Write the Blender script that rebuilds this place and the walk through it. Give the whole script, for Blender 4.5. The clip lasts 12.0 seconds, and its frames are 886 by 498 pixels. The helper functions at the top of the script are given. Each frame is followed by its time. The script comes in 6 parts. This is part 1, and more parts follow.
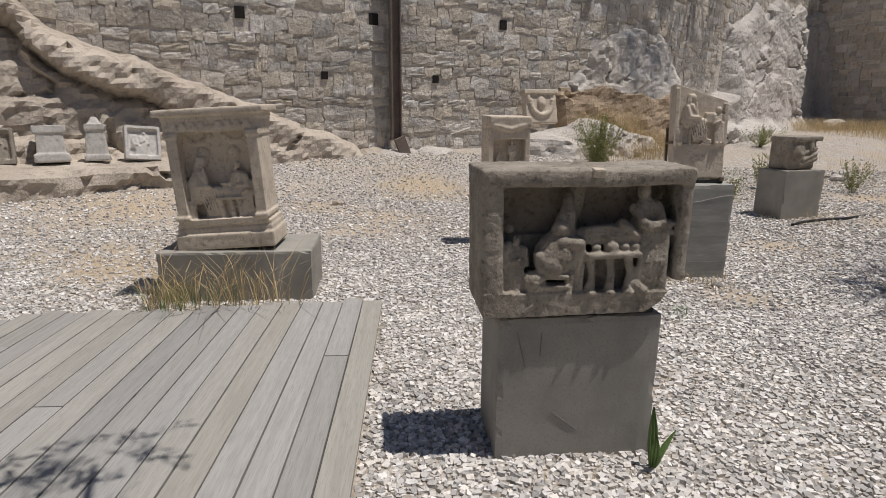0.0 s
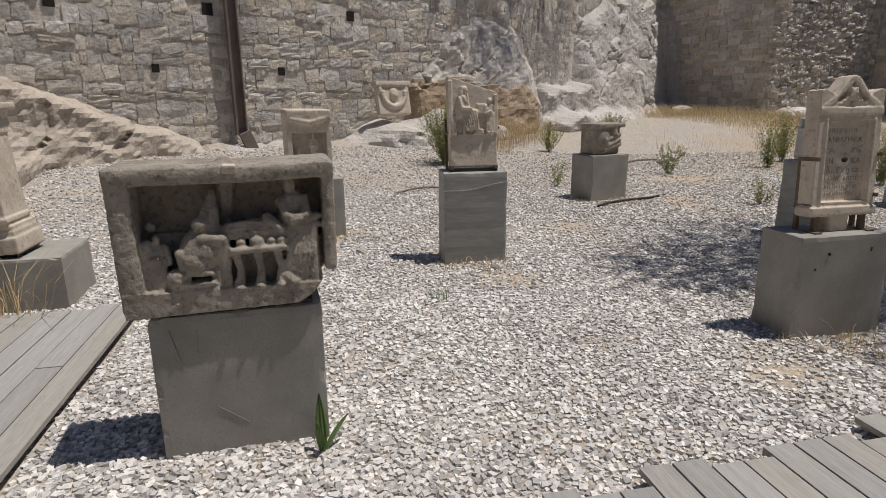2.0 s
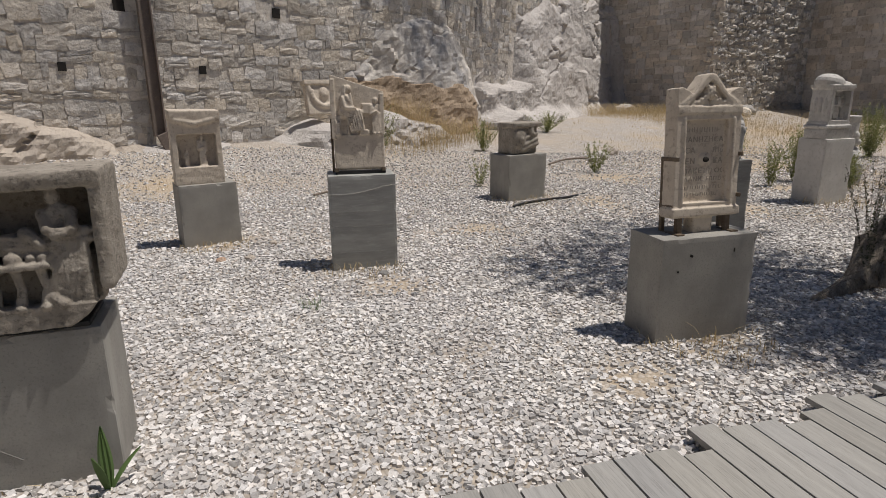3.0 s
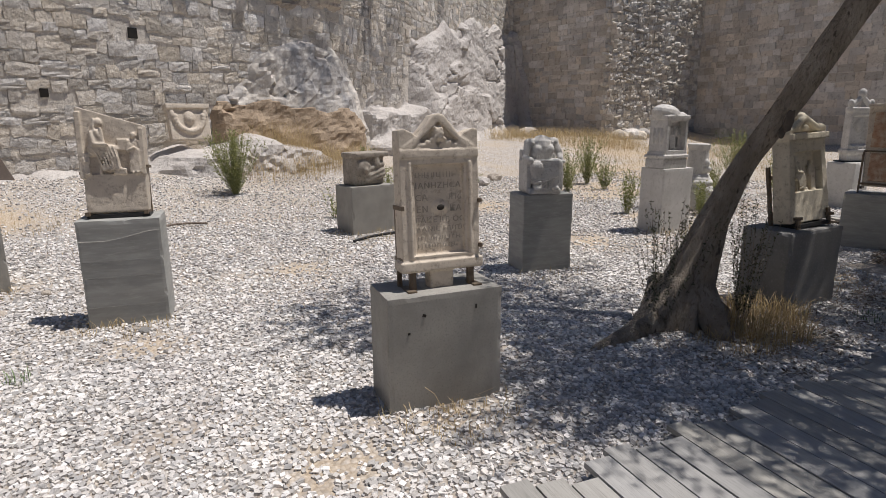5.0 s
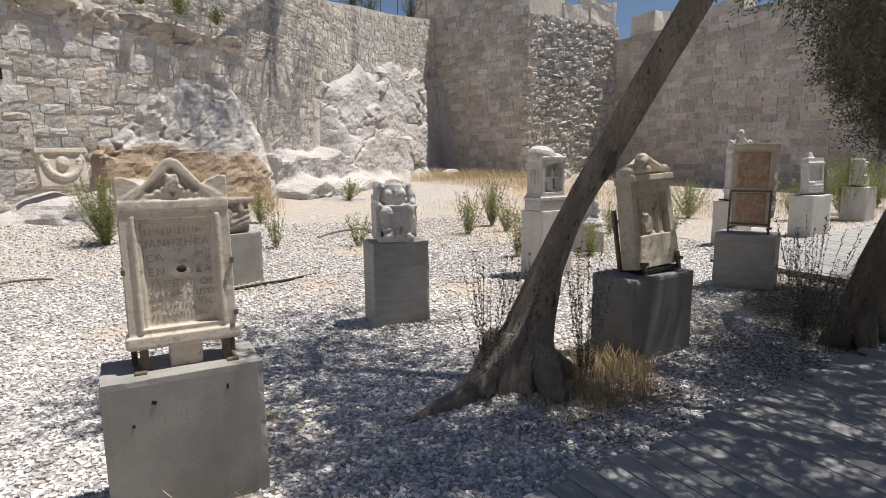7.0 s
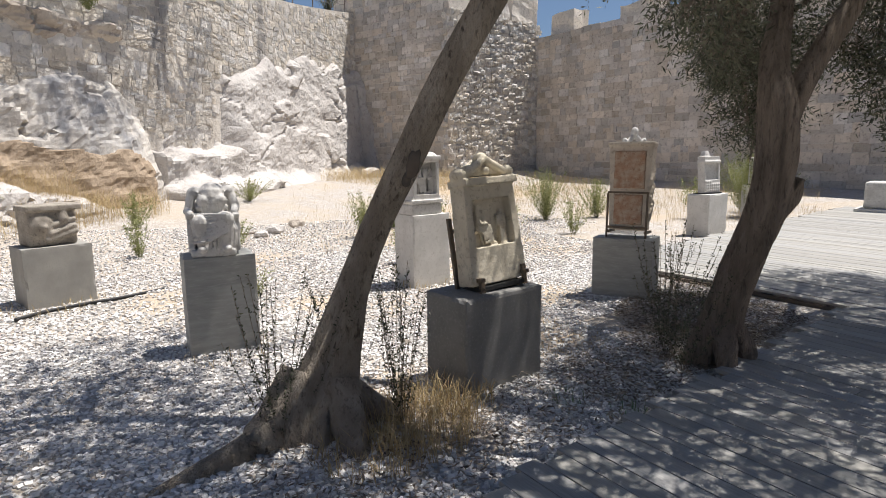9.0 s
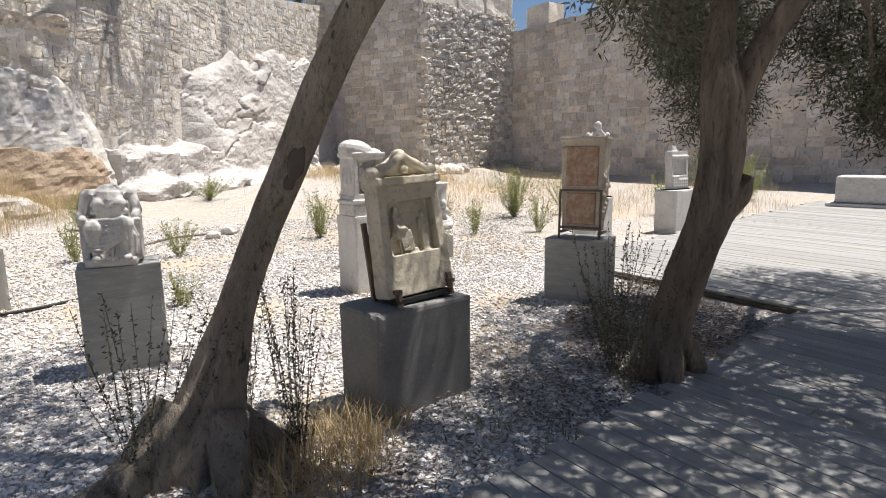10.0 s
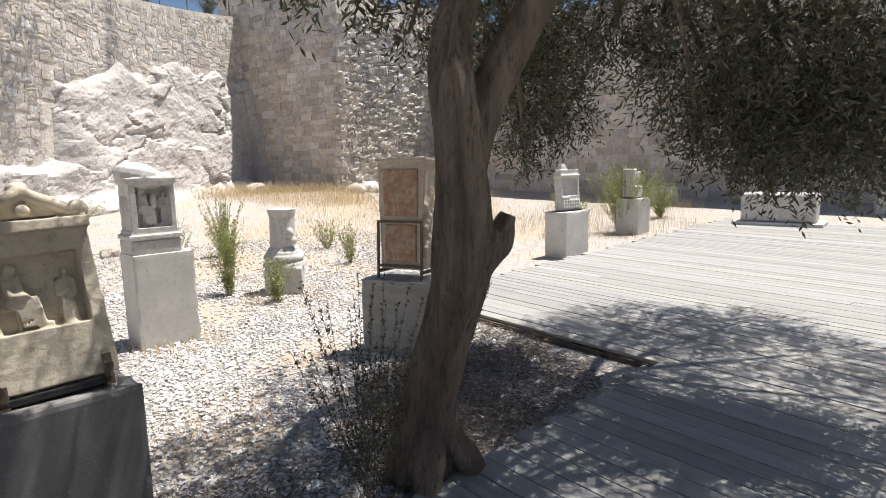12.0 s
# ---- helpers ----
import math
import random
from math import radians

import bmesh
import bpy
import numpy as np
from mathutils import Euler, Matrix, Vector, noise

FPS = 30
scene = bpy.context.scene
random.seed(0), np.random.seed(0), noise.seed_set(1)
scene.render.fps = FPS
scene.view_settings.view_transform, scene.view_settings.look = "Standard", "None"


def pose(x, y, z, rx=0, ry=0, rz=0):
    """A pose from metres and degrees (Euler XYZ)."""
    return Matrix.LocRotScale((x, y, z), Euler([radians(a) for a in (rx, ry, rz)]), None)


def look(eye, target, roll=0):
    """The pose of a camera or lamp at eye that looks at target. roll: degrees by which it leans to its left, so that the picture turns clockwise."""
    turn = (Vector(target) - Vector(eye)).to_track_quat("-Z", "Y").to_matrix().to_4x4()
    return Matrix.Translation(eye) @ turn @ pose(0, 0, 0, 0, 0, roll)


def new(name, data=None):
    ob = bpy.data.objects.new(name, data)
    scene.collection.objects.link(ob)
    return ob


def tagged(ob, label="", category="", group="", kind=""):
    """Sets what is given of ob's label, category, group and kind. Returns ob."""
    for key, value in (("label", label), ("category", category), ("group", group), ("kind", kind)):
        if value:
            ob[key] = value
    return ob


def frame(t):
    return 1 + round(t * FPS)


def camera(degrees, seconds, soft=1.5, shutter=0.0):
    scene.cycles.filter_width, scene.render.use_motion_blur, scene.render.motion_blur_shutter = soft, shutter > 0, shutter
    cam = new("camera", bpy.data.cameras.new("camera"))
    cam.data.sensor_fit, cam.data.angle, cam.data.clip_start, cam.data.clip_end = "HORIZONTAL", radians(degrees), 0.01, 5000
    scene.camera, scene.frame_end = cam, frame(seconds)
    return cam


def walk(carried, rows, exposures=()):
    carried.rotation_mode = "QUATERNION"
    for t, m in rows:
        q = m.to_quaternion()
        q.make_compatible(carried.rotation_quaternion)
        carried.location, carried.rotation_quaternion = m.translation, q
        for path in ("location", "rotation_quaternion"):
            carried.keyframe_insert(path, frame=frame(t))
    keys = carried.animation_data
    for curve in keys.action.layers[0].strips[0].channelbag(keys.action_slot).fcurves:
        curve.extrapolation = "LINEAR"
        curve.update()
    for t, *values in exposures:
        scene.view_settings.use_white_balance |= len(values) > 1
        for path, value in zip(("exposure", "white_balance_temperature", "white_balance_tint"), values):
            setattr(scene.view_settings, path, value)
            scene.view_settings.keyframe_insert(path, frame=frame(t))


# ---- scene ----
cam = camera(74.0, 12.0, soft=0.9)
PATH = [
    (0, (0.208, -0.284, 1.456), (0.301, 1.655, 0.973), 0.3),
    (0.5, (0.385, -0.325, 1.452), (0.536, 1.61, 0.969), 0.3),
    (1, (0.638, -0.355, 1.445), (0.872, 1.568, 0.947), 0.0),
    (1.5, (0.907, -0.389, 1.471), (1.223, 1.518, 0.959), -0.5),
    (2, (1.205, -0.458, 1.474), (1.615, 1.431, 0.963), -0.4),
    (2.5, (1.519, -0.465, 1.486), (1.982, 1.412, 0.975), -0.7),
    (3, (1.87, -0.426, 1.47), (2.401, 1.432, 0.955), -0.5),
    (3.2, (1.995, -0.412, 1.481), (2.555, 1.437, 0.965), -0.6),
    (4.8, (3.06, -0.386, 1.564), (3.788, 1.416, 1.092), -0.2),
    (5, (3.156, -0.381, 1.569), (3.899, 1.419, 1.116), -0.2),
    (5.5, (3.411, -0.394, 1.588), (4.2, 1.397, 1.178), -0.2),
    (6, (3.611, -0.418, 1.604), (4.439, 1.368, 1.25), -0.2),
    (6.5, (3.868, -0.372, 1.581), (4.743, 1.398, 1.261), -0.2),
    (7, (4.162, -0.327, 1.568), (5.087, 1.417, 1.249), -0.6),
    (7.2, (4.3, -0.332, 1.562), (5.25, 1.399, 1.242), -0.5),
    (9, (5.252, -0.193, 1.57), (6.345, 1.449, 1.242), -0.6),
    (9.5, (5.492, -0.176, 1.581), (6.608, 1.449, 1.247), -0.8),
    (10, (5.836, -0.093, 1.57), (6.97, 1.518, 1.227), -0.9),
    (10.5, (6.187, -0.042, 1.595), (7.341, 1.555, 1.25), -1.1),
    (11, (6.61, -0.078, 1.608), (7.796, 1.497, 1.271), -1.3),
    (11.5, (7.036, -0.114, 1.589), (8.262, 1.433, 1.269), -1.2),
    (12, (7.501, -0.066, 1.608), (8.764, 1.456, 1.313), -1.2),
]
walk(cam, [(t, look(eye, target, roll)) for t, eye, target, roll in PATH],
     [(0, 0.0, 6400, 13), (3.2, -0.03, 6400, 13), (5, 0.3, 6250, 14), (6.5, 0.6, 6250, 13), (9.5, 1.02, 6250, 12), (12, 1.13, 6250, 12)])

# ---- sky and sun ----
SUN_EL, SUN_AZ = 71.5, -11.5          # azimuth from +x towards +y
SUN_DIR = Vector((math.cos(radians(SUN_EL)) * math.cos(radians(SUN_AZ)), math.cos(radians(SUN_EL)) * math.sin(radians(SUN_AZ)), math.sin(radians(SUN_EL))))
world = bpy.data.worlds.new("world")
scene.world = world
world.use_nodes = True
wn = world.node_tree.nodes
sky = wn.new("ShaderNodeTexSky")
sky.sky_type, sky.sun_disc, sky.ozone_density = "NISHITA", False, 4.0
sky.sun_elevation, sky.sun_rotation = radians(SUN_EL), radians(90 - SUN_AZ)
wn["Background"].inputs["Strength"].default_value = 0.041
world.node_tree.links.new(sky.outputs[0], wn["Background"].inputs["Color"])
sun = new("sun", bpy.data.lights.new("sun", "SUN"))
sun.data.energy, sun.data.angle, sun.data.color = 3.75, radians(0.53), (1.0, 0.95, 0.87)
sun.matrix_world = look(SUN_DIR * 50, (0, 0, 0))

# ---- materials ----


def make_mat(name, c1, c2, c3=None, scale=3.0, fine=40.0, rough=0.9, bump=0.3, bump_scale=60.0, streak=None, vary=0.0, local=False, spots=None, bump_dist=0.02, runs=None):
    """A stony material: two colours by broad noise, a third by fine noise, relief, and per-piece variation."""
    m = bpy.data.materials.new(name)
    m.use_nodes = True
    nt = m.node_tree
    nd, ln = nt.nodes, nt.links
    bsdf = nd["Principled BSDF"]
    bsdf.inputs["Roughness"].default_value = rough
    bsdf.inputs["Specular IOR Level"].default_value = 0.25
    if local:
        co = nd.new("ShaderNodeTexCoord").outputs["Object"]
    else:
        co = nd.new("ShaderNodeNewGeometry").outputs["Position"]
    if streak:
        mp = nd.new("ShaderNodeMapping")
        mp.inputs["Scale"].default_value = streak
        ln.new(co, mp.inputs["Vector"])
        co2 = mp.outputs[0]
    else:
        co2 = co

    def noise_tex(s, detail=6, rgh=0.6, src=co2):
        n = nd.new("ShaderNodeTexNoise")
        n.inputs["Scale"].default_value, n.inputs["Detail"].default_value, n.inputs["Roughness"].default_value = s, detail, rgh
        ln.new(src, n.inputs["Vector"])
        return n.outputs["Fac"]

    def mix(f, a, b):
        x = nd.new("ShaderNodeMix")
        x.data_type = "RGBA"
        ln.new(f, x.inputs[0])
        for sock, v in ((x.inputs[6], a), (x.inputs[7], b)):
            if isinstance(v, tuple):
                sock.default_value = (*v, 1)
            else:
                ln.new(v, sock)
        return x.outputs[2]

    def ramp(f, a, b):
        r = nd.new("ShaderNodeMapRange")
        r.inputs[1].default_value, r.inputs[2].default_value = a, b
        ln.new(f, r.inputs[0])
        return r.outputs[0]

    col = mix(ramp(noise_tex(scale), 0.38, 0.62), c1, c2)
    if c3:
        col = mix(ramp(noise_tex(fine, 4, 0.7), 0.52, 0.72), col, c3)
    if spots:
        col = mix(ramp(noise_tex(spots[1], 3, 0.5), spots[2], spots[2] + 0.08), col, spots[0])
    if runs:
        mp2 = nd.new("ShaderNodeMapping")
        mp2.inputs["Scale"].default_value = runs[1]
        ln.new(co, mp2.inputs["Vector"])
        col = mix(ramp(noise_tex(1.0, 5, 0.6, mp2.outputs[0]), runs[2], runs[2] + 0.14), col, runs[0])
    if vary:
        oi = nd.new("ShaderNodeObjectInfo").outputs["Random"]
        ri = nd.new("ShaderNodeNewGeometry").outputs["Random Per Island"]
        ad = nd.new("ShaderNodeMath")
        ad.operation = "ADD"
        ln.new(oi, ad.inputs[0]), ln.new(ri, ad.inputs[1])
        fr = nd.new("ShaderNodeMath")
        fr.operation = "FRACT"
        ln.new(ad.outputs[0], fr.inputs[0])
        hs = nd.new("ShaderNodeHueSaturation")
        rr = nd.new("ShaderNodeMapRange")
        rr.inputs[3].default_value, rr.inputs[4].default_value = 1 - vary, 1 + vary * 0.6
        ln.new(fr.outputs[0], rr.inputs[0])
        ln.new(rr.outputs[0], hs.inputs["Value"])
        rs = nd.new("ShaderNodeMath")
        rs.operation = "MULTIPLY"
        rs.inputs[1].default_value = 7.31
        ln.new(fr.outputs[0], rs.inputs[0])
        fr2 = nd.new("ShaderNodeMath")
        fr2.operation = "FRACT"
        ln.new(rs.outputs[0], fr2.inputs[0])
        rr2 = nd.new("ShaderNodeMapRange")
        rr2.inputs[3].default_value, rr2.inputs[4].default_value = 0.55, 1.35
        ln.new(fr2.outputs[0], rr2.inputs[0])
        ln.new(rr2.outputs[0], hs.inputs["Saturation"])
        ln.new(col, hs.inputs["Color"])
        col = hs.outputs[0]
    ln.new(col, bsdf.inputs["Base Color"])
    b = nd.new("ShaderNodeBump")
    b.inputs["Strength"].default_value, b.inputs["Distance"].default_value = bump, bump_dist
    ln.new(noise_tex(bump_scale, 8, 0.65), b.inputs["Height"])
    ln.new(b.outputs[0], bsdf.inputs["Normal"])
    return m


M = {}
M["gravel"] = make_mat("gravel", (0.70, 0.67, 0.63), (0.60, 0.57, 0.54), (0.40, 0.375, 0.35), scale=1.2, fine=35, vary=0.45, bump=0.25, bump_scale=90)
M["masonry"] = make_mat("masonry", (0.70, 0.645, 0.565), (0.575, 0.525, 0.455), (0.40, 0.36, 0.315), scale=1.3, fine=9, vary=0.32, bump=1.0, bump_scale=13, bump_dist=0.05, runs=((0.27, 0.255, 0.24), (0.8, 0.8, 0.14), 0.57))
M["mortar"] = make_mat("mortar", (0.66, 0.61, 0.535), (0.56, 0.51, 0.445), (0.36, 0.32, 0.28), scale=2.2, fine=9, bump=0.8, bump_scale=14, bump_dist=0.05)
M["ashlar"] = make_mat("ashlar", (0.66, 0.60, 0.525), (0.53, 0.475, 0.41), (0.33, 0.29, 0.25), scale=0.9, fine=7, vary=0.26, bump=0.9, bump_scale=12, bump_dist=0.04)
M["rock"] = make_mat("rock", (0.57, 0.505, 0.425), (0.42, 0.365, 0.305), (0.27, 0.225, 0.19), scale=0.8, fine=5, bump=0.9, bump_scale=9, bump_dist=0.06)
M["pale_rock"] = make_mat("pale_rock", (0.58, 0.545, 0.505), (0.49, 0.455, 0.42), (0.36, 0.325, 0.295), scale=0.8, fine=5, bump=0.9, bump_scale=9, bump_dist=0.06)
M["outcrop_rock"] = make_mat("outcrop_rock", (0.60, 0.56, 0.50), (0.48, 0.44, 0.39), (0.33, 0.30, 0.27), scale=0.9, fine=4, bump=0.7, bump_scale=7, bump_dist=0.05, runs=((0.27, 0.265, 0.265), (0.9, 0.9, 0.25), 0.53))
M["concrete"] = make_mat("concrete", (0.345, 0.33, 0.295), (0.265, 0.255, 0.23), (0.22, 0.21, 0.19), scale=3.2, fine=90, rough=0.8, bump=0.2, bump_scale=140, local=True, bump_dist=0.004, runs=((0.38, 0.365, 0.33), (5, 5, 1.2), 0.56))
M["grey_marble"] = make_mat("grey_marble", (0.36, 0.36, 0.335), (0.29, 0.29, 0.27), (0.42, 0.415, 0.385), scale=5, fine=14, rough=0.6, bump=0.08, bump_scale=90, streak=(0.5, 0.5, 3.0), local=True, bump_dist=0.004)
M["white_marble"] = make_mat("white_marble", (0.62, 0.60, 0.565), (0.53, 0.515, 0.48), (0.45, 0.43, 0.39), scale=4, fine=22, rough=0.65, bump=0.12, bump_scale=90, local=True, bump_dist=0.005)
M["dark_stone"] = make_mat("dark_stone", (0.24, 0.235, 0.22), (0.19, 0.185, 0.175), (0.3, 0.29, 0.275), scale=3.5, fine=50, rough=0.75, bump=0.12, bump_scale=120, local=True, bump_dist=0.004)
M["grey_sculpture"] = make_mat("grey_sculpture", (0.39, 0.35, 0.293), (0.275, 0.243, 0.2), (0.14, 0.124, 0.104), scale=7, fine=38, rough=0.9, bump=0.7, bump_scale=80, local=True, bump_dist=0.012)
M["pale_sculpture"] = make_mat("pale_sculpture", (0.62, 0.545, 0.445), (0.52, 0.45, 0.365), (0.35, 0.295, 0.235), scale=6, fine=30, rough=0.8, bump=0.45, bump_scale=70, local=True, bump_dist=0.008)
M["marble_sculpture"] = make_mat("marble_sculpture", (0.60, 0.58, 0.545), (0.48, 0.46, 0.43), (0.36, 0.34, 0.31), scale=6, fine=28, rough=0.75, bump=0.4, bump_scale=70, local=True, bump_dist=0.008)
M["stained_stone"] = make_mat("stained_stone", (0.62, 0.56, 0.44), (0.50, 0.445, 0.34), (0.34, 0.30, 0.23), scale=5, fine=22, rough=0.85, bump=0.4, bump_scale=60, local=True, bump_dist=0.008)
M["red_stone"] = make_mat("red_stone", (0.40, 0.235, 0.15), (0.50, 0.40, 0.30), (0.26, 0.13, 0.08), scale=12, fine=34, rough=0.85, bump=0.6, bump_scale=50, local=True, bump_dist=0.01)
M["deck_wood"] = make_mat("deck_wood", (0.365, 0.353, 0.325), (0.312, 0.302, 0.278), (0.245, 0.236, 0.217), scale=6, fine=24, rough=0.8, bump=0.25, bump_scale=70, streak=(8.0, 0.35, 1.0), vary=0.14, bump_dist=0.003)
M["dark_wood"] = make_mat("dark_wood", (0.13, 0.105, 0.085), (0.09, 0.075, 0.06), scale=5)
M["rust_metal"] = make_mat("rust_metal", (0.17, 0.135, 0.095), (0.12, 0.09, 0.065), (0.2, 0.13, 0.08), scale=20, fine=80, rough=0.6, local=True)
M["brown_paint"] = make_mat("brown_paint", (0.20, 0.165, 0.14), (0.16, 0.13, 0.11), (0.24, 0.19, 0.155), scale=3, fine=25, rough=0.7)
M["bark"] = make_mat("bark", (0.36, 0.295, 0.235), (0.24, 0.195, 0.155), (0.11, 0.088, 0.07), scale=6, fine=18, rough=0.95, bump=1.0, bump_scale=34, streak=(1.8, 1.8, 0.4), bump_dist=0.06)
M["smooth_bark"] = make_mat("smooth_bark", (0.42, 0.365, 0.295), (0.30, 0.255, 0.20), (0.15, 0.122, 0.095), scale=5, fine=22, rough=0.95, bump=1.0, bump_scale=30, streak=(1.6, 1.6, 0.7), bump_dist=0.05, spots=((0.11, 0.09, 0.072), 16.0, 0.64))
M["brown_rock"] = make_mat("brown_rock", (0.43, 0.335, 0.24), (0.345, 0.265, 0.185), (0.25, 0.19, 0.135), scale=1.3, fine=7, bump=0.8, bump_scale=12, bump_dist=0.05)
# near-black that stands in for the shade inside holes and slots
M["hole_shade"] = make_mat("hole_shade", (0.02, 0.018, 0.016), (0.03, 0.026, 0.022), scale=5)
M["rubber"] = make_mat("rubber", (0.02, 0.02, 0.02), (0.03, 0.03, 0.03), scale=9, rough=0.5)
# darker tone that paints the shade of incised strokes; the letters aren't cut in
M["letter_shade"] = make_mat("letter_shade", (0.33, 0.295, 0.245), (0.39, 0.35, 0.295), scale=9)


def leaf_mat(name, c1, c2, rough=0.5):
    m = bpy.data.materials.new(name)
    m.use_nodes = True
    nd, ln = m.node_tree.nodes, m.node_tree.links
    r = nd.new("ShaderNodeNewGeometry").outputs["Random Per Island"]
    x = nd.new("ShaderNodeMix")
    x.data_type = "RGBA"
    x.inputs[6].default_value, x.inputs[7].default_value = (*c1, 1), (*c2, 1)
    ln.new(r, x.inputs[0])
    b = nd["Principled BSDF"]
    ln.new(x.outputs[2], b.inputs["Base Color"])
    b.inputs["Roughness"].default_value = rough
    t = nd.new("ShaderNodeBsdfTranslucent")
    ln.new(x.outputs[2], t.inputs["Color"])
    ms = nd.new("ShaderNodeMixShader")
    ms.inputs[0].default_value = 0.25
    ln.new(b.outputs[0], ms.inputs[1]), ln.new(t.outputs[0], ms.inputs[2])
    ln.new(ms.outputs[0], nd["Material Output"].inputs["Surface"])
    return m


M["litter"] = leaf_mat("litter", (0.10, 0.075, 0.055), (0.30, 0.24, 0.18), 0.8)
M["olive_leaf"] = leaf_mat("olive_leaf", (0.055, 0.06, 0.034), (0.19, 0.195, 0.125))
M["shrub_leaf"] = leaf_mat("shrub_leaf", (0.17, 0.20, 0.06), (0.36, 0.36, 0.15))
M["dark_shrub"] = leaf_mat("dark_shrub", (0.05, 0.058, 0.03), (0.13, 0.135, 0.07))
M["straw"] = leaf_mat("straw", (0.42, 0.31, 0.15), (0.60, 0.48, 0.28), 0.8)
M["green_blade"] = leaf_mat("green_blade", (0.10, 0.17, 0.05), (0.17, 0.25, 0.09))

# ---- helpers for building ----


def finish(name, bm, material, smooth=False):
    me = bpy.data.meshes.new(name)
    bm.to_mesh(me)
    bm.free()
    me.materials.append(material)
    if smooth:
        me.polygons.foreach_set("use_smooth", [True] * len(me.polygons))
    return me


def part(name, bm, material, parent=None, label="", smooth=False, at=None):
    ob = new(name, finish(name, bm, material, smooth))
    if parent is not None:
        ob.parent = parent
    if at is not None:
        ob.matrix_basis = at
    if label:
        ob["label"] = label
    return ob


def raw_mesh(name, verts, faces, material, smooth=False):
    me = bpy.data.meshes.new(name)
    me.from_pydata(verts, [], faces)
    me.materials.append(material)
    if smooth:
        me.polygons.foreach_set("use_smooth", [True] * len(me.polygons))
    return me


def quads_mesh(name, verts, quads, material, smooth=False):
    """A mesh from numpy arrays: verts (n, 3), faces (m, k)."""
    me = bpy.data.meshes.new(name)
    k = quads.shape[1]
    me.vertices.add(len(verts))
    me.vertices.foreach_set("co", np.ascontiguousarray(verts, dtype=np.float32).ravel())
    me.loops.add(quads.size)
    me.loops.foreach_set("vertex_index", np.ascontiguousarray(quads, dtype=np.int32).ravel())
    me.polygons.add(len(quads))
    me.polygons.foreach_set("loop_start", np.arange(0, quads.size, k, dtype=np.int32))
    me.polygons.foreach_set("use_smooth", np.full(len(quads), smooth))
    me.materials.append(material)
    me.update(calc_edges=True)
    me.validate()
    return me


def thing(name, m, label, category, group="", kind=""):
    ob = new(name)
    ob.empty_display_size = 0.1
    ob.matrix_basis = m
    return tagged(ob, label, category, group, kind)


def box(bm, cx, cy, cz, sx, sy, sz, rot=None, bevel=0.0, taper=1.0):
    """A box centred at (cx, cy, cz); taper scales its top."""
    r = bmesh.ops.create_cube(bm, size=1.0)
    vs = r["verts"]
    for v in vs:
        k = taper if v.co.z > 0 else 1.0
        v.co = Vector((v.co.x * sx * k, v.co.y * sy * k, v.co.z * sz))
    if bevel:
        es = list({e for v in vs for e in v.link_edges})
        nb = bmesh.ops.bevel(bm, geom=es, offset=bevel, segments=2, affect="EDGES", profile=0.6)
        vs = list({v for f in nb["faces"] for v in f.verts} | {v for v in vs if v.is_valid})
    m = Matrix.Translation((cx, cy, cz))
    if rot:
        m = m @ Euler([radians(a) for a in rot]).to_matrix().to_4x4()
    bmesh.ops.transform(bm, matrix=m, verts=vs)
    return vs


def ball(bm, cx, cy, cz, rx, ry=None, rz=None, rot=None, seg=12):
    ry, rz = ry or rx, rz or rx
    r = bmesh.ops.create_uvsphere(bm, u_segments=seg, v_segments=max(6, seg * 2 // 3), radius=1.0)
    m = Matrix.Translation((cx, cy, cz))
    if rot:
        m = m @ Euler([radians(a) for a in rot]).to_matrix().to_4x4()
    bmesh.ops.transform(bm, matrix=m @ Matrix.Diagonal((rx, ry, rz, 1)), verts=r["verts"])


def limb(bm, a, b, r1, r2=None, seg=10):
    """A tapered rod with rounded ends from a to b."""
    a, b = Vector(a), Vector(b)
    r2 = r1 if r2 is None else r2
    d = b - a
    r = bmesh.ops.create_cone(bm, cap_ends=True, segments=seg, radius1=r1, radius2=r2, depth=d.length)
    q = d.to_track_quat("Z", "Y").to_matrix().to_4x4()
    bmesh.ops.transform(bm, matrix=Matrix.Translation((a + b) / 2) @ q, verts=r["verts"])
    ball(bm, *a, r1, seg=seg)
    ball(bm, *b, r2, seg=seg)


def carve(ob, voxel=0.011, wear=0.008, wear_size=0.05, smooth=2):
    """Fuses a carved stone's forms into one weathered skin."""
    md = ob.modifiers.new("fuse", "REMESH")
    md.mode, md.voxel_size, md.use_smooth_shade = "VOXEL", voxel, True
    if smooth:
        sm = ob.modifiers.new("soften", "SMOOTH")
        sm.iterations, sm.factor = smooth, 0.5
    if wear:
        tx = bpy.data.textures.get("wear%d" % int(wear_size * 1000)) or bpy.data.textures.new("wear%d" % int(wear_size * 1000), "CLOUDS")
        tx.noise_scale, tx.noise_depth = wear_size, 4
        dp = ob.modifiers.new("wear", "DISPLACE")
        dp.texture, dp.strength, dp.mid_level, dp.texture_coords = tx, wear, 0.5, "LOCAL"


def smoothstep(x):
    x = min(1.0, max(0.0, x))
    return x * x * (3 - 2 * x)


def ground_z(x, y):
    return 0.5 * smoothstep((y - (7.5 + 0.45 * x)) / 6) + 0.3 * smoothstep((x - 20) / 6)


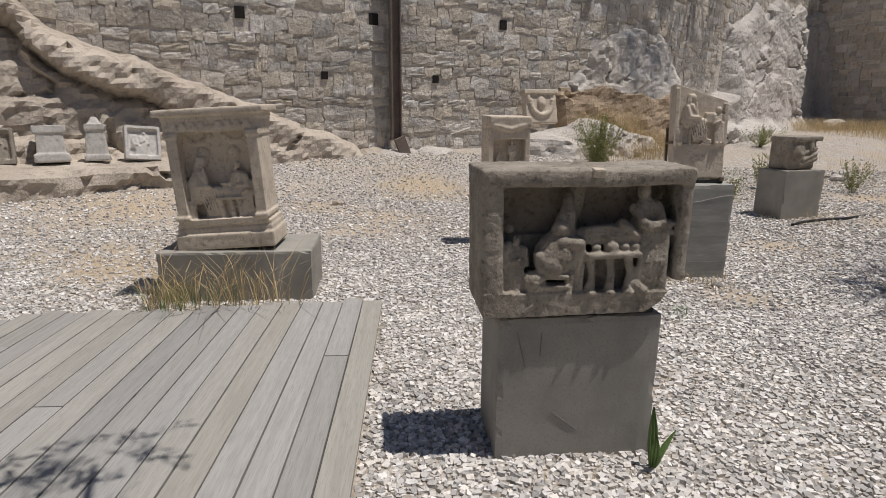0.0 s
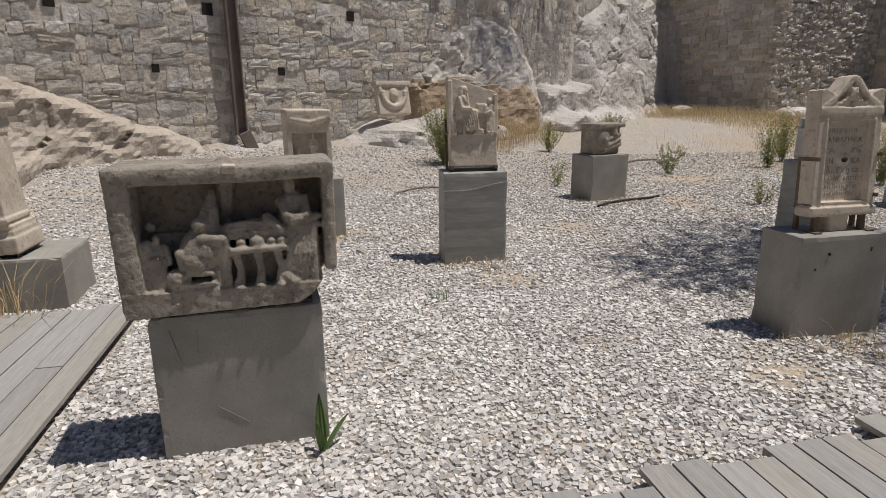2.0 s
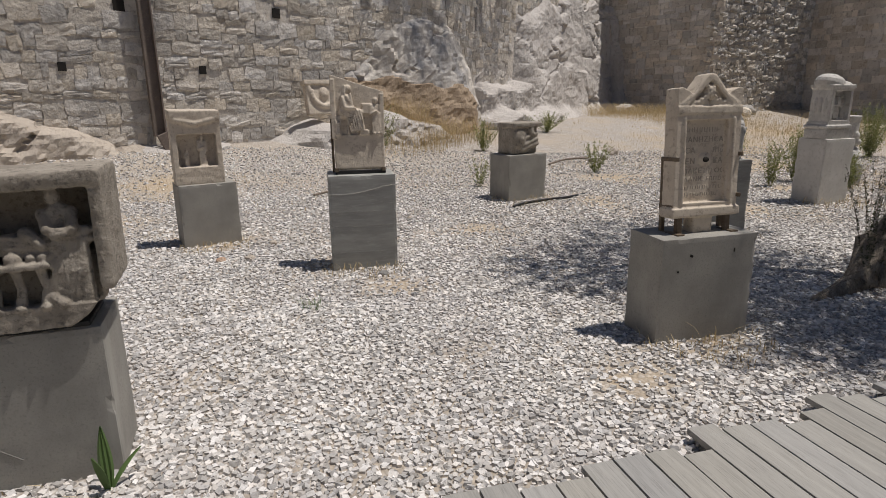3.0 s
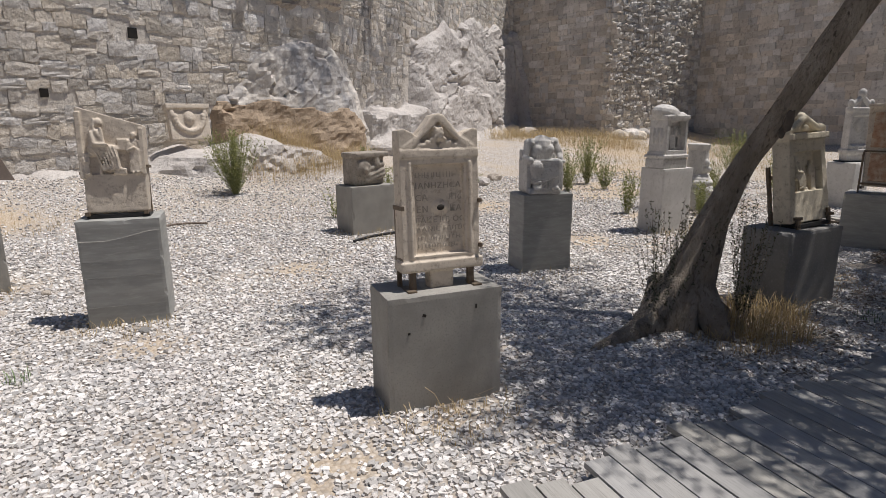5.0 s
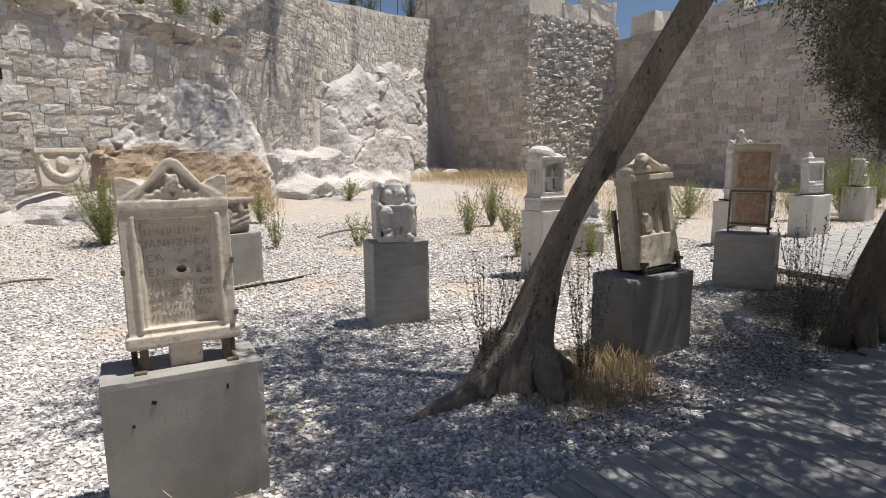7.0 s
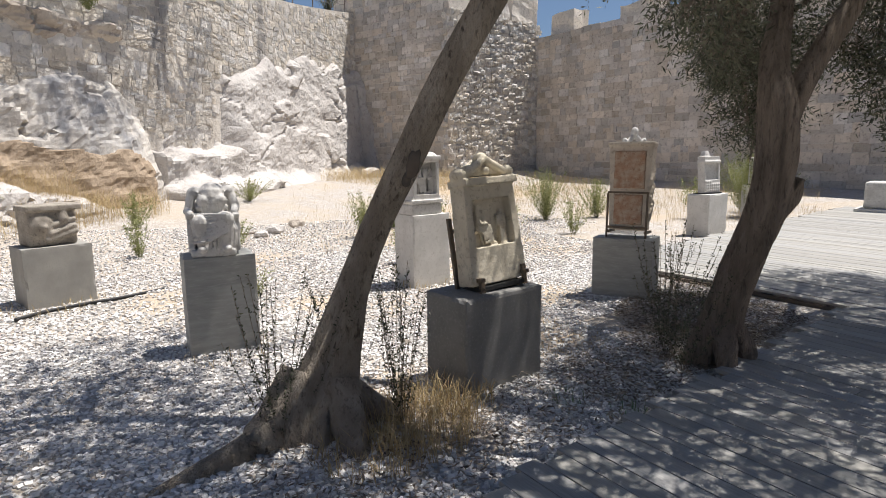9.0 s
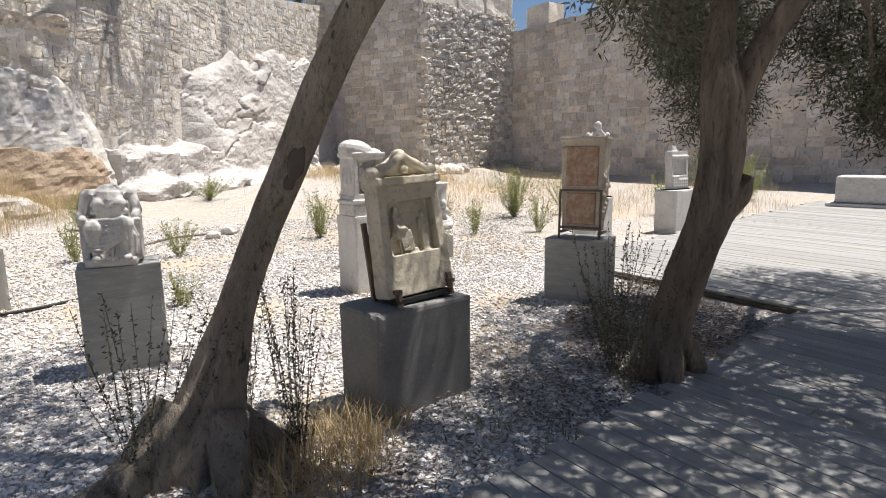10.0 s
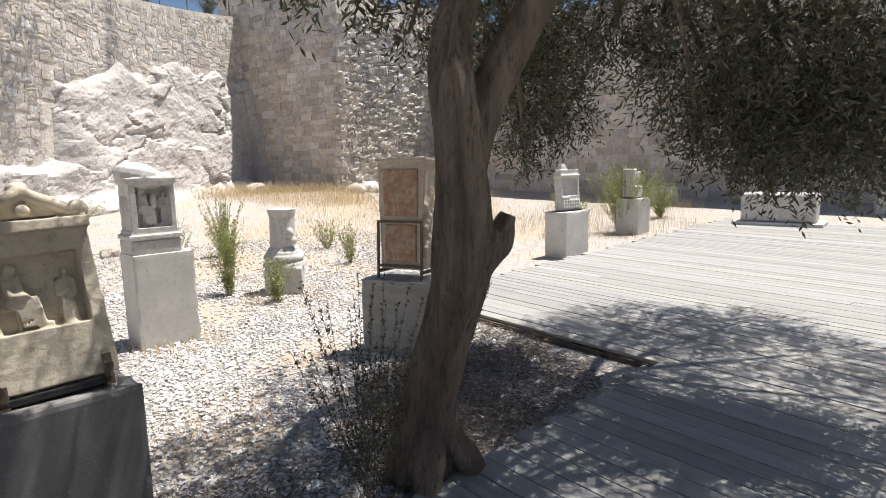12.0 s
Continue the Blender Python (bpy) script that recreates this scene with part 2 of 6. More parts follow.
def frame_of(fl, fr):
    """The pose of a thing whose front foot runs from fl to fr: x along the front, y to the back, at the front's middle."""
    a, b = Vector((*fl, 0)), Vector((*fr, 0))
    m = (a + b) / 2
    ang = math.degrees(math.atan2(b.y - a.y, b.x - a.x))
    return m, ang, (b - a).length


def tube(bm, pts, radii, seg=10, lobes=0.0, seed=0.0, twist=0.0, furrow=0.0):
    """A round, uneven stem through pts."""
    rings = []
    n = len(pts)
    for i in range(n):
        p = Vector(pts[i])
        t = (Vector(pts[min(n - 1, i + 1)]) - Vector(pts[max(0, i - 1)])).normalized()
        a = t.orthogonal().normalized() if abs(t.z) < 0.2 else Vector((1, 0, 0)).cross(t).normalized()
        b = t.cross(a).normalized()
        ring = []
        for k in range(seg):
            th = 2 * math.pi * k / seg
            c, s = math.cos(th), math.sin(th)
            r = radii[i]
            if lobes:
                w = Vector((c * 1.6, s * 1.6, seed + i * twist))
                w2 = Vector((c * 3.6, s * 3.6, seed + i * twist * 0.8))
                r *= 1 + lobes * (noise.noise(w) + 0.75 * noise.noise(w2) - 0.35 * abs(noise.noise(w2 * 1.7)))
            if furrow:
                w3 = Vector((c * 2.4, s * 2.4, seed * 1.3 + i * twist * 0.35))
                k1, k2 = noise.noise(w3), noise.noise(w3 * 2.3)
                low = max(0.25, 1.0 - 1.5 * i / n)
                r *= 1 + furrow * low * (0.6 * k1 - max(0.0, 0.5 - abs(k1) * 6) - 0.6 * max(0.0, 0.4 - abs(k2) * 4)) + 0.05 * furrow * noise.noise(Vector((c * 5, s * 5, i * 0.9)))
            ring.append(bm.verts.new(p + a * (c * r) + b * (s * r)))
        rings.append(ring)
    for r0, r1 in zip(rings, rings[1:]):
        for k in range(seg):
            bm.faces.new((r0[k], r0[(k + 1) % seg], r1[(k + 1) % seg], r1[k]))
    bm.faces.new(rings[-1])
    bm.faces.new(list(reversed(rings[0])))


def spline(pts, radii, n):
    """Smooth points and radii through a few given ones."""
    out, rr = [], []
    m = len(pts)
    for i in range(n + 1):
        f = i / n * (m - 1)
        k = min(m - 2, int(f))
        u = f - k
        p0, p1, p2, p3 = (Vector(pts[max(0, min(m - 1, k + d))]) for d in (-1, 0, 1, 2))
        out.append(0.5 * ((2 * p1) + (p2 - p0) * u + (2 * p0 - 5 * p1 + 4 * p2 - p3) * u * u + (3 * p1 - p0 - 3 * p2 + p3) * u ** 3))
        rr.append(radii[k] * (1 - u) + radii[k + 1] * u)
    return out, rr

# ---- ground ----
STRAW_SPOTS = [(-2.6, 5.0, 1.6), (-3.5, 7.5, 2.2), (-0.4, 6.5, 0.9), (0.3, 9.5, 1.3), (2.3, 4.7, 0.55), (1.2, 5.9, 0.6), (4.3, 2.3, 0.5), (3.6, 1.95, 0.45), (4.6, 3.0, 0.5),
               (6.9, 2.5, 0.7), (8.6, 3.4, 0.8), (9.6, 4.3, 0.6), (7.5, 8.5, 1.2), (11, 9.5, 2.5), (14, 13, 4), (17, 9, 2.5), (18, 17, 5), (12, 7.8, 1.2), (22, 6, 2), (4.0, 5.6, 0.7), (2.9, 2.6, 0.3), (7.5, 5.4, 0.9), (8.8, 3.2, 0.6), (7.1, 3.3, 0.6), (8.2, 5.1, 0.7), (9.9, 4.5, 0.7), (-1.3, 7.9, 0.9), (-0.2, 7.3, 0.7), (2.7, 3.9, 0.5), (9.5, 6.6, 1.1), (12.0, 6.3, 1.0), (6.2, 6.8, 0.8)]


def straw_at(x, y):
    f = 0.0
    for a, b, r in STRAW_SPOTS:
        d = math.hypot(x - a, y - b) / r
        f = max(f, 1.15 - d)
    f += 0.45 * (noise.noise(Vector((x * 1.1, y * 1.1, 3.0))) + 0.5 * noise.noise(Vector((x * 4, y * 4, 9.0)))) - 0.1
    return min(1.0, max(0.0, f))


def ground_mat():
    m = bpy.data.materials.new("gravel_ground")
    m.use_nodes = True
    nd, ln = m.node_tree.nodes, m.node_tree.links
    b = nd["Principled BSDF"]
    b.inputs["Roughness"].default_value = 0.95
    b.inputs["Specular IOR Level"].default_value = 0.15
    pos = nd.new("ShaderNodeNewGeometry").outputs["Position"]
    vo = nd.new("ShaderNodeTexVoronoi")
    vo.inputs["Scale"].default_value = 34
    ln.new(pos, vo.inputs["Vector"])
    vr = nd.new("ShaderNodeValToRGB")
    vr.color_ramp.elements[0].color, vr.color_ramp.elements[1].color = (0.27, 0.25, 0.23, 1), (0.66, 0.63, 0.59, 1)
    vr.color_ramp.elements[1].position = 0.7
    sp = nd.new("ShaderNodeSeparateColor")
    ln.new(vo.outputs["Color"], sp.inputs[0])
    ln.new(sp.outputs[0], vr.inputs[0])
    dk = nd.new("ShaderNodeMix")
    dk.data_type, dk.blend_type = "RGBA", "MIX"
    dr = nd.new("ShaderNodeMapRange")
    dr.inputs[1].default_value, dr.inputs[2].default_value = 0.35, 0.7
    ln.new(vo.outputs["Distance"], dr.inputs[0])
    ln.new(dr.outputs[0], dk.inputs[0])
    ln.new(vr.outputs[0], dk.inputs[6])
    dk.inputs[7].default_value = (0.33, 0.29, 0.25, 1)
    at = nd.new("ShaderNodeAttribute")
    at.attribute_name = "straw"
    n1 = nd.new("ShaderNodeTexNoise")
    n1.inputs["Scale"].default_value, n1.inputs["Detail"].default_value = 55, 6
    ln.new(pos, n1.inputs["Vector"])
    sc = nd.new("ShaderNodeValToRGB")
    sc.color_ramp.elements[0].color, sc.color_ramp.elements[1].color = (0.34, 0.255, 0.165, 1), (0.60, 0.50, 0.37, 1)
    sc.color_ramp.elements[0].position, sc.color_ramp.elements[1].position = 0.35, 0.65
    ln.new(n1.outputs["Fac"], sc.inputs[0])
    n2 = nd.new("ShaderNodeTexNoise")
    n2.inputs["Scale"].default_value, n2.inputs["Detail"].default_value = 26, 3
    ln.new(pos, n2.inputs["Vector"])
    ad = nd.new("ShaderNodeMath")
    ad.operation = "ADD"
    ln.new(at.outputs["Fac"], ad.inputs[0]), ln.new(n2.outputs["Fac"], ad.inputs[1])
    mr = nd.new("ShaderNodeMapRange")
    mr.inputs[1].default_value, mr.inputs[2].default_value, mr.inputs[4].default_value = 0.85, 1.5, 0.85
    ln.new(ad.outputs[0], mr.inputs[0])
    mx = nd.new("ShaderNodeMix")
    mx.data_type = "RGBA"
    n3 = nd.new("ShaderNodeTexNoise")
    n3.inputs["Scale"].default_value, n3.inputs["Detail"].default_value = 0.9, 7
    ln.new(pos, n3.inputs["Vector"])
    vo2 = nd.new("ShaderNodeTexVoronoi")
    vo2.inputs["Scale"].default_value = 11
    ln.new(pos, vo2.inputs["Vector"])
    sp2 = nd.new("ShaderNodeSeparateColor")
    ln.new(vo2.outputs["Color"], sp2.inputs[0])
    vm = nd.new("ShaderNodeMapRange")
    vm.inputs[1].default_value, vm.inputs[2].default_value, vm.inputs[4].default_value = 0.55, 1.0, 0.7
    ln.new(sp2.outputs[1], vm.inputs[0])
    dk2 = nd.new("ShaderNodeMix")
    dk2.data_type = "RGBA"
    dk2.inputs[7].default_value = (0.33, 0.29, 0.245, 1)
    ln.new(vm.outputs[0], dk2.inputs[0]), ln.new(dk.outputs[2], dk2.inputs[6])
    er = nd.new("ShaderNodeMapRange")
    er.inputs[1].default_value, er.inputs[2].default_value, er.inputs[4].default_value = 0.42, 0.66, 0.75
    ln.new(n3.outputs["Fac"], er.inputs[0])
    em = nd.new("ShaderNodeMix")
    em.data_type = "RGBA"
    em.inputs[7].default_value = (0.45, 0.385, 0.305, 1)
    ln.new(er.outputs[0], em.inputs[0]), ln.new(dk2.outputs[2], em.inputs[6])
    ln.new(mr.outputs[0], mx.inputs[0]), ln.new(em.outputs[2], mx.inputs[6]), ln.new(sc.outputs[0], mx.inputs[7])
    ln.new(mx.outputs[2], b.inputs["Base Color"])
    bp = nd.new("ShaderNodeBump")
    bp.inputs["Strength"].default_value, bp.inputs["Distance"].default_value = 0.8, 0.018
    bp.invert = True
    ln.new(vo.outputs["Distance"], bp.inputs["Height"])
    ln.new(bp.outputs[0], b.inputs["Normal"])
    return m


def build_ground():
    xs = np.concatenate([[-3000, -400, -80, -30], np.arange(-14, 28.01, 0.25), [40, 90, 400, 3000]])
    ys = np.concatenate([[-3000, -400, -80, -25], np.arange(-8, 30.01, 0.25), [45, 90, 400, 3000]])
    verts, straw = [], []
    for y in ys:
        for x in xs:
            z = ground_z(x, y)
            if -14 <= x <= 28 and -8 <= y <= 30:
                z += 0.025 * noise.noise(Vector((x * 0.7, y * 0.7, 0)))
                straw.append(straw_at(x, y))
            else:
                straw.append(0.6)
            verts.append((x, y, z))
    w = len(xs)
    faces = [(j * w + i, j * w + i + 1, (j + 1) * w + i + 1, (j + 1) * w + i) for j in range(len(ys) - 1) for i in range(w - 1)]
    me = raw_mesh("ground", verts, faces, ground_mat(), True)
    a = me.attributes.new("straw", "FLOAT", "POINT")
    a.data.foreach_set("value", straw)
    return tagged(new("ground", me), "white gravel yard with patches of dry straw-coloured grass", "ground", kind="structure")


build_ground()

# ---- walls ----
WALL_X = [-16.0, 6.0, 10.0, 14.4, 18.3]
WALL_Y = [4.8, 15.3, 18.6, 23.6, 27.3]


def wall_y(x):
    return sum(float(np.interp(x + d, WALL_X, WALL_Y)) for d in (-0.8, -0.3, 0.3, 0.8)) / 4


def wall_normal(x):
    g = (wall_y(x + 0.3) - wall_y(x - 0.3)) / 0.6
    k = math.hypot(g, 1)
    return Vector((g / k, -1 / k, 0))


def stone_variant(seed, nx=4, nz=3, rough=0.5):
    """A rough block of unit size, its face towards -y, as verts and quads."""
    rnd = random.Random(seed)
    vs, fs = [], []
    for j in range(nz + 1):
        for i in range(nx + 1):
            x, z = i / nx - 0.5, j / nz - 0.5
            edge = i in (0, nx) or j in (0, nz)
            corner = i in (0, nx) and j in (0, nz)
            if i in (0, nx):
                x *= 1 - rnd.uniform(-0.03, 0.16) * rough * 2 * (1.3 if corner else 0.7)
            if j in (0, nz):
                z *= 1 - rnd.uniform(-0.06, 0.2) * rough * 2 * (1.3 if corner else 0.8)
            y = -0.36 - rnd.uniform(0, 0.12) if edge else -0.5 - rnd.uniform(-0.2, 0.2) * rough * 2
            vs.append((x, y, z))
    w = nx + 1
    for j in range(nz):
        for i in range(nx):
            a = j * w + i
            fs.append((a, a + 1, a + w + 1, a + w))
    ring = [i for i in range(w)] + [j * w + nx for j in range(1, nz + 1)] + [nz * w + i for i in range(nx - 1, -1, -1)] + [j * w for j in range(nz - 1, 0, -1)]
    base = len(vs)
    for i in ring:
        vs.append((vs[i][0] * 1.02, 0.5, vs[i][2] * 1.02))
    n = len(ring)
    for i in range(n):
        fs.append((ring[(i + 1) % n], ring[i], base + i, base + (i + 1) % n))
    return np.array(vs), np.array(fs)


STONES = [stone_variant(s, rough=0.36) for s in range(18)]
ASHLARS = [stone_variant(100 + s, 3, 2, 0.16) for s in range(8)]


def lay_stones(owner, path, u0, u1, z0, z1, h_range, w_range, material, kinds, near, skip=None, seed=1, proud=0.05, gap=0.02, split=0.18, batter=0.0, depth=0.22, misfit=0.0):
    """Courses of blocks along a wall. path(u) gives the place and the normal at u metres along it. The blocks for which near(u, z) holds are
    objects of their own, the rest one joined mesh."""
    rnd = random.Random(seed)
    meshes = [quads_mesh("stone_%d" % i, v, f, material, False) for i, (v, f) in enumerate(kinds)]
    allv, allf, off, parts = [], [], 0, 0
    z = z0
    while z < z1:
        h = rnd.uniform(*h_range)
        u = u0 + rnd.uniform(-0.3, 0)
        wave = rnd.uniform(0, 9)
        while u < u1:
            w = rnd.uniform(*w_range)
            pieces = [(u, z, w, h)]
            if rnd.random() < split:
                k = rnd.uniform(0.4, 0.6)
                pieces = [(u, z, w, h * k), (u, z + h * k, w, h * (1 - k))] if rnd.random() < 0.5 else [(u, z, w * k, h), (u + w * k, z, w * (1 - k), h)]
            for pu, pz, pw, ph in pieces:
                cu, cz = pu + pw / 2, pz + ph / 2 + 0.03 * math.sin(pu * 1.7 + wave) + rnd.uniform(-1, 1) * misfit
                if skip and skip(cu, cz, pw, ph):
                    continue
                (x, y), n = path(cu)
                d = depth + rnd.uniform(-proud, proud)
                k = rnd.randrange(len(kinds))
                sx, sz = (pw - gap) * rnd.choice((1, -1)), ph - gap
                m = Matrix.Translation((x - n.x * (batter * cz), y - n.y * (batter * cz), cz)) @ Matrix.Rotation(math.atan2(n.x, -n.y) , 4, "Z") @ Matrix.Rotation(radians(rnd.uniform(-3, 3) * (1 if misfit < 0.04 else 4)), 4, "Y") @ Matrix.Diagonal((abs(sx), d, sz, 1))
                if near(cu, cz) and parts < 300:
                    ob = new("stone", meshes[k])
                    ob.parent = owner
                    ob.matrix_basis = m
                    parts += 1
                else:
                    v, f = kinds[k]
                    vv = np.c_[v, np.ones(len(v))] @ np.array(m).T
                    allv.append(vv[:, :3])
                    allf.append(f + off)
                    off += len(v)
            u += w
        z += h
    if allv:
        ob = new("stonework", quads_mesh("stonework", np.concatenate(allv), np.concatenate(allf), material, False))
        ob.parent = owner
        tagged(ob, kind="stuff")


def wall_slab(name, pts, z0, z1, thick, material, label):
    """A thick wall along a line of points, its face on the left-hand side of the run."""
    bm = bmesh.new()
    n = len(pts)
    front, back = [], []
    for i, (x, y) in enumerate(pts):
        a, b = Vector(pts[max(0, i - 1)]), Vector(pts[min(n - 1, i + 1)])
        t = (b - a).normalized()
        nn = Vector((-t.y, t.x))
        lo_f, hi_f = bm.verts.new((x, y, z0)), bm.verts.new((x, y, z1(x) if callable(z1) else z1))
        lo_b, hi_b = bm.verts.new((x + nn.x * thick, y + nn.y * thick, z0)), bm.verts.new((x + nn.x * thick, y + nn.y * thick, z1(x) if callable(z1) else z1))
        front.append((lo_f, hi_f)), back.append((lo_b, hi_b))
    for i in range(n - 1):
        bm.faces.new((front[i][0], front[i + 1][0], front[i + 1][1], front[i][1]))
        bm.faces.new((back[i + 1][0], back[i][0], back[i][1], back[i + 1][1]))
        bm.faces.new((front[i][1], front[i + 1][1], back[i + 1][1], back[i][1]))
    for i in (0, n - 1):
        bm.faces.new((front[i][0], front[i][1], back[i][1], back[i][0]))
    bmesh.ops.recalc_face_normals(bm, faces=bm.faces)
    ob = new(name, finish(name, bm, material))
    return tagged(ob, label, "wall", kind="structure")




def north_top(x):
    """The north wall's top, which climbs towards the bastion."""
    return float(np.interp(x, [-14, 10.5, 12.3, 14.9, 18.6], [6.5, 6.5, 6.95, 7.5, 8.3]))


HOLES = [(-1.54, 1.96, 0.15), (0.65, 1.94, 0.16), (2.17, 3.13, 0.2), (-0.6, 3.05, 0.22), (-2.9, 3.0, 0.2)]
north_pts = [(x, wall_y(x)) for x in np.arange(-14, 18.6, 0.5)]
wall_north = wall_slab("wall_north", north_pts, -0.3, north_top, 1.2, M["mortar"], "tall weathered limestone rubble wall on bedrock")


ARC_X = np.arange(-14, 18.61, 0.05)
ARC_S = np.concatenate([[0], np.cumsum(np.hypot(0.05, np.diff([wall_y(x) for x in ARC_X])))])


def arc_x(s):
    """The x at s metres along the north wall."""
    return float(np.interp(s, ARC_S, ARC_X))


def north_path(s):
    x = arc_x(s)
    n = wall_normal(x)
    sunk = 0.003 + 0.006 * smoothstep((x - 2.5) / 3)
    return (x - n.x * sunk, wall_y(x) - n.y * sunk), n


def rock_top(x):
    """Height up to which living rock stands in front of the masonry."""
    return float(np.interp(x, [-14, -8, -5.9, -5.4, -3.8, -2.4, -1.3, -0.2, 0.4, 3.1, 3.6, 4.3, 5.0, 6.6, 7.2, 8.0, 9.2, 9.8, 11.5, 14.0, 16.5, 18.5],
                           [4.4, 3.6, 3.1, 2.6, 1.95, 1.3, 0.85, 0.6, 0.2, 0.3, 2.3, 2.8, 3.5, 3.6, 3.0, 2.4, 2.2, 4.3, 5.0, 5.6, 5.9, 6.0]))


def north_skip(s, z, w, h):
    u = arc_x(s)
    if z < rock_top(u) - 0.55 or z > north_top(u) - 0.1:
        return True
    return any(abs(u - hx) < w * 0.45 + r * 0.5 and abs(z - hz) < h * 0.5 + r * 0.3 for hx, hz, r in HOLES)


# ---- living rock ----


def rock_field(name, x0, x1, zmax, shape, material, label, step=0.075, seed=0.0, facet=0.5, rough=0.16, lump=1.0, crack=0.12, smooth=False):
    """Bedrock in front of the north wall: shape(x, z) is how far it stands out; facets, cracks and grain on top."""
    nu, nv = int((x1 - x0) / step) + 1, int(zmax / step) + 1
    verts = []
    for j in range(nv):
        z = -0.15 + j * step
        for i in range(nu):
            x = x0 + i * step
            y0, n = wall_y(x), wall_normal(x)
            d = shape(x, z)
            p = Vector((x * 0.9 + seed, z * 1.1, seed * 1.7))
            dist, pts = noise.voronoi(p * (1 / facet) * 0.5 + 0.35 * noise.noise_vector(p * 1.3))
            c = pts[0]
            tilt = noise.cell_vector(c * 7.1)
            d += rough * (0.9 * tilt.z + 0.7 * (tilt.x * (p.x / (2 * facet) - c.x) + tilt.y * (p.y / (2 * facet) - c.y)))
            d -= crack * max(0.0, 1 - (dist[1] - dist[0]) / 0.05)
            dist2, pts2 = noise.voronoi(p * (1.6 / facet) + 0.25 * noise.noise_vector(p * 2.1) + Vector((5, 5, 5)))
            t2 = noise.cell_vector(pts2[0] * 5.3)
            d += lump * rough * 0.4 * (t2.z + 0.9 * (t2.x * (p.x * 1.6 / facet + 5 - pts2[0].x) + t2.y * (p.y * 1.6 / facet + 5 - pts2[0].y)))
            d += rough * 0.45 * noise.fractal(p * 1.4, 1.0, 2.1, 4) + lump * 0.06 * (noise.ridged_multi_fractal(p * 2.6, 0.9, 2.2, 4, 0.9, 2.0) - 1.0) + 0.02 * noise.fractal(p * 9, 0.9, 2.1, 3)
            verts.append((x + n.x * d, y0 + n.y * d, z + 0.05 * noise.noise(p * 3)))
    faces = [(j * nu + i, j * nu + i + 1, (j + 1) * nu + i + 1, (j + 1) * nu + i) for j in range(nv - 1) for i in range(nu - 1)]
    ob = new(name, raw_mesh(name, verts, faces, material, smooth))
    return tagged(ob, label, "rock", kind="structure")


def ridge_shape(x, z):
    t = rock_top(x) + 0.12 * noise.noise(Vector((x * 1.7, 0, 5)))
    k = smoothstep((t - z) / 0.28)
    shelf = 0.9 * smoothstep((0.62 - z) / 0.12) * smoothstep((-3.3 - x) / 0.5)
    e = t - z - 0.8 - 0.25 * noise.noise(Vector((x * 0.6, 1, 2)))
    crack = 0.5 * math.exp(-(e / 0.09) ** 2) * smoothstep((-3.6 - x) / 0.8) + 0.3 * smoothstep(e / 0.2) * smoothstep((-3.6 - x) / 0.8)
    return -0.45 + k * (0.62 + 0.3 * max(0, t - z)) + shelf + 0.4 * k * smoothstep((-2 - x) / 2) - crack


def foot_shape(x, z):
    t = 0.62 + 0.28 * noise.noise(Vector((x * 1.1, 2, 5))) + 0.45 * smoothstep((x - 2.0) / 1.0) * smoothstep((6.2 - x) / 1.5)
    k = smoothstep((t - z) / 0.3)
    return -0.45 + k * (0.75 + 0.45 * max(0, t - z) + 1.0 * smoothstep((x - 1.6) / 1.5) * smoothstep((6.6 - x) / 1.4))


def massif(x, z):
    """How far the big outcrop's face stands out: a smooth leaning face that turns a rounded corner and breaks into flutes."""
    t = rock_top(x) + 0.22 * noise.noise(Vector((x * 1.1, 7, 5)))
    face = -0.06 + 0.24 * max(0.0, t - z) + 0.22 * smoothstep((x - 5.0) / 1.8) * smoothstep((t - z) / 2.2)
    flute = 0.12 * abs(math.sin(x * 8.5 + 0.6 * z)) * smoothstep((x - 7.0) / 0.3) + 0.4 * smoothstep((x - 7.0) / 0.5)
    return -0.4 + smoothstep((t - z) / 0.5) * smoothstep((x - 3.2) / 0.5) * (face + 0.4 - flute)


def outcrop_shape(x, z):
    return massif(x, z) - 1.2 * smoothstep((x - 8.5) / 0.3)


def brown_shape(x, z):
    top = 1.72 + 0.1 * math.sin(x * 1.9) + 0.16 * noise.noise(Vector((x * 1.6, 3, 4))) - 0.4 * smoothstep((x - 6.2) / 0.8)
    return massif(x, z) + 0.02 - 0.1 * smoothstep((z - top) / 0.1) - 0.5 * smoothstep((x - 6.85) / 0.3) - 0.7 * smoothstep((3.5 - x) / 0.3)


def step_shape(x, z):
    """Broken boulders that step out between the outcrop and the cliff."""
    low = 0.8 * smoothstep((0.95 + 0.3 * noise.noise(Vector((x * 1.3, 3, 1))) - z) / 0.3)
    high = 0.75 * smoothstep((1.75 + 0.3 * noise.noise(Vector((x * 1.5, 9, 1))) - z) / 0.22)
    return -0.5 + smoothstep((x - 7.0) / 0.4) * smoothstep((11.6 - x) / 1.2) * (0.35 + low + high)


def cliff_shape(x, z):
    t = rock_top(x) + 0.6 * noise.noise(Vector((x * 0.6, 11, 5))) + 0.35 * noise.noise(Vector((x * 1.9, 2, 5)))
    k = smoothstep((t - z) / 0.7) * smoothstep((x - 9.2) / 1.2)
    toe = 0.7 * smoothstep((1.0 - z + 0.5 * noise.noise(Vector((x * 0.8, 8, 1)))) / 0.9)
    return -0.4 + k * (0.42 + 0.15 * max(0, t - z) + toe)


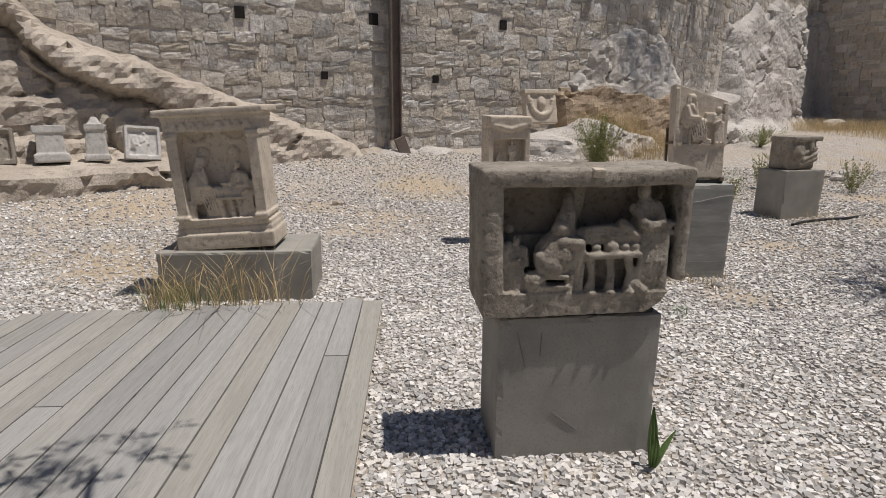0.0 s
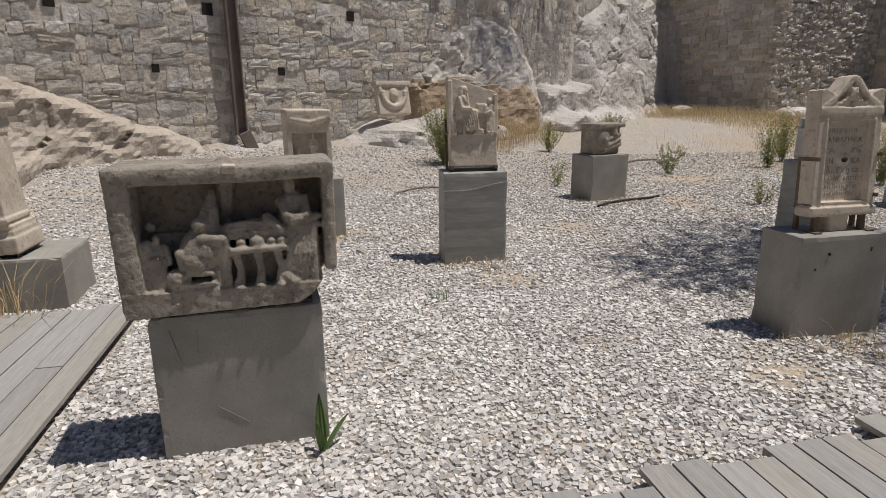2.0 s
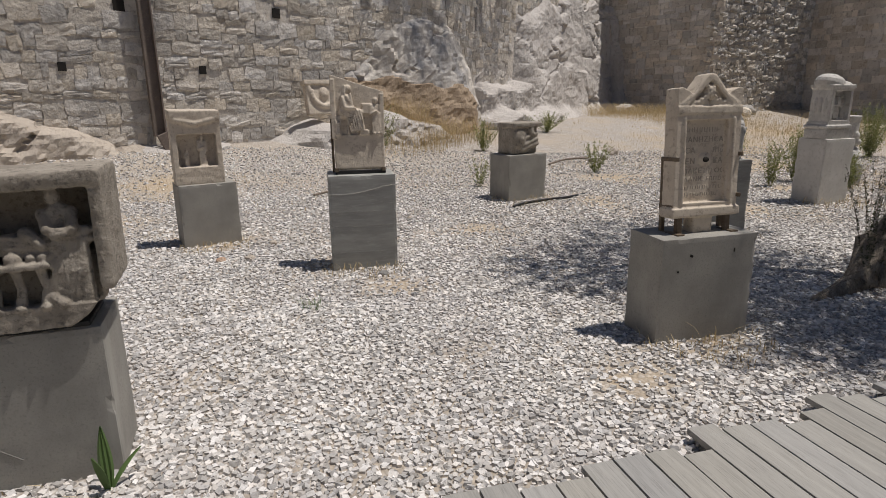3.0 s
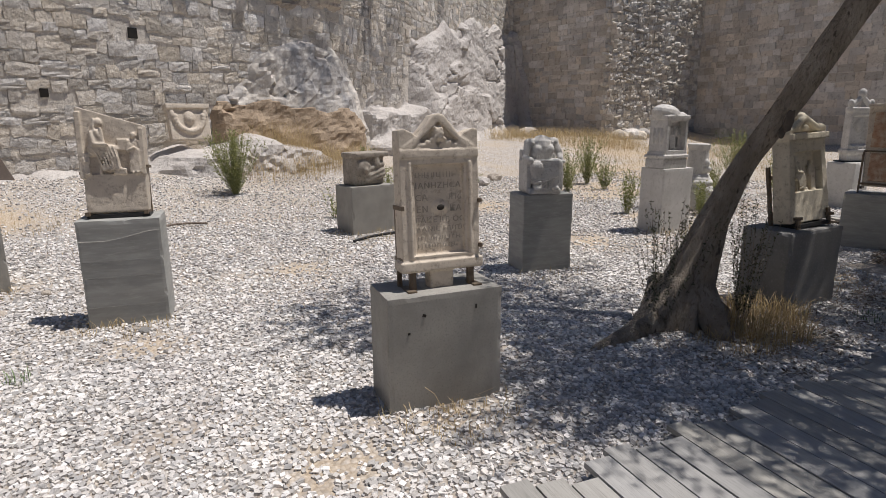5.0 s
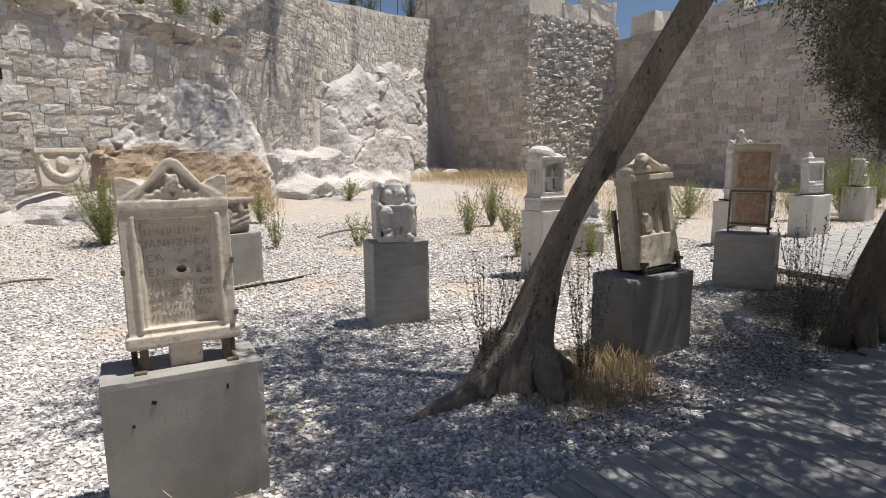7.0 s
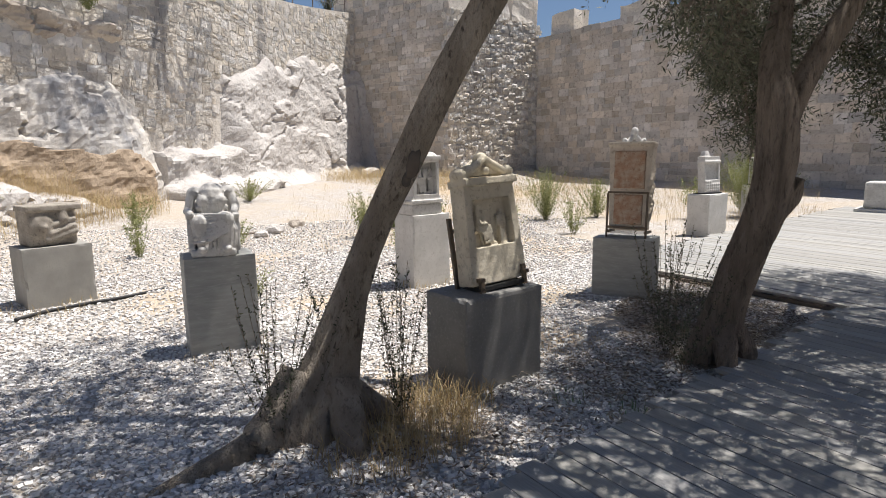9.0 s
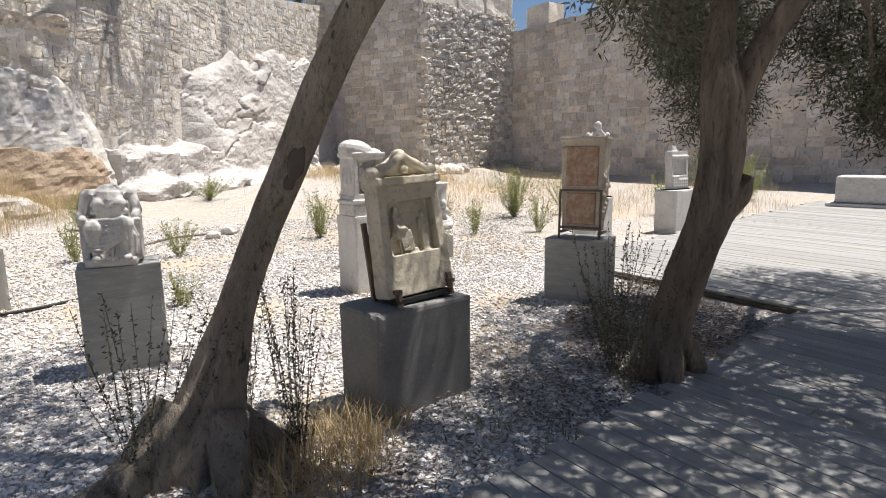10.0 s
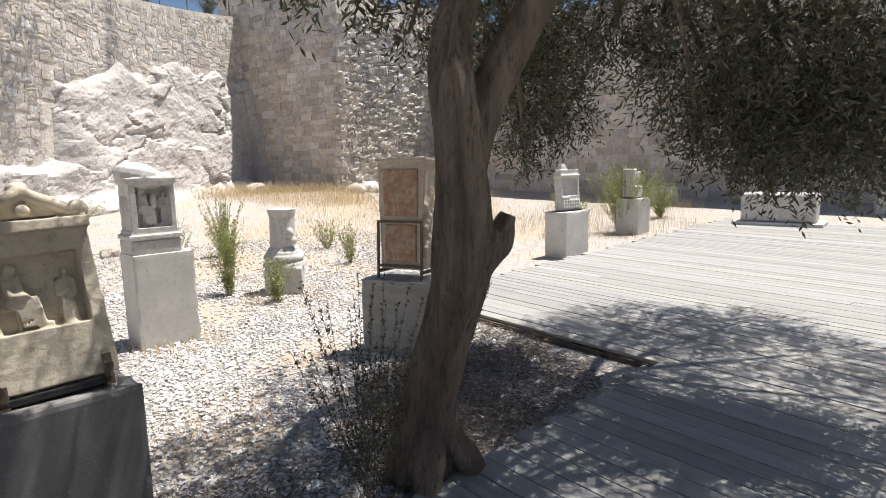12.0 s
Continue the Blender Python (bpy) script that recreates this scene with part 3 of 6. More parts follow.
rock_field("rock_ridge", -14, 0.4, 4.9, ridge_shape, M["rock"], "fissured pale brown bedrock ridge at the foot of the wall", seed=3.0, facet=0.8, rough=0.26, lump=1.0)
rock_field("rock_foot", -0.6, 7.0, 1.9, foot_shape, M["pale_rock"], "low pale limestone boulders along the wall", seed=9.0, facet=0.45)
rock_field("rock_outcrop", 2.9, 8.7, 4.3, outcrop_shape, M["outcrop_rock"], "big smooth grey-brown rock outcrop with a stained foot", seed=14.0, facet=1.1, rough=0.17, lump=0.45, crack=0.07)
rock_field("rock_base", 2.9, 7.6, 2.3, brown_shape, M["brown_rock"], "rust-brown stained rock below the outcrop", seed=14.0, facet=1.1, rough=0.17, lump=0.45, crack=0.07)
rock_field("rock_step", 6.9, 11.8, 2.4, step_shape, M["pale_rock"], "broken grey-white boulders at the foot of the cliff", seed=27.0, facet=1.0, rough=0.18, lump=0.25, crack=0.08)
rock_field("rock_cliff", 9.0, 18.6, 6.6, cliff_shape, M["pale_rock"], "bright white limestone cliff below the wall", seed=21.0, facet=1.7, step=0.07, rough=0.17, lump=0.14, crack=0.08)


def ledge_shape(x, z):
    k = smoothstep((x - 1.2) / 1.2) * smoothstep((7.6 - x) / 0.8)
    t = 5.15 - 0.05 * x + 0.25 * noise.noise(Vector((x * 1.1, 4, 8)))
    return -0.5 + k * 0.56 * smoothstep((t - z) / 0.4) * smoothstep((z - t + 1.6) / 1.3)


rock_field("rock_ledge", 1.0, 8.0, 5.8, ledge_shape, M["rock"], "rough rock ledge half way up the wall", seed=33.0, facet=0.5)

# ---- the walls to the east ----
PIER_A, PIER_B, CORNER, EAST_END = (17.9, 28.4), (20.1, 21.7), (25.9, 22.3), (25.2, -9.0)
PIER_TOP, EAST_TOP = 9.2, 6.9


def straight(a, b, proud=0.004):
    a, b = Vector(a), Vector(b)
    t = (b - a).normalized()
    n = Vector((t.y, -t.x, 0))

    def path(u):
        p = a + t * u
        return (p.x + n.x * proud, p.y + n.y * proud), n
    return path, (b - a).length


wall_pier = wall_slab("wall_pier", [PIER_A, PIER_B], -0.3, PIER_TOP, 3.0, M["mortar"], "smooth-faced masonry bastion in shade")


def rock_spur():
    """Bedrock on which the bastion's corner stands."""
    path, length = straight(PIER_A, PIER_B)
    nu, nv, verts = 42, 64, []
    for j in range(nv):
        z = -0.15 + j * 0.085
        for i in range(nu):
            u = i * 0.085
            (x, y), n = path(u)
            t = 5.2 - 5.2 * smoothstep((u - 1.8 + 0.3 * noise.noise(Vector((z * 0.9, 1, 1)))) / 1.5)
            d = -0.35 + 0.75 * smoothstep((t - z) / 0.35) + 0.12 * noise.fractal(Vector((u * 1.3, z * 1.1, 5)), 1.0, 2.1, 4)
            verts.append((x + n.x * d, y + n.y * d, z))
    faces = [(j * nu + i, j * nu + i + 1, (j + 1) * nu + i + 1, (j + 1) * nu + i) for j in range(nv - 1) for i in range(nu - 1)]
    tagged(new("rock_spur", raw_mesh("rock_spur", verts, faces, M["pale_rock"], False)), "pale rock spur under the bastion's corner", "rock", kind="structure")


rock_spur()
wall_rubble = wall_slab("wall_rubble", [PIER_B, CORNER], -0.3, 7.6, 1.5, M["mortar"], "wall with its facing lost and rubble core showing")
wall_east = wall_slab("wall_east", [CORNER, EAST_END], -0.3, EAST_TOP, 1.2, M["mortar"], "tall squared-stone wall in shade")
wall_south = wall_slab("wall_south", [(25.2, -9.0), (-16, -12.5)], -0.3, 6.0, 0.8, M["mortar"], "plain stone wall closing the yard")
wall_west = wall_slab("wall_west", [(-16, -12.5), (-14, 6)], -0.3, 6.0, 0.8, M["mortar"], "plain stone wall closing the yard at its end")

# ---- wooden deck ----
BOARD = 0.14


def deck_end(x):
    if x < -0.03 or x > 11.42:
        return 3.82 + 0.127 * x
    return 1.0 + 0.11 * x


def build_deck():
    deck = thing("wooden_deck", pose(0, 0, 0), "weathered grey wooden boardwalk deck with stepped board ends", "deck", kind="structure")
    rnd = random.Random(5)
    cache = {}
    x = -0.03 - BOARD * 40
    i = 0
    while x < 22.2:
        xc = x + BOARD / 2
        end = deck_end(xc)
        end = math.floor(end / 0.06) * 0.06 + rnd.choice((0, 0, 0.05, -0.05))
        start = -3.2 + rnd.uniform(-0.02, 0.02)
        cuts = [start] + sorted(rnd.uniform(start + 0.6, end - 0.5) for _ in range(1 if rnd.random() < (0.55 if x < 12 else 0.25) else 0)) + [end]
        for a, b in zip(cuts, cuts[1:]):
            ln = round(b - a, 2)
            bm = bmesh.new()
            box(bm, 0, 0, 0, BOARD - 0.008, ln - 0.004, 0.028, bevel=0.003)
            ob = part("board", bm, M["deck_wood"], deck, at=pose(xc, (a + b) / 2, 0.066 + rnd.uniform(-0.002, 0.002), 0, rnd.uniform(-0.4, 0.4), 0))
            i += 1
        x += BOARD
    bm = bmesh.new()
    for yy in (-3.0, -2.2, -1.4, -0.6, 0.2, 0.9):
        box(bm, 8.2, yy, 0.025, 27.4, 0.06, 0.05)
    box(bm, -2.85, 3.2, 0.025, 5.5, 0.06, 0.05)
    box(bm, -2.85, 2.0, 0.025, 5.5, 0.06, 0.05)
    for yy in (2.0, 3.0, 4.0, 4.9):
        box(bm, 16.8, yy, 0.025, 10.6, 0.06, 0.05)
    part("joists", bm, M["dark_wood"], deck, "dark timber joists under the boards")
    # added dark strip that draws the shadow line under the deck's edge
    bm = bmesh.new()
    box(bm, 11.43, 3.72, 0.025, 0.02, 2.95, 0.04)
    part("edge_board", bm, M["dark_wood"], deck, "dark strip standing in for the shadow line along the deck's edge")


build_deck()

# ---- pedestals ----


def pedestal(fl, fr, depth, height, mat, label, bevel=0.008, marks=()):
    m, ang, w = frame_of(fl, fr)
    gz = ground_z(m.x, m.y)
    bm = bmesh.new()
    box(bm, 0, depth / 2, height / 2 - 0.03, w, depth, height + 0.06)
    bmesh.ops.subdivide_edges(bm, edges=bm.edges[:], cuts=23, use_grid_fill=True)
    for v in bm.verts:
        e = sorted((w / 2 - abs(v.co.x), depth / 2 - abs(v.co.y - depth / 2), height - v.co.z))
        on_edge = e[0] < 1e-4 and e[1] < 1e-4
        s = Vector((m.x * 3, m.y * 5, 0)) + v.co * 14
        c = Vector((0, depth / 2, height / 2))
        if on_edge:
            v.co += (c - v.co).normalized() * (bevel * 0.5 + max(0.0, noise.noise(s) - 0.1) * 0.03 + max(0.0, noise.noise(s * 0.4) - 0.35) * 0.05)
        else:
            v.co += (v.co - c).normalized() * 0.002 * noise.noise(s * 0.5)
    ob = new("pedestal", finish("pedestal", bm, M[mat]))
    ob.matrix_basis = pose(m.x, m.y, gz, 0, 0, ang)
    tagged(ob, label, "pedestal", "museum pedestals")
    for nm, mt, lab, bars in marks:
        bm = bmesh.new()
        for bar in bars:
            box(bm, *bar)
        part(nm, bm, M[mt], ob, lab)
    return lambda x, y, z=0.0, rz=0.0, rx=0.0, ry=0.0: pose(m.x, m.y, gz + height, 0, 0, ang) @ pose(x, y, z, rx, ry, rz)


A = pedestal((0.53, 1.87), (1.2, 1.91), 0.36, 0.635, "concrete", "square grey concrete pedestal carrying a banquet relief",
             marks=[("scratch", "dark_stone", "thin dark scratch", [(-0.24, -0.001, 0.5, 0.003, 0.004, 0.16, (0, -14, 0))]), ("scratch", "dark_stone", "thin dark scratch", [(-0.16, -0.001, 0.52, 0.003, 0.004, 0.1, (0, 2, 0))]),
                    ("scratch", "dark_stone", "thin dark scratch", [(-0.05, -0.001, 0.18, 0.002, 0.004, 0.14, (0, -52, 0))])])
B = pedestal((-1.69, 3.96), (-0.57, 4.0), 0.62, 0.38, "concrete", "low wide grey concrete pedestal behind the deck")
C = pedestal((2.29, 4.48), (2.85, 4.44), 0.36, 0.81, "grey_marble", "grey veined marble pedestal with a pale vein",
             marks=[("vein", "white_marble", "pale vein in the stone", [(-0.18, -0.001, 0.655, 0.2, 0.004, 0.004), (-0.03, -0.001, 0.665, 0.12, 0.004, 0.004, (0, -9, 0)), (0.09, -0.001, 0.69, 0.14, 0.004, 0.004, (0, -13, 0)), (0.21, -0.001, 0.715, 0.12, 0.004, 0.004, (0, -7, 0))]),
                    ("saw_line", "dark_stone", "faint saw line", [(0, -0.001, 0.5, 0.53, 0.004, 0.002)]), ("saw_line", "dark_stone", "faint saw line", [(0, -0.001, 0.38, 0.53, 0.004, 0.002)]), ("saw_line", "dark_stone", "faint saw line", [(0, -0.001, 0.15, 0.53, 0.004, 0.002)])])
D = pedestal((0.97, 5.65), (1.5, 5.8), 0.36, 0.62, "concrete", "grey concrete pedestal under a small shrine")
E_ = pedestal((4.95, 7.03), (5.58, 7.2), 0.45, 0.63, "concrete", "small grey concrete pedestal on the gravel")
# its drill holes and slot are near-black plates, their shade painted on
F = pedestal((3.98, 2.36), (4.64, 2.36), 0.33, 0.64, "concrete", "grey concrete pedestal carrying an inscribed stele",
             marks=[("drill_hole", "hole_shade", "small drill hole drawn as a near-black patch of painted shade", [(-0.13, -0.001, 0.53, 0.02, 0.004, 0.015, (0, 20, 0))]), ("drill_hole", "hole_shade", "small drill hole drawn as a near-black patch of painted shade", [(-0.215, -0.001, 0.44, 0.012, 0.004, 0.012)]),
                    ("slot", "hole_shade", "narrow slot drawn as a near-black strip of painted shade", [(0.17, -0.001, 0.545, 0.009, 0.004, 0.024)])])
G = pedestal((6.04, 4.54), (6.57, 4.49), 0.36, 0.78, "grey_marble", "tall grey stone pedestal under a seated statue")
I_ = pedestal((7.36, 2.71), (8.08, 2.79), 0.42, 0.64, "dark_stone", "dark grey stone pedestal in tree shade", bevel=0.02)
H = pedestal((8.64, 5.5), (9.16, 5.53), 0.4, 0.85, "white_marble", "pale marble pedestal under a small naiskos")
J = pedestal((10.08, 4.14), (10.35, 3.58), 0.42, 0.64, "grey_marble", "grey-green stone pedestal beside the deck")
L = pedestal((15.04, 5.9), (15.72, 5.96), 0.42, 0.75, "white_marble", "pale grey pedestal at the edge of the deck")
Mp = pedestal((18.4, 6.7), (18.95, 6.76), 0.5, 0.75, "white_marble", "pale grey pedestal beside a green bush")
N = pedestal((12.88, 5.85), (13.34, 5.9), 0.44, 0.75, "white_marble", "pale grey pedestal under a white gabled stele")

# ---- carved stones ----


def drape(bm, first, last, n, r):
    """Cloth as n ridges that pass from one curved line to another."""
    for i in range(n):
        f = i / max(1, n - 1)
        p = [Vector(a).lerp(Vector(b), f) for a, b in zip(first, last)]
        for k, (a, b) in enumerate(zip(p, p[1:])):
            limb(bm, a, b, r * (0.75 + 0.25 * ((i + k) % 2)), r, 6)


def standing(bm, x, z, h, y, g=1.0):
    """A draped standing figure in relief, h high, of girth g."""
    w = 0.1 * h * g
    ball(bm, x + 0.01 * h, y - 0.02 * h, z + 0.92 * h, 0.062 * h, 0.065 * h, 0.078 * h)
    limb(bm, (x, y, z + 0.86 * h), (x, y, z + 0.78 * h), 0.04 * h)
    limb(bm, (x - w, y, z + 0.78 * h), (x + w, y, z + 0.78 * h), 0.055 * h)
    ball(bm, x, y, z + 0.68 * h, w * 1.1, 0.075 * h * g, 0.13 * h)
    limb(bm, (x, y, z + 0.56 * h), (x + 0.02 * h, y, z + 0.06 * h), w * 0.95, w * 1.15)
    drape(bm, [(x - w * 0.9, y - 0.075 * h * g, z + 0.52 * h), (x - w * 1.1, y - 0.09 * h * g, z + 0.26 * h), (x - w * 1.15, y - 0.08 * h * g, z + 0.03 * h)],
          [(x + w * 0.9, y - 0.075 * h * g, z + 0.52 * h), (x + w * 1.0, y - 0.09 * h * g, z + 0.26 * h), (x + w * 1.2, y - 0.08 * h * g, z + 0.03 * h)], 7, 0.017 * h * g)
    drape(bm, [(x - w, y - 0.06 * h, z + 0.74 * h), (x + w * 1.1, y - 0.08 * h, z + 0.56 * h)], [(x - w, y - 0.07 * h, z + 0.6 * h), (x + w * 1.1, y - 0.085 * h, z + 0.46 * h)], 4, 0.016 * h * g)
    limb(bm, (x - w * 1.25, y - 0.01, z + 0.77 * h), (x - w * 1.5, y - 0.05 * h, z + 0.54 * h), 0.036 * h * g)
    limb(bm, (x - w * 1.5, y - 0.06 * h, z + 0.54 * h), (x + w * 0.2, y - 0.12 * h * g, z + 0.62 * h), 0.03 * h * g)
    limb(bm, (x + w * 1.25, y - 0.01, z + 0.77 * h), (x + w * 1.45, y - 0.04 * h, z + 0.5 * h), 0.036 * h * g)
    for q in (-1, 1):
        ball(bm, x + q * w * 0.5, y - 0.1 * h * g, z + 0.02 * h, 0.03 * h, 0.05 * h, 0.025 * h)


def seated(bm, x, z, h, y, s=1, head=True):
    """A draped seated figure in profile, turned towards +x for s = 1."""
    def q(a, b, c):
        return (x + s * a * h, y + b * h, z + c * h)
    box(bm, x - s * 0.08 * h, y + 0.03 * h, z + 0.36 * h, 0.32 * h, 0.16 * h, 0.05 * h)
    for a in (-0.21, 0.04):
        limb(bm, q(a, -0.02, 0.35), q(a, -0.02, 0.02), 0.026 * h, 0.034 * h, 6)
    limb(bm, q(-0.03, 0, 0.46), q(0.0, 0, 0.74), 0.13 * h, 0.1 * h)
    ball(bm, *q(0.0, -0.01, 0.77), 0.105 * h, 0.085 * h, 0.06 * h)
    if head:
        limb(bm, q(0.02, 0, 0.8), q(0.04, -0.01, 0.88), 0.04 * h)
        ball(bm, *q(0.055, -0.02, 0.93), 0.068 * h, 0.062 * h, 0.08 * h)
        drape(bm, [q(-0.02, -0.02, 1.0), q(-0.06, -0.04, 0.86), q(-0.1, -0.04, 0.62)], [q(0.0, -0.05, 0.99), q(-0.01, -0.07, 0.86), q(-0.03, -0.08, 0.64)], 3, 0.018 * h)
    limb(bm, q(-0.03, -0.02, 0.44), q(0.27, -0.04, 0.45), 0.105 * h, 0.08 * h)
    limb(bm, q(0.27, -0.04, 0.44), q(0.33, -0.04, 0.1), 0.068 * h, 0.05 * h)
    limb(bm, q(0.2, 0.02, 0.42), q(0.2, 0.02, 0.1), 0.07 * h, 0.06 * h)
    ball(bm, *q(0.4, -0.05, 0.07), 0.075 * h, 0.04 * h, 0.033 * h)
    box(bm, x + s * 0.36 * h, y - 0.01 * h, z + 0.02 * h, 0.2 * h, 0.14 * h, 0.05 * h)
    drape(bm, [q(-0.04, -0.1, 0.46), q(0.04, -0.1, 0.26), q(0.09, -0.09, 0.06)], [q(0.28, -0.11, 0.5), q(0.33, -0.11, 0.3), q(0.34, -0.09, 0.08)], 7, 0.017 * h)
    drape(bm, [q(-0.1, -0.09, 0.7), q(-0.08, -0.11, 0.56), q(0.0, -0.11, 0.48)], [q(0.06, -0.09, 0.7), q(0.06, -0.11, 0.6), q(0.2, -0.12, 0.52)], 5, 0.015 * h)
    limb(bm, q(0.03, -0.08, 0.76), q(0.13, -0.1, 0.58), 0.042 * h, 0.034 * h)
    limb(bm, q(0.13, -0.1, 0.58), q(0.1, -0.09, 0.82), 0.03 * h, 0.026 * h)
    limb(bm, q(-0.06, -0.08, 0.74), q(-0.02, -0.13, 0.54), 0.04 * h, 0.034 * h)
    limb(bm, q(-0.02, -0.13, 0.54), q(0.18, -0.14, 0.53), 0.03 * h, 0.026 * h)


def reclining(bm, x0, x1, z, h, y):
    """A figure lying on a couch, its raised chest at x1."""
    w = x1 - x0
    limb(bm, (x0, y, z), (x0 + 0.36 * w, y - 0.02, z + 0.1 * h), 0.08 * h, 0.11 * h)
    limb(bm, (x0 + 0.36 * w, y - 0.02, z + 0.1 * h), (x0 + 0.68 * w, y, z + 0.06 * h), 0.11 * h, 0.12 * h)
    drape(bm, [(x0, y - 0.07 * h, z + 0.05 * h), (x0 + 0.4 * w, y - 0.11 * h, z + 0.16 * h), (x0 + 0.66 * w, y - 0.1 * h, z + 0.18 * h)],
          [(x0, y - 0.06 * h, z - 0.08 * h), (x0 + 0.4 * w, y - 0.1 * h, z - 0.04 * h), (x0 + 0.7 * w, y - 0.1 * h, z - 0.04 * h)], 5, 0.02 * h)
    limb(bm, (x0 + 0.7 * w, y, z + 0.08 * h), (x0 + 0.74 * w, y, z + 0.42 * h), 0.125 * h, 0.11 * h)
    limb(bm, (x0 + 0.6 * w, y, z + 0.45 * h), (x0 + 0.88 * w, y, z + 0.44 * h), 0.06 * h)
    ball(bm, x0 + 0.74 * w, y - 0.01, z + 0.66 * h, 0.068 * h, 0.065 * h, 0.085 * h)
    limb(bm, (x0 + 0.6 * w, y - 0.04 * h, z + 0.43 * h), (x0 + 0.5 * w, y - 0.1 * h, z + 0.24 * h), 0.046 * h)
    limb(bm, (x0 + 0.5 * w, y - 0.1 * h, z + 0.24 * h), (x0 + 0.3 * w, y - 0.1 * h, z + 0.26 * h), 0.038 * h)
    limb(bm, (x0 + 0.88 * w, y - 0.04 * h, z + 0.42 * h), (x0 + 0.98 * w, y - 0.1 * h, z + 0.18 * h), 0.046 * h)
    limb(bm, (x0 + 0.98 * w, y - 0.1 * h, z + 0.18 * h), (x0 + 0.7 * w, y - 0.13 * h, z + 0.2 * h), 0.04 * h)


def stone(name, bm, mat, m, label, category, voxel=0.011, wear=0.008, wear_size=0.05, smooth=2, brackets=None, pad=None, stone_label=""):
    """A carved stone as a thing of its own; with a bracket or bedding pad it becomes a thing with parts."""
    if not brackets and not pad:
        ob = new(name, finish(name, bm, M[mat], True))
        ob.matrix_basis = m
        tagged(ob, label, category)
        carve(ob, voxel, wear, wear_size, smooth)
        return ob
    root = thing(name, m, label, category)
    ob = part("carved_stone", bm, M[mat], root, stone_label, True)
    carve(ob, voxel, wear, wear_size, smooth)
    for nm, bars in (brackets or []):
        groups = [[a] for a in bars] if nm in ("stand_rail", "stand_base") else [bars]
        for g in groups:
            b2 = bmesh.new()
            for a in g:
                box(b2, *a, bevel=0.002)
            part(nm, b2, M["rust_metal"], root, "rusty brown metal support")
    if pad:
        b2 = bmesh.new()
        box(b2, *pad, bevel=0.004)
        part("bedding_pad", b2, M["rubber"], root, "thin dark bedding pad")
    return root


def recess(bm, w, h, d, left, right, bottom, top, deep, z0=0.0, bevel=0.0):
    """A slab with a sunk field: back slab, two sides, foot and head."""
    box(bm, 0, (deep + d) / 2, z0 + h / 2, w, d - deep, h, bevel=bevel * 1.6)
    box(bm, -w / 2 + left / 2, d / 2, z0 + h / 2, left, d, h - bevel, bevel=bevel)
    box(bm, w / 2 - right / 2, d / 2, z0 + h / 2, right, d, h - bevel, bevel=bevel)
    box(bm, 0, d / 2, z0 + bottom / 2, w - bevel, d, bottom, bevel=bevel)
    box(bm, 0, d / 2, z0 + h - top / 2, w - bevel, d, top, bevel=bevel)


def prism(bm, outline, y0, y1):
    """A flat slab with the given outline in x and z, from y0 to y1."""
    f = [bm.verts.new((x, y0, z)) for x, z in outline]
    k = [bm.verts.new((x, y1, z)) for x, z in outline]
    n = len(outline)
    fs = [bm.faces.new(f), bm.faces.new(list(reversed(k)))]
    for i in range(n):
        fs.append(bm.faces.new((f[(i + 1) % n], f[i], k[i], k[(i + 1) % n])))
    bmesh.ops.recalc_face_normals(bm, faces=fs)


# banquet relief on the first pedestal
bm = bmesh.new()
prism(bm, [(-0.4, 0.01), (0.27, 0.0), (0.38, 0.11), (0.41, 0.56), (-0.41, 0.57)], 0.18, 0.32)
prism(bm, [(-0.4, 0.0), (0.25, 0.0), (0.3, 0.03), (0.345, 0.08), (-0.4, 0.1)], 0.0, 0.2)
box(bm, -0.365, 0.16, 0.29, 0.09, 0.32, 0.56, bevel=0.025)
box(bm, 0.39, 0.16, 0.345, 0.05, 0.32, 0.45, (0, 1.5, 0), bevel=0.02)
box(bm, -0.19, 0.15, 0.54, 0.44, 0.32, 0.07, (0, 1, 0), bevel=0.024)
box(bm, 0.22, 0.15, 0.535, 0.4, 0.32, 0.066, (0, -1, 0), bevel=0.022)
box(bm, 0.14, 0.13, 0.16, 0.42, 0.1, 0.2)
box(bm, -0.19, 0.16, 0.18, 0.3, 0.06, 0.24)
standing(bm, -0.265, 0.085, 0.23, 0.055, 1.25)
ball(bm, -0.285, 0.1, 0.335, 0.022)
limb(bm, (-0.3, 0.05, 0.27), (-0.315, 0.06, 0.1), 0.026, 0.032)
ball(bm, -0.105, 0.06, 0.235, 0.088, 0.075, 0.1, (0, 25, 0))
ball(bm, -0.13, 0.02, 0.2, 0.05, 0.04, 0.055)
limb(bm, (-0.085, 0.06, 0.29), (-0.06, 0.07, 0.39), 0.055, 0.034)
limb(bm, (-0.06, 0.07, 0.39), (-0.05, 0.1, 0.455), 0.03, 0.016)
ball(bm, -0.095, 0.03, 0.345, 0.035, 0.03, 0.03)
limb(bm, (-0.1, 0.015, 0.29), (-0.025, 0.015, 0.283), 0.024)
limb(bm, (-0.025, 0.03, 0.28), (-0.03, 0.04, 0.1), 0.03, 0.026)
drape(bm, [(-0.075, 0.02, 0.24), (-0.07, 0.02, 0.1)], [(-0.005, 0.02, 0.26), (-0.012, 0.02, 0.09)], 4, 0.01)
limb(bm, (-0.02, 0.16, 0.3), (0.005, 0.14, 0.55), 0.03, 0.045)
box(bm, -0.14, 0.06, 0.155, 0.15, 0.13, 0.016)
box(bm, -0.14, 0.06, 0.118, 0.15, 0.13, 0.014)
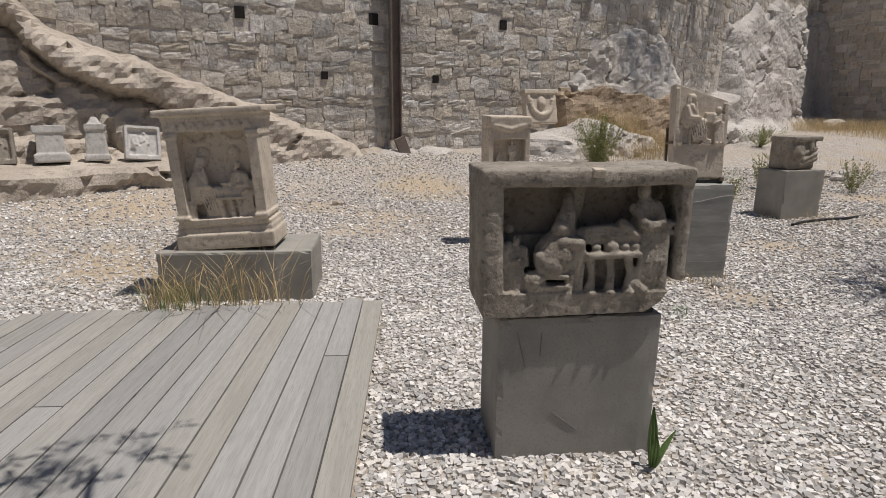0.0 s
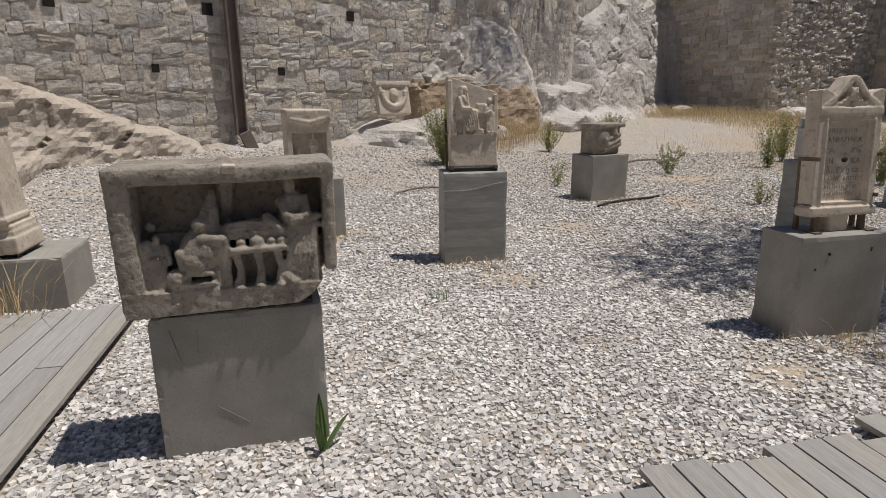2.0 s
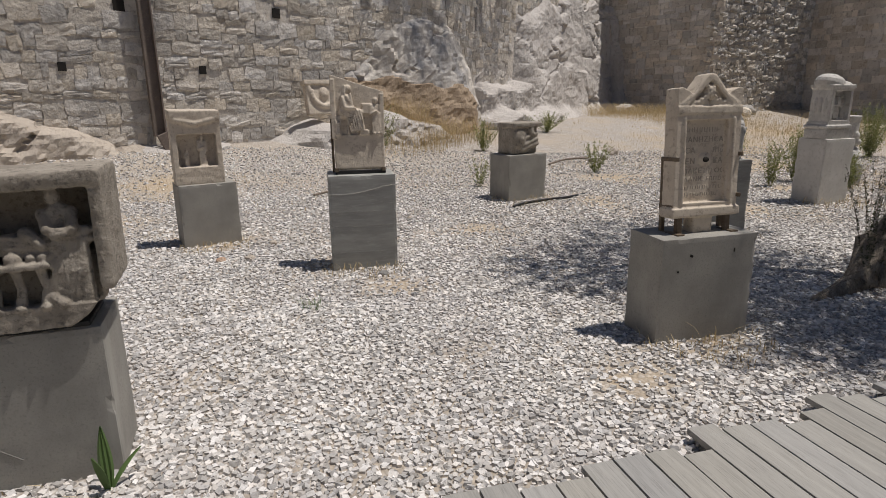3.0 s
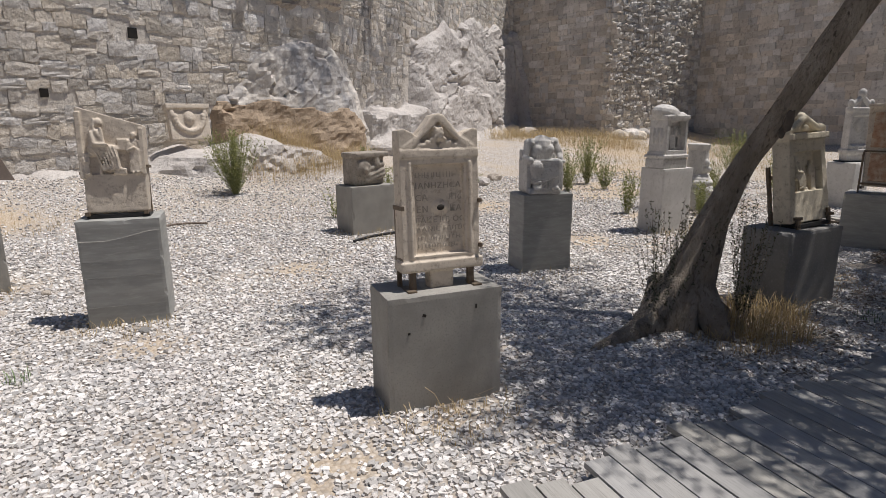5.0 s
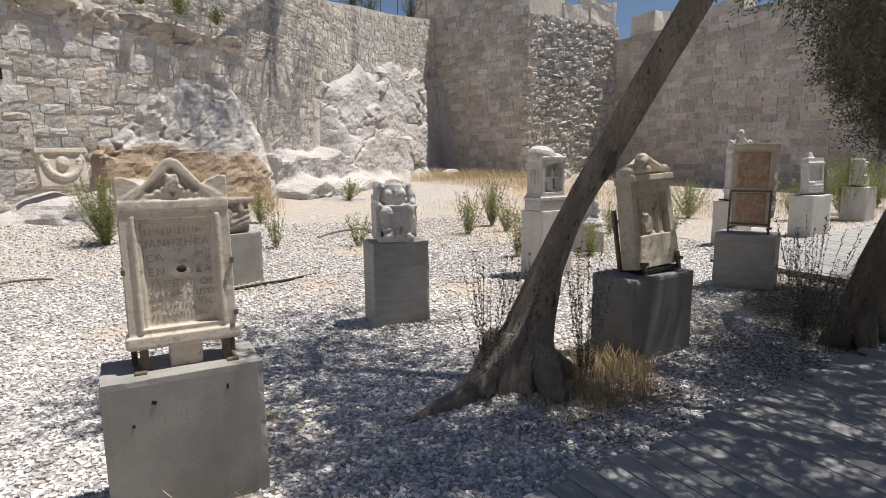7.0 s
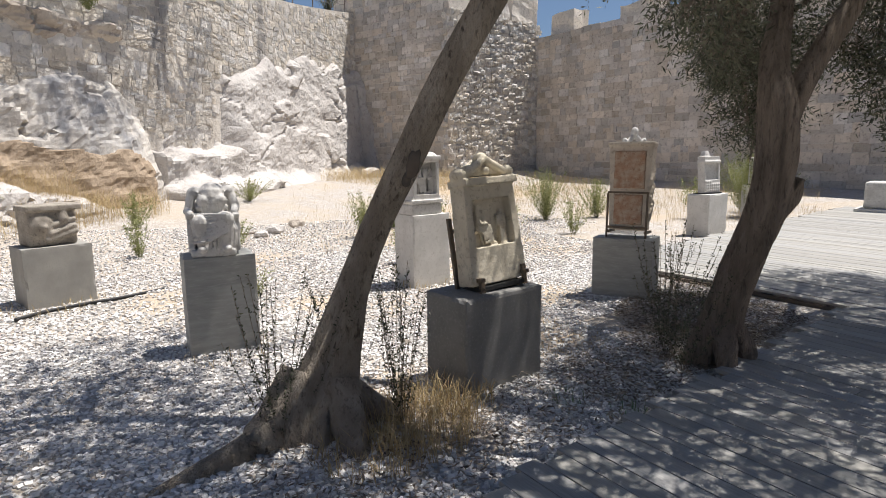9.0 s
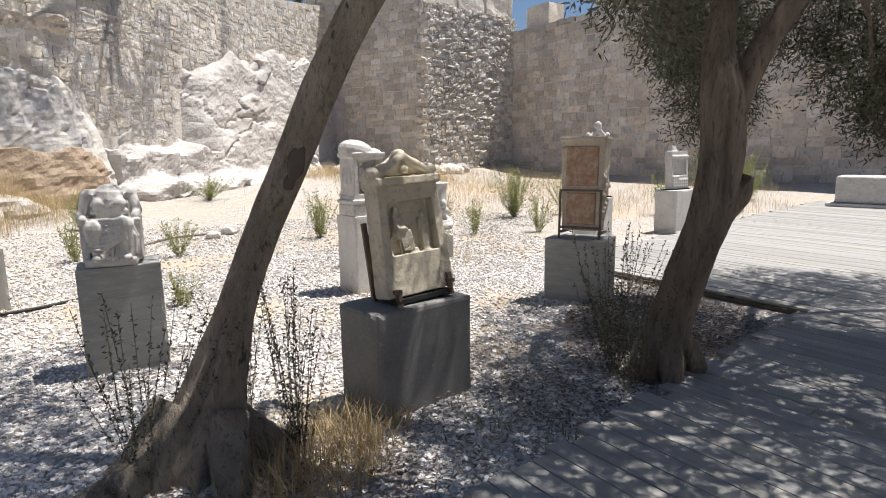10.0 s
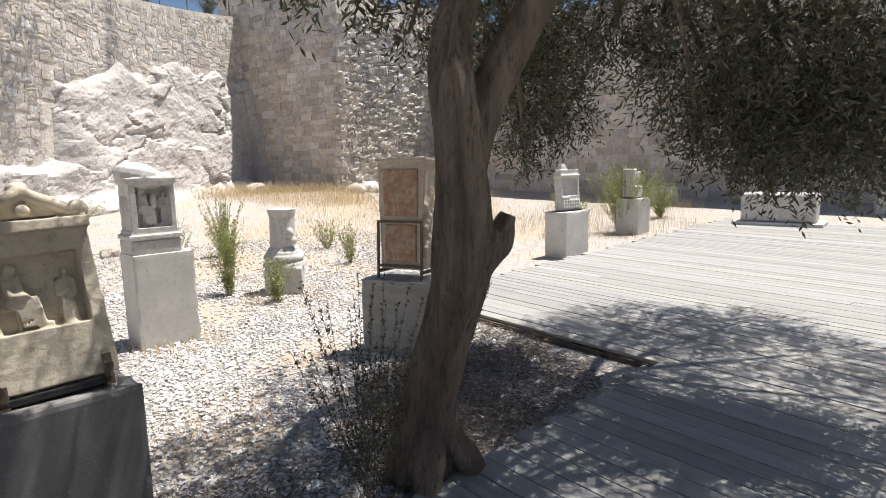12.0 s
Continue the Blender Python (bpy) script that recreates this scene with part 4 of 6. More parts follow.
box(bm, -0.14, 0.07, 0.1, 0.17, 0.13, 0.014)
ball(bm, -0.2, 0.03, 0.135, 0.04, 0.04, 0.045)
limb(bm, (-0.18, 0.02, 0.24), (-0.165, 0.02, 0.11), 0.02, 0.016)
limb(bm, (0.0, 0.06, 0.31), (0.16, 0.06, 0.33), 0.03, 0.026)
box(bm, 0.1, 0.08, 0.295, 0.24, 0.12, 0.035, bevel=0.01)
drape(bm, [(0.0, 0.03, 0.335), (0.09, 0.02, 0.345), (0.15, 0.03, 0.33)], [(0.0, 0.025, 0.3), (0.09, 0.015, 0.305), (0.15, 0.025, 0.3)], 3, 0.009)
limb(bm, (0.15, 0.04, 0.35), (0.205, 0.02, 0.305), 0.024, 0.02)
limb(bm, (0.24, 0.07, 0.33), (0.255, 0.07, 0.41), 0.05, 0.042)
limb(bm, (0.21, 0.06, 0.405), (0.295, 0.06, 0.41), 0.026)
ball(bm, 0.245, 0.07, 0.472, 0.026, 0.028, 0.034)
limb(bm, (0.215, 0.04, 0.4), (0.225, 0.015, 0.36), 0.02)
limb(bm, (0.225, 0.015, 0.36), (0.275, 0.005, 0.345), 0.018)
limb(bm, (0.297, 0.05, 0.405), (0.3, 0.02, 0.36), 0.021)
limb(bm, (0.3, 0.02, 0.36), (0.25, 0.0, 0.34), 0.018)
limb(bm, (0.28, 0.04, 0.335), (0.34, 0.04, 0.345), 0.024, 0.02)
limb(bm, (0.28, 0.04, 0.315), (0.34, 0.04, 0.315), 0.02)
box(bm, 0.11, 0.05, 0.237, 0.22, 0.13, 0.022, bevel=0.005)
for lx in (0.022, 0.1, 0.178):
    limb(bm, (lx, 0.03, 0.23), (lx + 0.012, 0.025, 0.15), 0.019, 0.015)
    limb(bm, (lx + 0.012, 0.025, 0.15), (lx + 0.002, 0.02, 0.085), 0.015, 0.022)
    ball(bm, lx + 0.004, 0.01, 0.085, 0.022, 0.026, 0.016)
for lx, rr in ((0.045, 0.02), (0.105, 0.03), (0.16, 0.019), (0.2, 0.024)):
    ball(bm, lx, 0.02, 0.265, rr, rr, rr * 0.85)
ball(bm, 0.27, 0.07, 0.22, 0.055, 0.05, 0.1)
drape(bm, [(0.235, 0.03, 0.315), (0.225, 0.015, 0.2), (0.2, 0.02, 0.11)], [(0.315, 0.03, 0.315), (0.32, 0.01, 0.2), (0.3, 0.02, 0.09)], 6, 0.013)
limb(bm, (0.325, 0.03, 0.31), (0.315, 0.03, 0.09), 0.02, 0.026)
limb(bm, (0.2, 0.02, 0.12), (0.235, 0.005, 0.088), 0.02)
ob = stone("banquet_relief", bm, "grey_sculpture", A(0.0, -0.02, 0.015, 0, 0, -0.8), "weathered grey stone relief block of a banquet scene", "relief", 0.0057, 0.007, 0.03, 0,
           pad=(0.0, 0.16, -0.008, 0.6, 0.26, 0.02))
bm = bmesh.new()
box(bm, 0, 0, 0, 0.05, 0.04, 0.034, (8, 4, 5), bevel=0.008)
part("repair_patch", bm, M["pale_sculpture"], ob, "pale stone repair patch", at=pose(0.03, 0.004, 0.556))

# altar-shaped naiskos on the low pedestal
bm = bmesh.new()
box(bm, 0, 0.2, 0.06, 0.79, 0.42, 0.12, bevel=0.015)
box(bm, 0, 0.2, 0.14, 0.765, 0.38, 0.05, bevel=0.01)
box(bm, 0, 0.2, 0.18, 0.75, 0.36, 0.04)
recess(bm, 0.71, 0.72, 0.34, 0.085, 0.085, 0.05, 0.04, 0.12, 0.18)
box(bm, 0, 0.19, 0.905, 0.74, 0.36, 0.09)
box(bm, 0, 0.19, 0.965, 0.76, 0.38, 0.05, bevel=0.01)
box(bm, 0, 0.19, 1.0, 0.85, 0.44, 0.05, bevel=0.012)
for s in (-1, 1):
    box(bm, s * 0.312, 0.16, 0.84, 0.11, 0.35, 0.04)
    box(bm, s * 0.312, 0.16, 0.24, 0.11, 0.35, 0.03)
for k in range(9):
    if k != 4:
        box(bm, -0.28 + k * 0.07, 0.005, 0.905, 0.044, 0.02, 0.05)
seated(bm, -0.16, 0.22, 0.46, 0.09, 1)
ball(bm, -0.19, 0.08, 0.45, 0.085, 0.06, 0.13, (0, 10, 0))
reclining(bm, -0.08, 0.23, 0.4, 0.32, 0.08)
box(bm, 0.06, 0.09, 0.4, 0.36, 0.1, 0.025, bevel=0.006)
box(bm, 0.07, 0.12, 0.31, 0.38, 0.08, 0.17)
for k in range(9):
    limb(bm, (-0.08 + k * 0.04, 0.07, 0.39), (-0.085 + k * 0.042, 0.07, 0.25), 0.009, 0.013, 6)
for k in range(4):
    ball(bm, -0.01 + k * 0.045, 0.055, 0.425, 0.02)
for lx in (-0.01, 0.07, 0.13):
    limb(bm, (lx, 0.045, 0.37), (lx + 0.012, 0.045, 0.24), 0.017, 0.02)
box(bm, 0.06, 0.05, 0.375, 0.2, 0.07, 0.02)
standing(bm, 0.21, 0.23, 0.32, 0.07, 1.15)
standing(bm, 0.12, 0.3, 0.31, 0.1, 1.15)
standing(bm, -0.235, 0.23, 0.17, 0.04, 1.2)
for s in (-1, 1):
    for a, b in ((0.25, 0.19), (0.19, 0.12), (0.12, 0.05)):
        drop = {0.25: 0.0, 0.19: -0.05, 0.12: -0.05}[a]
        limb(bm, (s * a, 0.125, 0.83 + drop), (s * b, 0.125, 0.83 + {0.19: -0.05, 0.12: -0.05, 0.05: 0.0}[b]), 0.02)
    ball(bm, s * 0.12, 0.12, 0.7, 0.05, 0.025, 0.05)
stone("marble_naiskos", bm, "pale_sculpture", B(-0.06, 0.06, 0.012, -3, 0, -3.5) @ Matrix.Diagonal((0.92, 0.95, 1, 1)), "cream marble shrine relief with cornice and banquet figures", "relief", 0.0078, 0.006, 0.05, 0, pad=(0, 0.2, -0.006, 0.74, 0.34, 0.016))

# stele fragment with a seated woman
bm = bmesh.new()
vs = box(bm, 0, 0.065, 0.36, 0.46, 0.13, 0.72)
for v in vs:
    if v.co.z > 0.3:
        v.co.z += 0.06 if v.co.x < 0 else -0.08
        v.co.x *= 0.96
    else:
        v.co.x *= 0.88
box(bm, -0.205, 0.0, 0.5, 0.035, 0.05, 0.48)
box(bm, 0.2, 0.0, 0.45, 0.03, 0.05, 0.34)
box(bm, 0, 0.0, 0.15, 0.41, 0.03, 0.28)
seated(bm, -0.1, 0.29, 0.4, -0.005, 1)
standing(bm, 0.145, 0.29, 0.3, -0.005)
standing(bm, -0.17, 0.29, 0.15, -0.02)
box(bm, 0.07, -0.005, 0.5, 0.07, 0.03, 0.08)
stone("seated_woman_stele", bm, "pale_sculpture", C(0.0, 0.1, 0.035, 0, -6, 0), "cream marble stele fragment with a seated woman", "stele", 0.006, 0.005, 0.05, 0,
      [("bracket", [(-0.22, 0.14, 0.2, 0.02, 0.02, 0.46), (-0.2, 0.05, 0.0, 0.03, 0.2, 0.03), (-0.22, 0.06, 0.3, 0.02, 0.16, 0.02)]),
       ("bracket", [(0.2, 0.14, 0.2, 0.02, 0.02, 0.46), (0.19, 0.05, 0.0, 0.03, 0.2, 0.03), (0.22, 0.06, 0.34, 0.02, 0.16, 0.02)])], pad=(0, 0.07, -0.02, 0.42, 0.18, 0.03))

# small shrine fragment with a standing child
bm = bmesh.new()
recess(bm, 0.45, 0.7, 0.22, 0.05, 0.05, 0.17, 0.22, 0.1)
box(bm, 0, 0.1, 0.66, 0.46, 0.25, 0.1, (2, 1, 0))
limb(bm, (-0.18, 0.0, 0.62), (0.0, -0.01, 0.58), 0.03)
limb(bm, (0.0, -0.01, 0.58), (0.2, 0.0, 0.63), 0.03)
standing(bm, 0.05, 0.17, 0.3, 0.06)
standing(bm, -0.1, 0.17, 0.17, 0.05)
stone("shrine_fragment", bm, "pale_sculpture", D(-0.05, 0.05, 0.0, -2), "cream marble shrine fragment with a standing figure", "relief", 0.009, 0.01, 0.05, 1)

# corner block with carved mask
bm = bmesh.new()
box(bm, 0, 0.16, 0.2, 0.46, 0.32, 0.4, bevel=0.03)
box(bm, 0.02, 0.14, 0.4, 0.52, 0.36, 0.06)
ball(bm, -0.1, 0.02, 0.22, 0.13, 0.07, 0.16)
ball(bm, -0.09, -0.04, 0.2, 0.03, 0.04, 0.04)
limb(bm, (0.1, -0.01, 0.28), (0.1, 0.0, 0.34), 0.05, 0.045)
limb(bm, (-0.06, -0.01, 0.07), (0.2, -0.02, 0.14), 0.035)
limb(bm, (-0.04, -0.02, 0.13), (0.2, -0.02, 0.2), 0.03)
limb(bm, (0.02, -0.01, 0.22), (0.2, -0.01, 0.27), 0.03)
stone("carved_block", bm, "grey_sculpture", E_(0.0, 0.08, 0.0, 4), "brown-grey carved corner block with a face in relief", "relief", 0.012, 0.012, 0.05, 1)

# inscribed stele with a gable


FW = 0.45
HW = FW / 2
bm = bmesh.new()
box(bm, 0, 0.06, 0.02, 0.14, 0.1, 0.14, bevel=0.02)
recess(bm, FW, 0.66, 0.11, 0.045, 0.045, 0.07, 0.045, 0.04, 0.07)
box(bm, 0, 0.05, 0.105, FW + 0.025, 0.13, 0.055)
for x0 in (-1, 1):
    box(bm, x0 * (HW - 0.055), 0.015, 0.42, 0.016, 0.05, 0.54)
    box(bm, x0 * (HW - 0.075), 0.028, 0.42, 0.016, 0.03, 0.5)
    prism(bm, [(x0 * HW, 0.72), (x0 * HW, 0.865), (x0 * (HW - 0.03), 0.872), (x0 * (HW - 0.08), 0.85), (x0 * (HW - 0.115), 0.82), (x0 * 0.1, 0.76)], 0.0, 0.11)
    prism(bm, [(x0 * (HW - 0.06), 0.755), (0, 0.91), (0, 0.955), (x0 * 0.03, 0.945), (x0 * (HW - 0.1), 0.825), (x0 * (HW - 0.02), 0.77)], -0.005, 0.11)
    for k in range(4):
        limb(bm, (x0 * 0.012, 0.02, 0.77), (x0 * (0.035 + 0.03 * k), 0.012, 0.812 - 0.015 * k), 0.012, 0.016, 6)
box(bm, 0, 0.025, 0.685, FW - 0.1, 0.05, 0.014)
box(bm, 0, 0.025, 0.155, FW - 0.1, 0.05, 0.016)
box(bm, 0, 0.05, 0.735, FW, 0.115, 0.045)
prism(bm, [(-HW + 0.03, 0.74), (HW - 0.03, 0.74), (0, 0.94)], 0.03, 0.11)
ball(bm, 0, 0.02, 0.845, 0.036, 0.03, 0.046)
for k in range(18):
    a = k * 2.4
    ball(bm, 0.026 * math.cos(a) * (1 - 0.3 * (k / 18)), -0.004 + 0.004 * (k % 2), 0.815 + 0.0035 * k, 0.008, 0.008, 0.008, seg=6)
ball(bm, 0.01, 0.04, 0.43, 0.05, 0.012, 0.042)
stele = stone("inscribed_stele", bm, "pale_sculpture", F(0.02, 0.1, 0.03, 0, -4) @ Matrix.Diagonal((1, 1, 0.94, 1)), "pale gabled marble stele with a Greek inscription in a metal stand", "stele", 0.0058, 0.004, 0.04, 0,
              [("stand_leg", [(-0.17, 0.02, 0.02, 0.035, 0.03, 0.13), (-0.21, 0.12, 0.2, 0.025, 0.025, 0.5), (-0.2, 0.07, 0.14, 0.05, 0.13, 0.03), (-0.222, 0.05, 0.44, 0.016, 0.15, 0.025)]),
               ("stand_leg", [(0.17, 0.02, 0.02, 0.035, 0.03, 0.13), (0.21, 0.12, 0.2, 0.025, 0.025, 0.5), (0.2, 0.07, 0.14, 0.05, 0.13, 0.03), (0.222, 0.05, 0.2, 0.016, 0.15, 0.025), (0.222, 0.05, 0.46, 0.016, 0.15, 0.025)]),
               ("stand_rail", [(0, 0.12, 0.1, 0.42, 0.025, 0.03), (0, 0.12, 0.4, 0.42, 0.025, 0.03)]),
               ("stand_base", [(-0.19, 0.08, -0.035, 0.05, 0.24, 0.02), (0.19, 0.08, -0.035, 0.05, 0.24, 0.02)])])


def lettering(text, x, z, size, parent, y):
    cu = bpy.data.curves.new("lettering", "FONT")
    cu.body, cu.size, cu.extrude, cu.space_character = text, size, 0.0015, 1.12
    tmp = new("lettering", cu)
    me = bpy.data.meshes.new_from_object(tmp.evaluated_get(bpy.context.evaluated_depsgraph_get()))
    bpy.data.objects.remove(tmp)
    me.materials.clear()
    me.materials.append(M["letter_shade"])
    ob = new("inscription", me)
    ob.parent = parent
    ob.matrix_basis = pose(x, y, z, 90, 0, 0)


def strokes(x0, x1, z, h, parent, y, seed):
    rnd = random.Random(seed)
    bm = bmesh.new()
    x = x0
    while x < x1:
        box(bm, x, 0, z + h / 2, 0.0035, 0.002, h * rnd.uniform(0.8, 1))
        if rnd.random() < 0.6:
            box(bm, x + 0.007, 0, z + h * rnd.choice((0.1, 0.5, 0.9)), 0.012, 0.002, 0.003)
        x += rnd.uniform(0.014, 0.022)
    part("inscription", bm, M["letter_shade"], parent, at=pose(0, y, 0))


YL = 0.0385
strokes(-0.125, 0.1, 0.6, 0.032, stele, YL, 1)
lettering("\u0399\u0391\u039d\u0397\u0396\u0397C\u0391", -0.13, 0.54, 0.047, stele, YL)
lettering("C\u0391", -0.132, 0.472, 0.05, stele, YL)
lettering("\u0399\u03a0\u03c9", 0.06, 0.472, 0.046, stele, YL)
lettering("\u0395\u039d", -0.128, 0.405, 0.05, stele, YL)
lettering("\u039a\u0391", 0.065, 0.405, 0.05, stele, YL)
lettering("\u0391\u039a\u0395", -0.105, 0.345, 0.048, stele, YL)
strokes(-0.128, -0.11, 0.345, 0.032, stele, YL, 7)
strokes(0.01, 0.07, 0.345, 0.032, stele, YL, 2)
lettering("OC", 0.082, 0.345, 0.044, stele, YL)
lettering("\u0394\u0391\u039d\u0399C", -0.13, 0.295, 0.042, stele, YL)
strokes(0.03, 0.135, 0.295, 0.028, stele, YL, 3)
strokes(-0.12, 0.13, 0.245, 0.024, stele, YL, 4)
strokes(-0.12, 0.1, 0.2, 0.024, stele, YL, 5)
# near-black ball in place of the hole's shaded inside
bm = bmesh.new()
ball(bm, 0, 0, 0, 0.022, 0.012, 0.017)
part("drilled_hole", bm, M["hole_shade"], stele, "drilled hole in the panel, its shade painted near-black", at=pose(0.01, 0.03, 0.43))

# headless seated statue
bm = bmesh.new()
box(bm, -0.01, 0.13, 0.03, 0.33, 0.3, 0.06, bevel=0.02)
box(bm, 0, 0.26, 0.22, 0.37, 0.08, 0.42, bevel=0.02)
for s in (-1, 1):
    box(bm, s * 0.165, 0.15, 0.17, 0.05, 0.24, 0.28, bevel=0.012)
    box(bm, s * 0.165, 0.14, 0.315, 0.06, 0.27, 0.03, bevel=0.01)
    ball(bm, s * 0.06, 0.1, 0.43, 0.052, 0.045, 0.05)
    ball(bm, s * 0.09, -0.02, 0.065, 0.034, 0.06, 0.026)
limb(bm, (0, 0.18, 0.3), (0, 0.17, 0.46), 0.115, 0.11)
limb(bm, (-0.13, 0.17, 0.485), (0.13, 0.17, 0.495), 0.05, 0.05)
limb(bm, (-0.04, 0.17, 0.5), (0.05, 0.17, 0.51), 0.045)
limb(bm, (-0.1, 0.1, 0.375), (0.1, 0.1, 0.375), 0.022)
drape(bm, [(-0.1, 0.11, 0.5), (-0.07, 0.066, 0.43), (-0.08, 0.085, 0.31)], [(0.1, 0.11, 0.5), (0.07, 0.066, 0.43), (0.08, 0.085, 0.31)], 8, 0.006)
limb(bm, (-0.145, 0.16, 0.47), (-0.175, 0.12, 0.35), 0.038, 0.03)
limb(bm, (-0.18, 0.12, 0.35), (-0.16, 0.0, 0.335), 0.034, 0.028)
limb(bm, (0.145, 0.16, 0.47), (0.17, 0.12, 0.4), 0.038, 0.032)
limb(bm, (0.175, 0.12, 0.38), (0.16, 0.05, 0.34), 0.034, 0.03)
limb(bm, (-0.07, 0.17, 0.25), (-0.1, 0.0, 0.265), 0.078, 0.066)
limb(bm, (0.07, 0.17, 0.26), (0.09, -0.03, 0.29), 0.08, 0.064)
limb(bm, (0.09, -0.03, 0.28), (0.09, 0.01, 0.08), 0.058, 0.044)
limb(bm, (-0.1, 0.0, 0.25), (-0.08, 0.03, 0.08), 0.058, 0.046)
box(bm, 0, 0.08, 0.15, 0.2, 0.12, 0.2)
drape(bm, [(-0.15, 0.06, 0.33), (-0.03, -0.02, 0.33), (0.09, -0.085, 0.33)], [(-0.15, -0.03, 0.12), (-0.03, -0.045, 0.13), (0.1, -0.075, 0.2)], 8, 0.012)
drape(bm, [(-0.05, 0.0, 0.13), (-0.06, -0.01, 0.065)], [(0.07, -0.02, 0.17), (0.06, -0.03, 0.065)], 5, 0.012)
drape(bm, [(0.11, -0.05, 0.31), (0.15, 0.0, 0.2), (0.14, 0.01, 0.08)], [(0.17, 0.06, 0.33), (0.19, 0.06, 0.2), (0.175, 0.06, 0.08)], 4, 0.014)
ob = new("seated_statue", finish("seated_statue", bm, M["marble_sculpture"], True))
ob.matrix_basis = G(-0.03, 0.02, 0.0, -6)
carve(ob, 0.0062, 0.005, 0.04, 1)
tagged(ob, "headless pale marble statue seated on a throne", "statue")

# stained shrine in a metal stand
bm = bmesh.new()
recess(bm, 0.46, 0.7, 0.15, 0.06, 0.06, 0.25, 0.13, 0.075, 0.02)
for v in bm.verts:
    v.co.x *= 1.1 - 0.2 * v.co.z
box(bm, 0, 0.06, 0.71, 0.46, 0.2, 0.05)
for s in (-1, 1):
    limb(bm, (s * 0.19, 0.02, 0.755), (0, 0.02, 0.86), 0.028)
    limb(bm, (s * 0.19, 0.1, 0.755), (0, 0.1, 0.86), 0.028)
    ball(bm, s * 0.205, 0.06, 0.765, 0.045, 0.085, 0.05)
box(bm, 0, 0.085, 0.79, 0.26, 0.1, 0.08)
ball(bm, 0, 0.06, 0.88, 0.045, 0.05, 0.03)
ball(bm, 0, 0.02, 0.78, 0.03)
seated(bm, -0.09, 0.27, 0.29, 0.06, 1)
standing(bm, 0.11, 0.27, 0.25, 0.06)
stone("gabled_naiskos", bm, "stained_stone", I_(0.05, 0.1, 0.03, -3, -9, -2), "brown-stained gabled stone shrine with seated and standing figures", "stele", 0.0062, 0.006, 0.05, 1,
      [("stand_leg", [(-0.24, 0.18, 0.24, 0.03, 0.025, 0.5), (-0.2, 0.06, 0.06, 0.03, 0.24, 0.025), (-0.19, -0.02, 0.02, 0.04, 0.02, 0.1)]),
       ("stand_leg", [(0.235, 0.18, 0.24, 0.03, 0.025, 0.5), (0.2, 0.06, 0.06, 0.03, 0.24, 0.025), (0.2, -0.02, 0.04, 0.035, 0.02, 0.14)]),
       ("stand_rail", [(0, 0.18, 0.1, 0.5, 0.02, 0.03), (0, 0.18, 0.4, 0.5, 0.02, 0.03)])], pad=(0, 0.08, -0.005, 0.42, 0.22, 0.03))

# small naiskos with a broken roof
bm = bmesh.new()
box(bm, 0, 0.14, 0.05, 0.39, 0.3, 0.1, bevel=0.01)
box(bm, 0, 0.14, 0.125, 0.41, 0.32, 0.03)
box(bm, 0, 0.14, 0.155, 0.37, 0.28, 0.03)
recess(bm, 0.35, 0.36, 0.27, 0.05, 0.04, 0.03, 0.03, 0.1, 0.16)
box(bm, 0, 0.14, 0.53, 0.38, 0.3, 0.04)
ball(bm, -0.05, 0.15, 0.56, 0.19, 0.16, 0.1, (0, 12, 0))
ball(bm, 0.1, 0.12, 0.54, 0.1, 0.13, 0.05)
seated(bm, -0.07, 0.19, 0.29, 0.08, 1)
standing(bm, 0.1, 0.19, 0.26, 0.08)
ball(bm, 0.02, 0.06, 0.38, 0.03, 0.03, 0.06)
for k in range(3):
    ball(bm, -0.18, 0.08 + 0.06 * k, 0.34, 0.014, 0.025, 0.08)
stone("broken_roof_shrine", bm, "marble_sculpture", H(-0.04, 0.04, 0.0, 2) @ Matrix.Diagonal((1.1, 1.05, 1.22, 1)), "pale marble shrine with a seated figure and broken roof", "relief", 0.0065, 0.007, 0.05, 0)

# round altar with a bust
bm = bmesh.new()
box(bm, 0, 0, 0.16, 0.46, 0.46, 0.34, bevel=0.015)
for z, r, h in ((0.36, 0.27, 0.06), (0.41, 0.24, 0.05), (0.455, 0.26, 0.05), (0.5, 0.23, 0.05), (0.545, 0.2, 0.05)):
    bmesh.ops.create_cone(bm, cap_ends=True, segments=28, radius1=r, radius2=r * 0.94, depth=h, matrix=Matrix.Translation((0, 0, z)))
bmesh.ops.create_cone(bm, cap_ends=True, segments=28, radius1=0.165, radius2=0.155, depth=0.46, matrix=Matrix.Translation((0, 0, 0.78)))
bmesh.ops.create_cone(bm, cap_ends=True, segments=28, radius1=0.165, radius2=0.18, depth=0.08, matrix=Matrix.Translation((0, 0, 1.02)))
ball(bm, 0.1, -0.13, 0.76, 0.05, 0.05, 0.06)
ball(bm, 0.1, -0.12, 0.66, 0.09, 0.05, 0.06)
limb(bm, (0.02, -0.15, 0.62), (0.02, -0.15, 0.86), 0.02)
stone("round_altar", bm, "marble_sculpture", pose(10.68, 6.95, 0, 0, 0, -30), "round marble altar on a moulded square base", "altar", 0.011, 0.008, 0.05, 1)

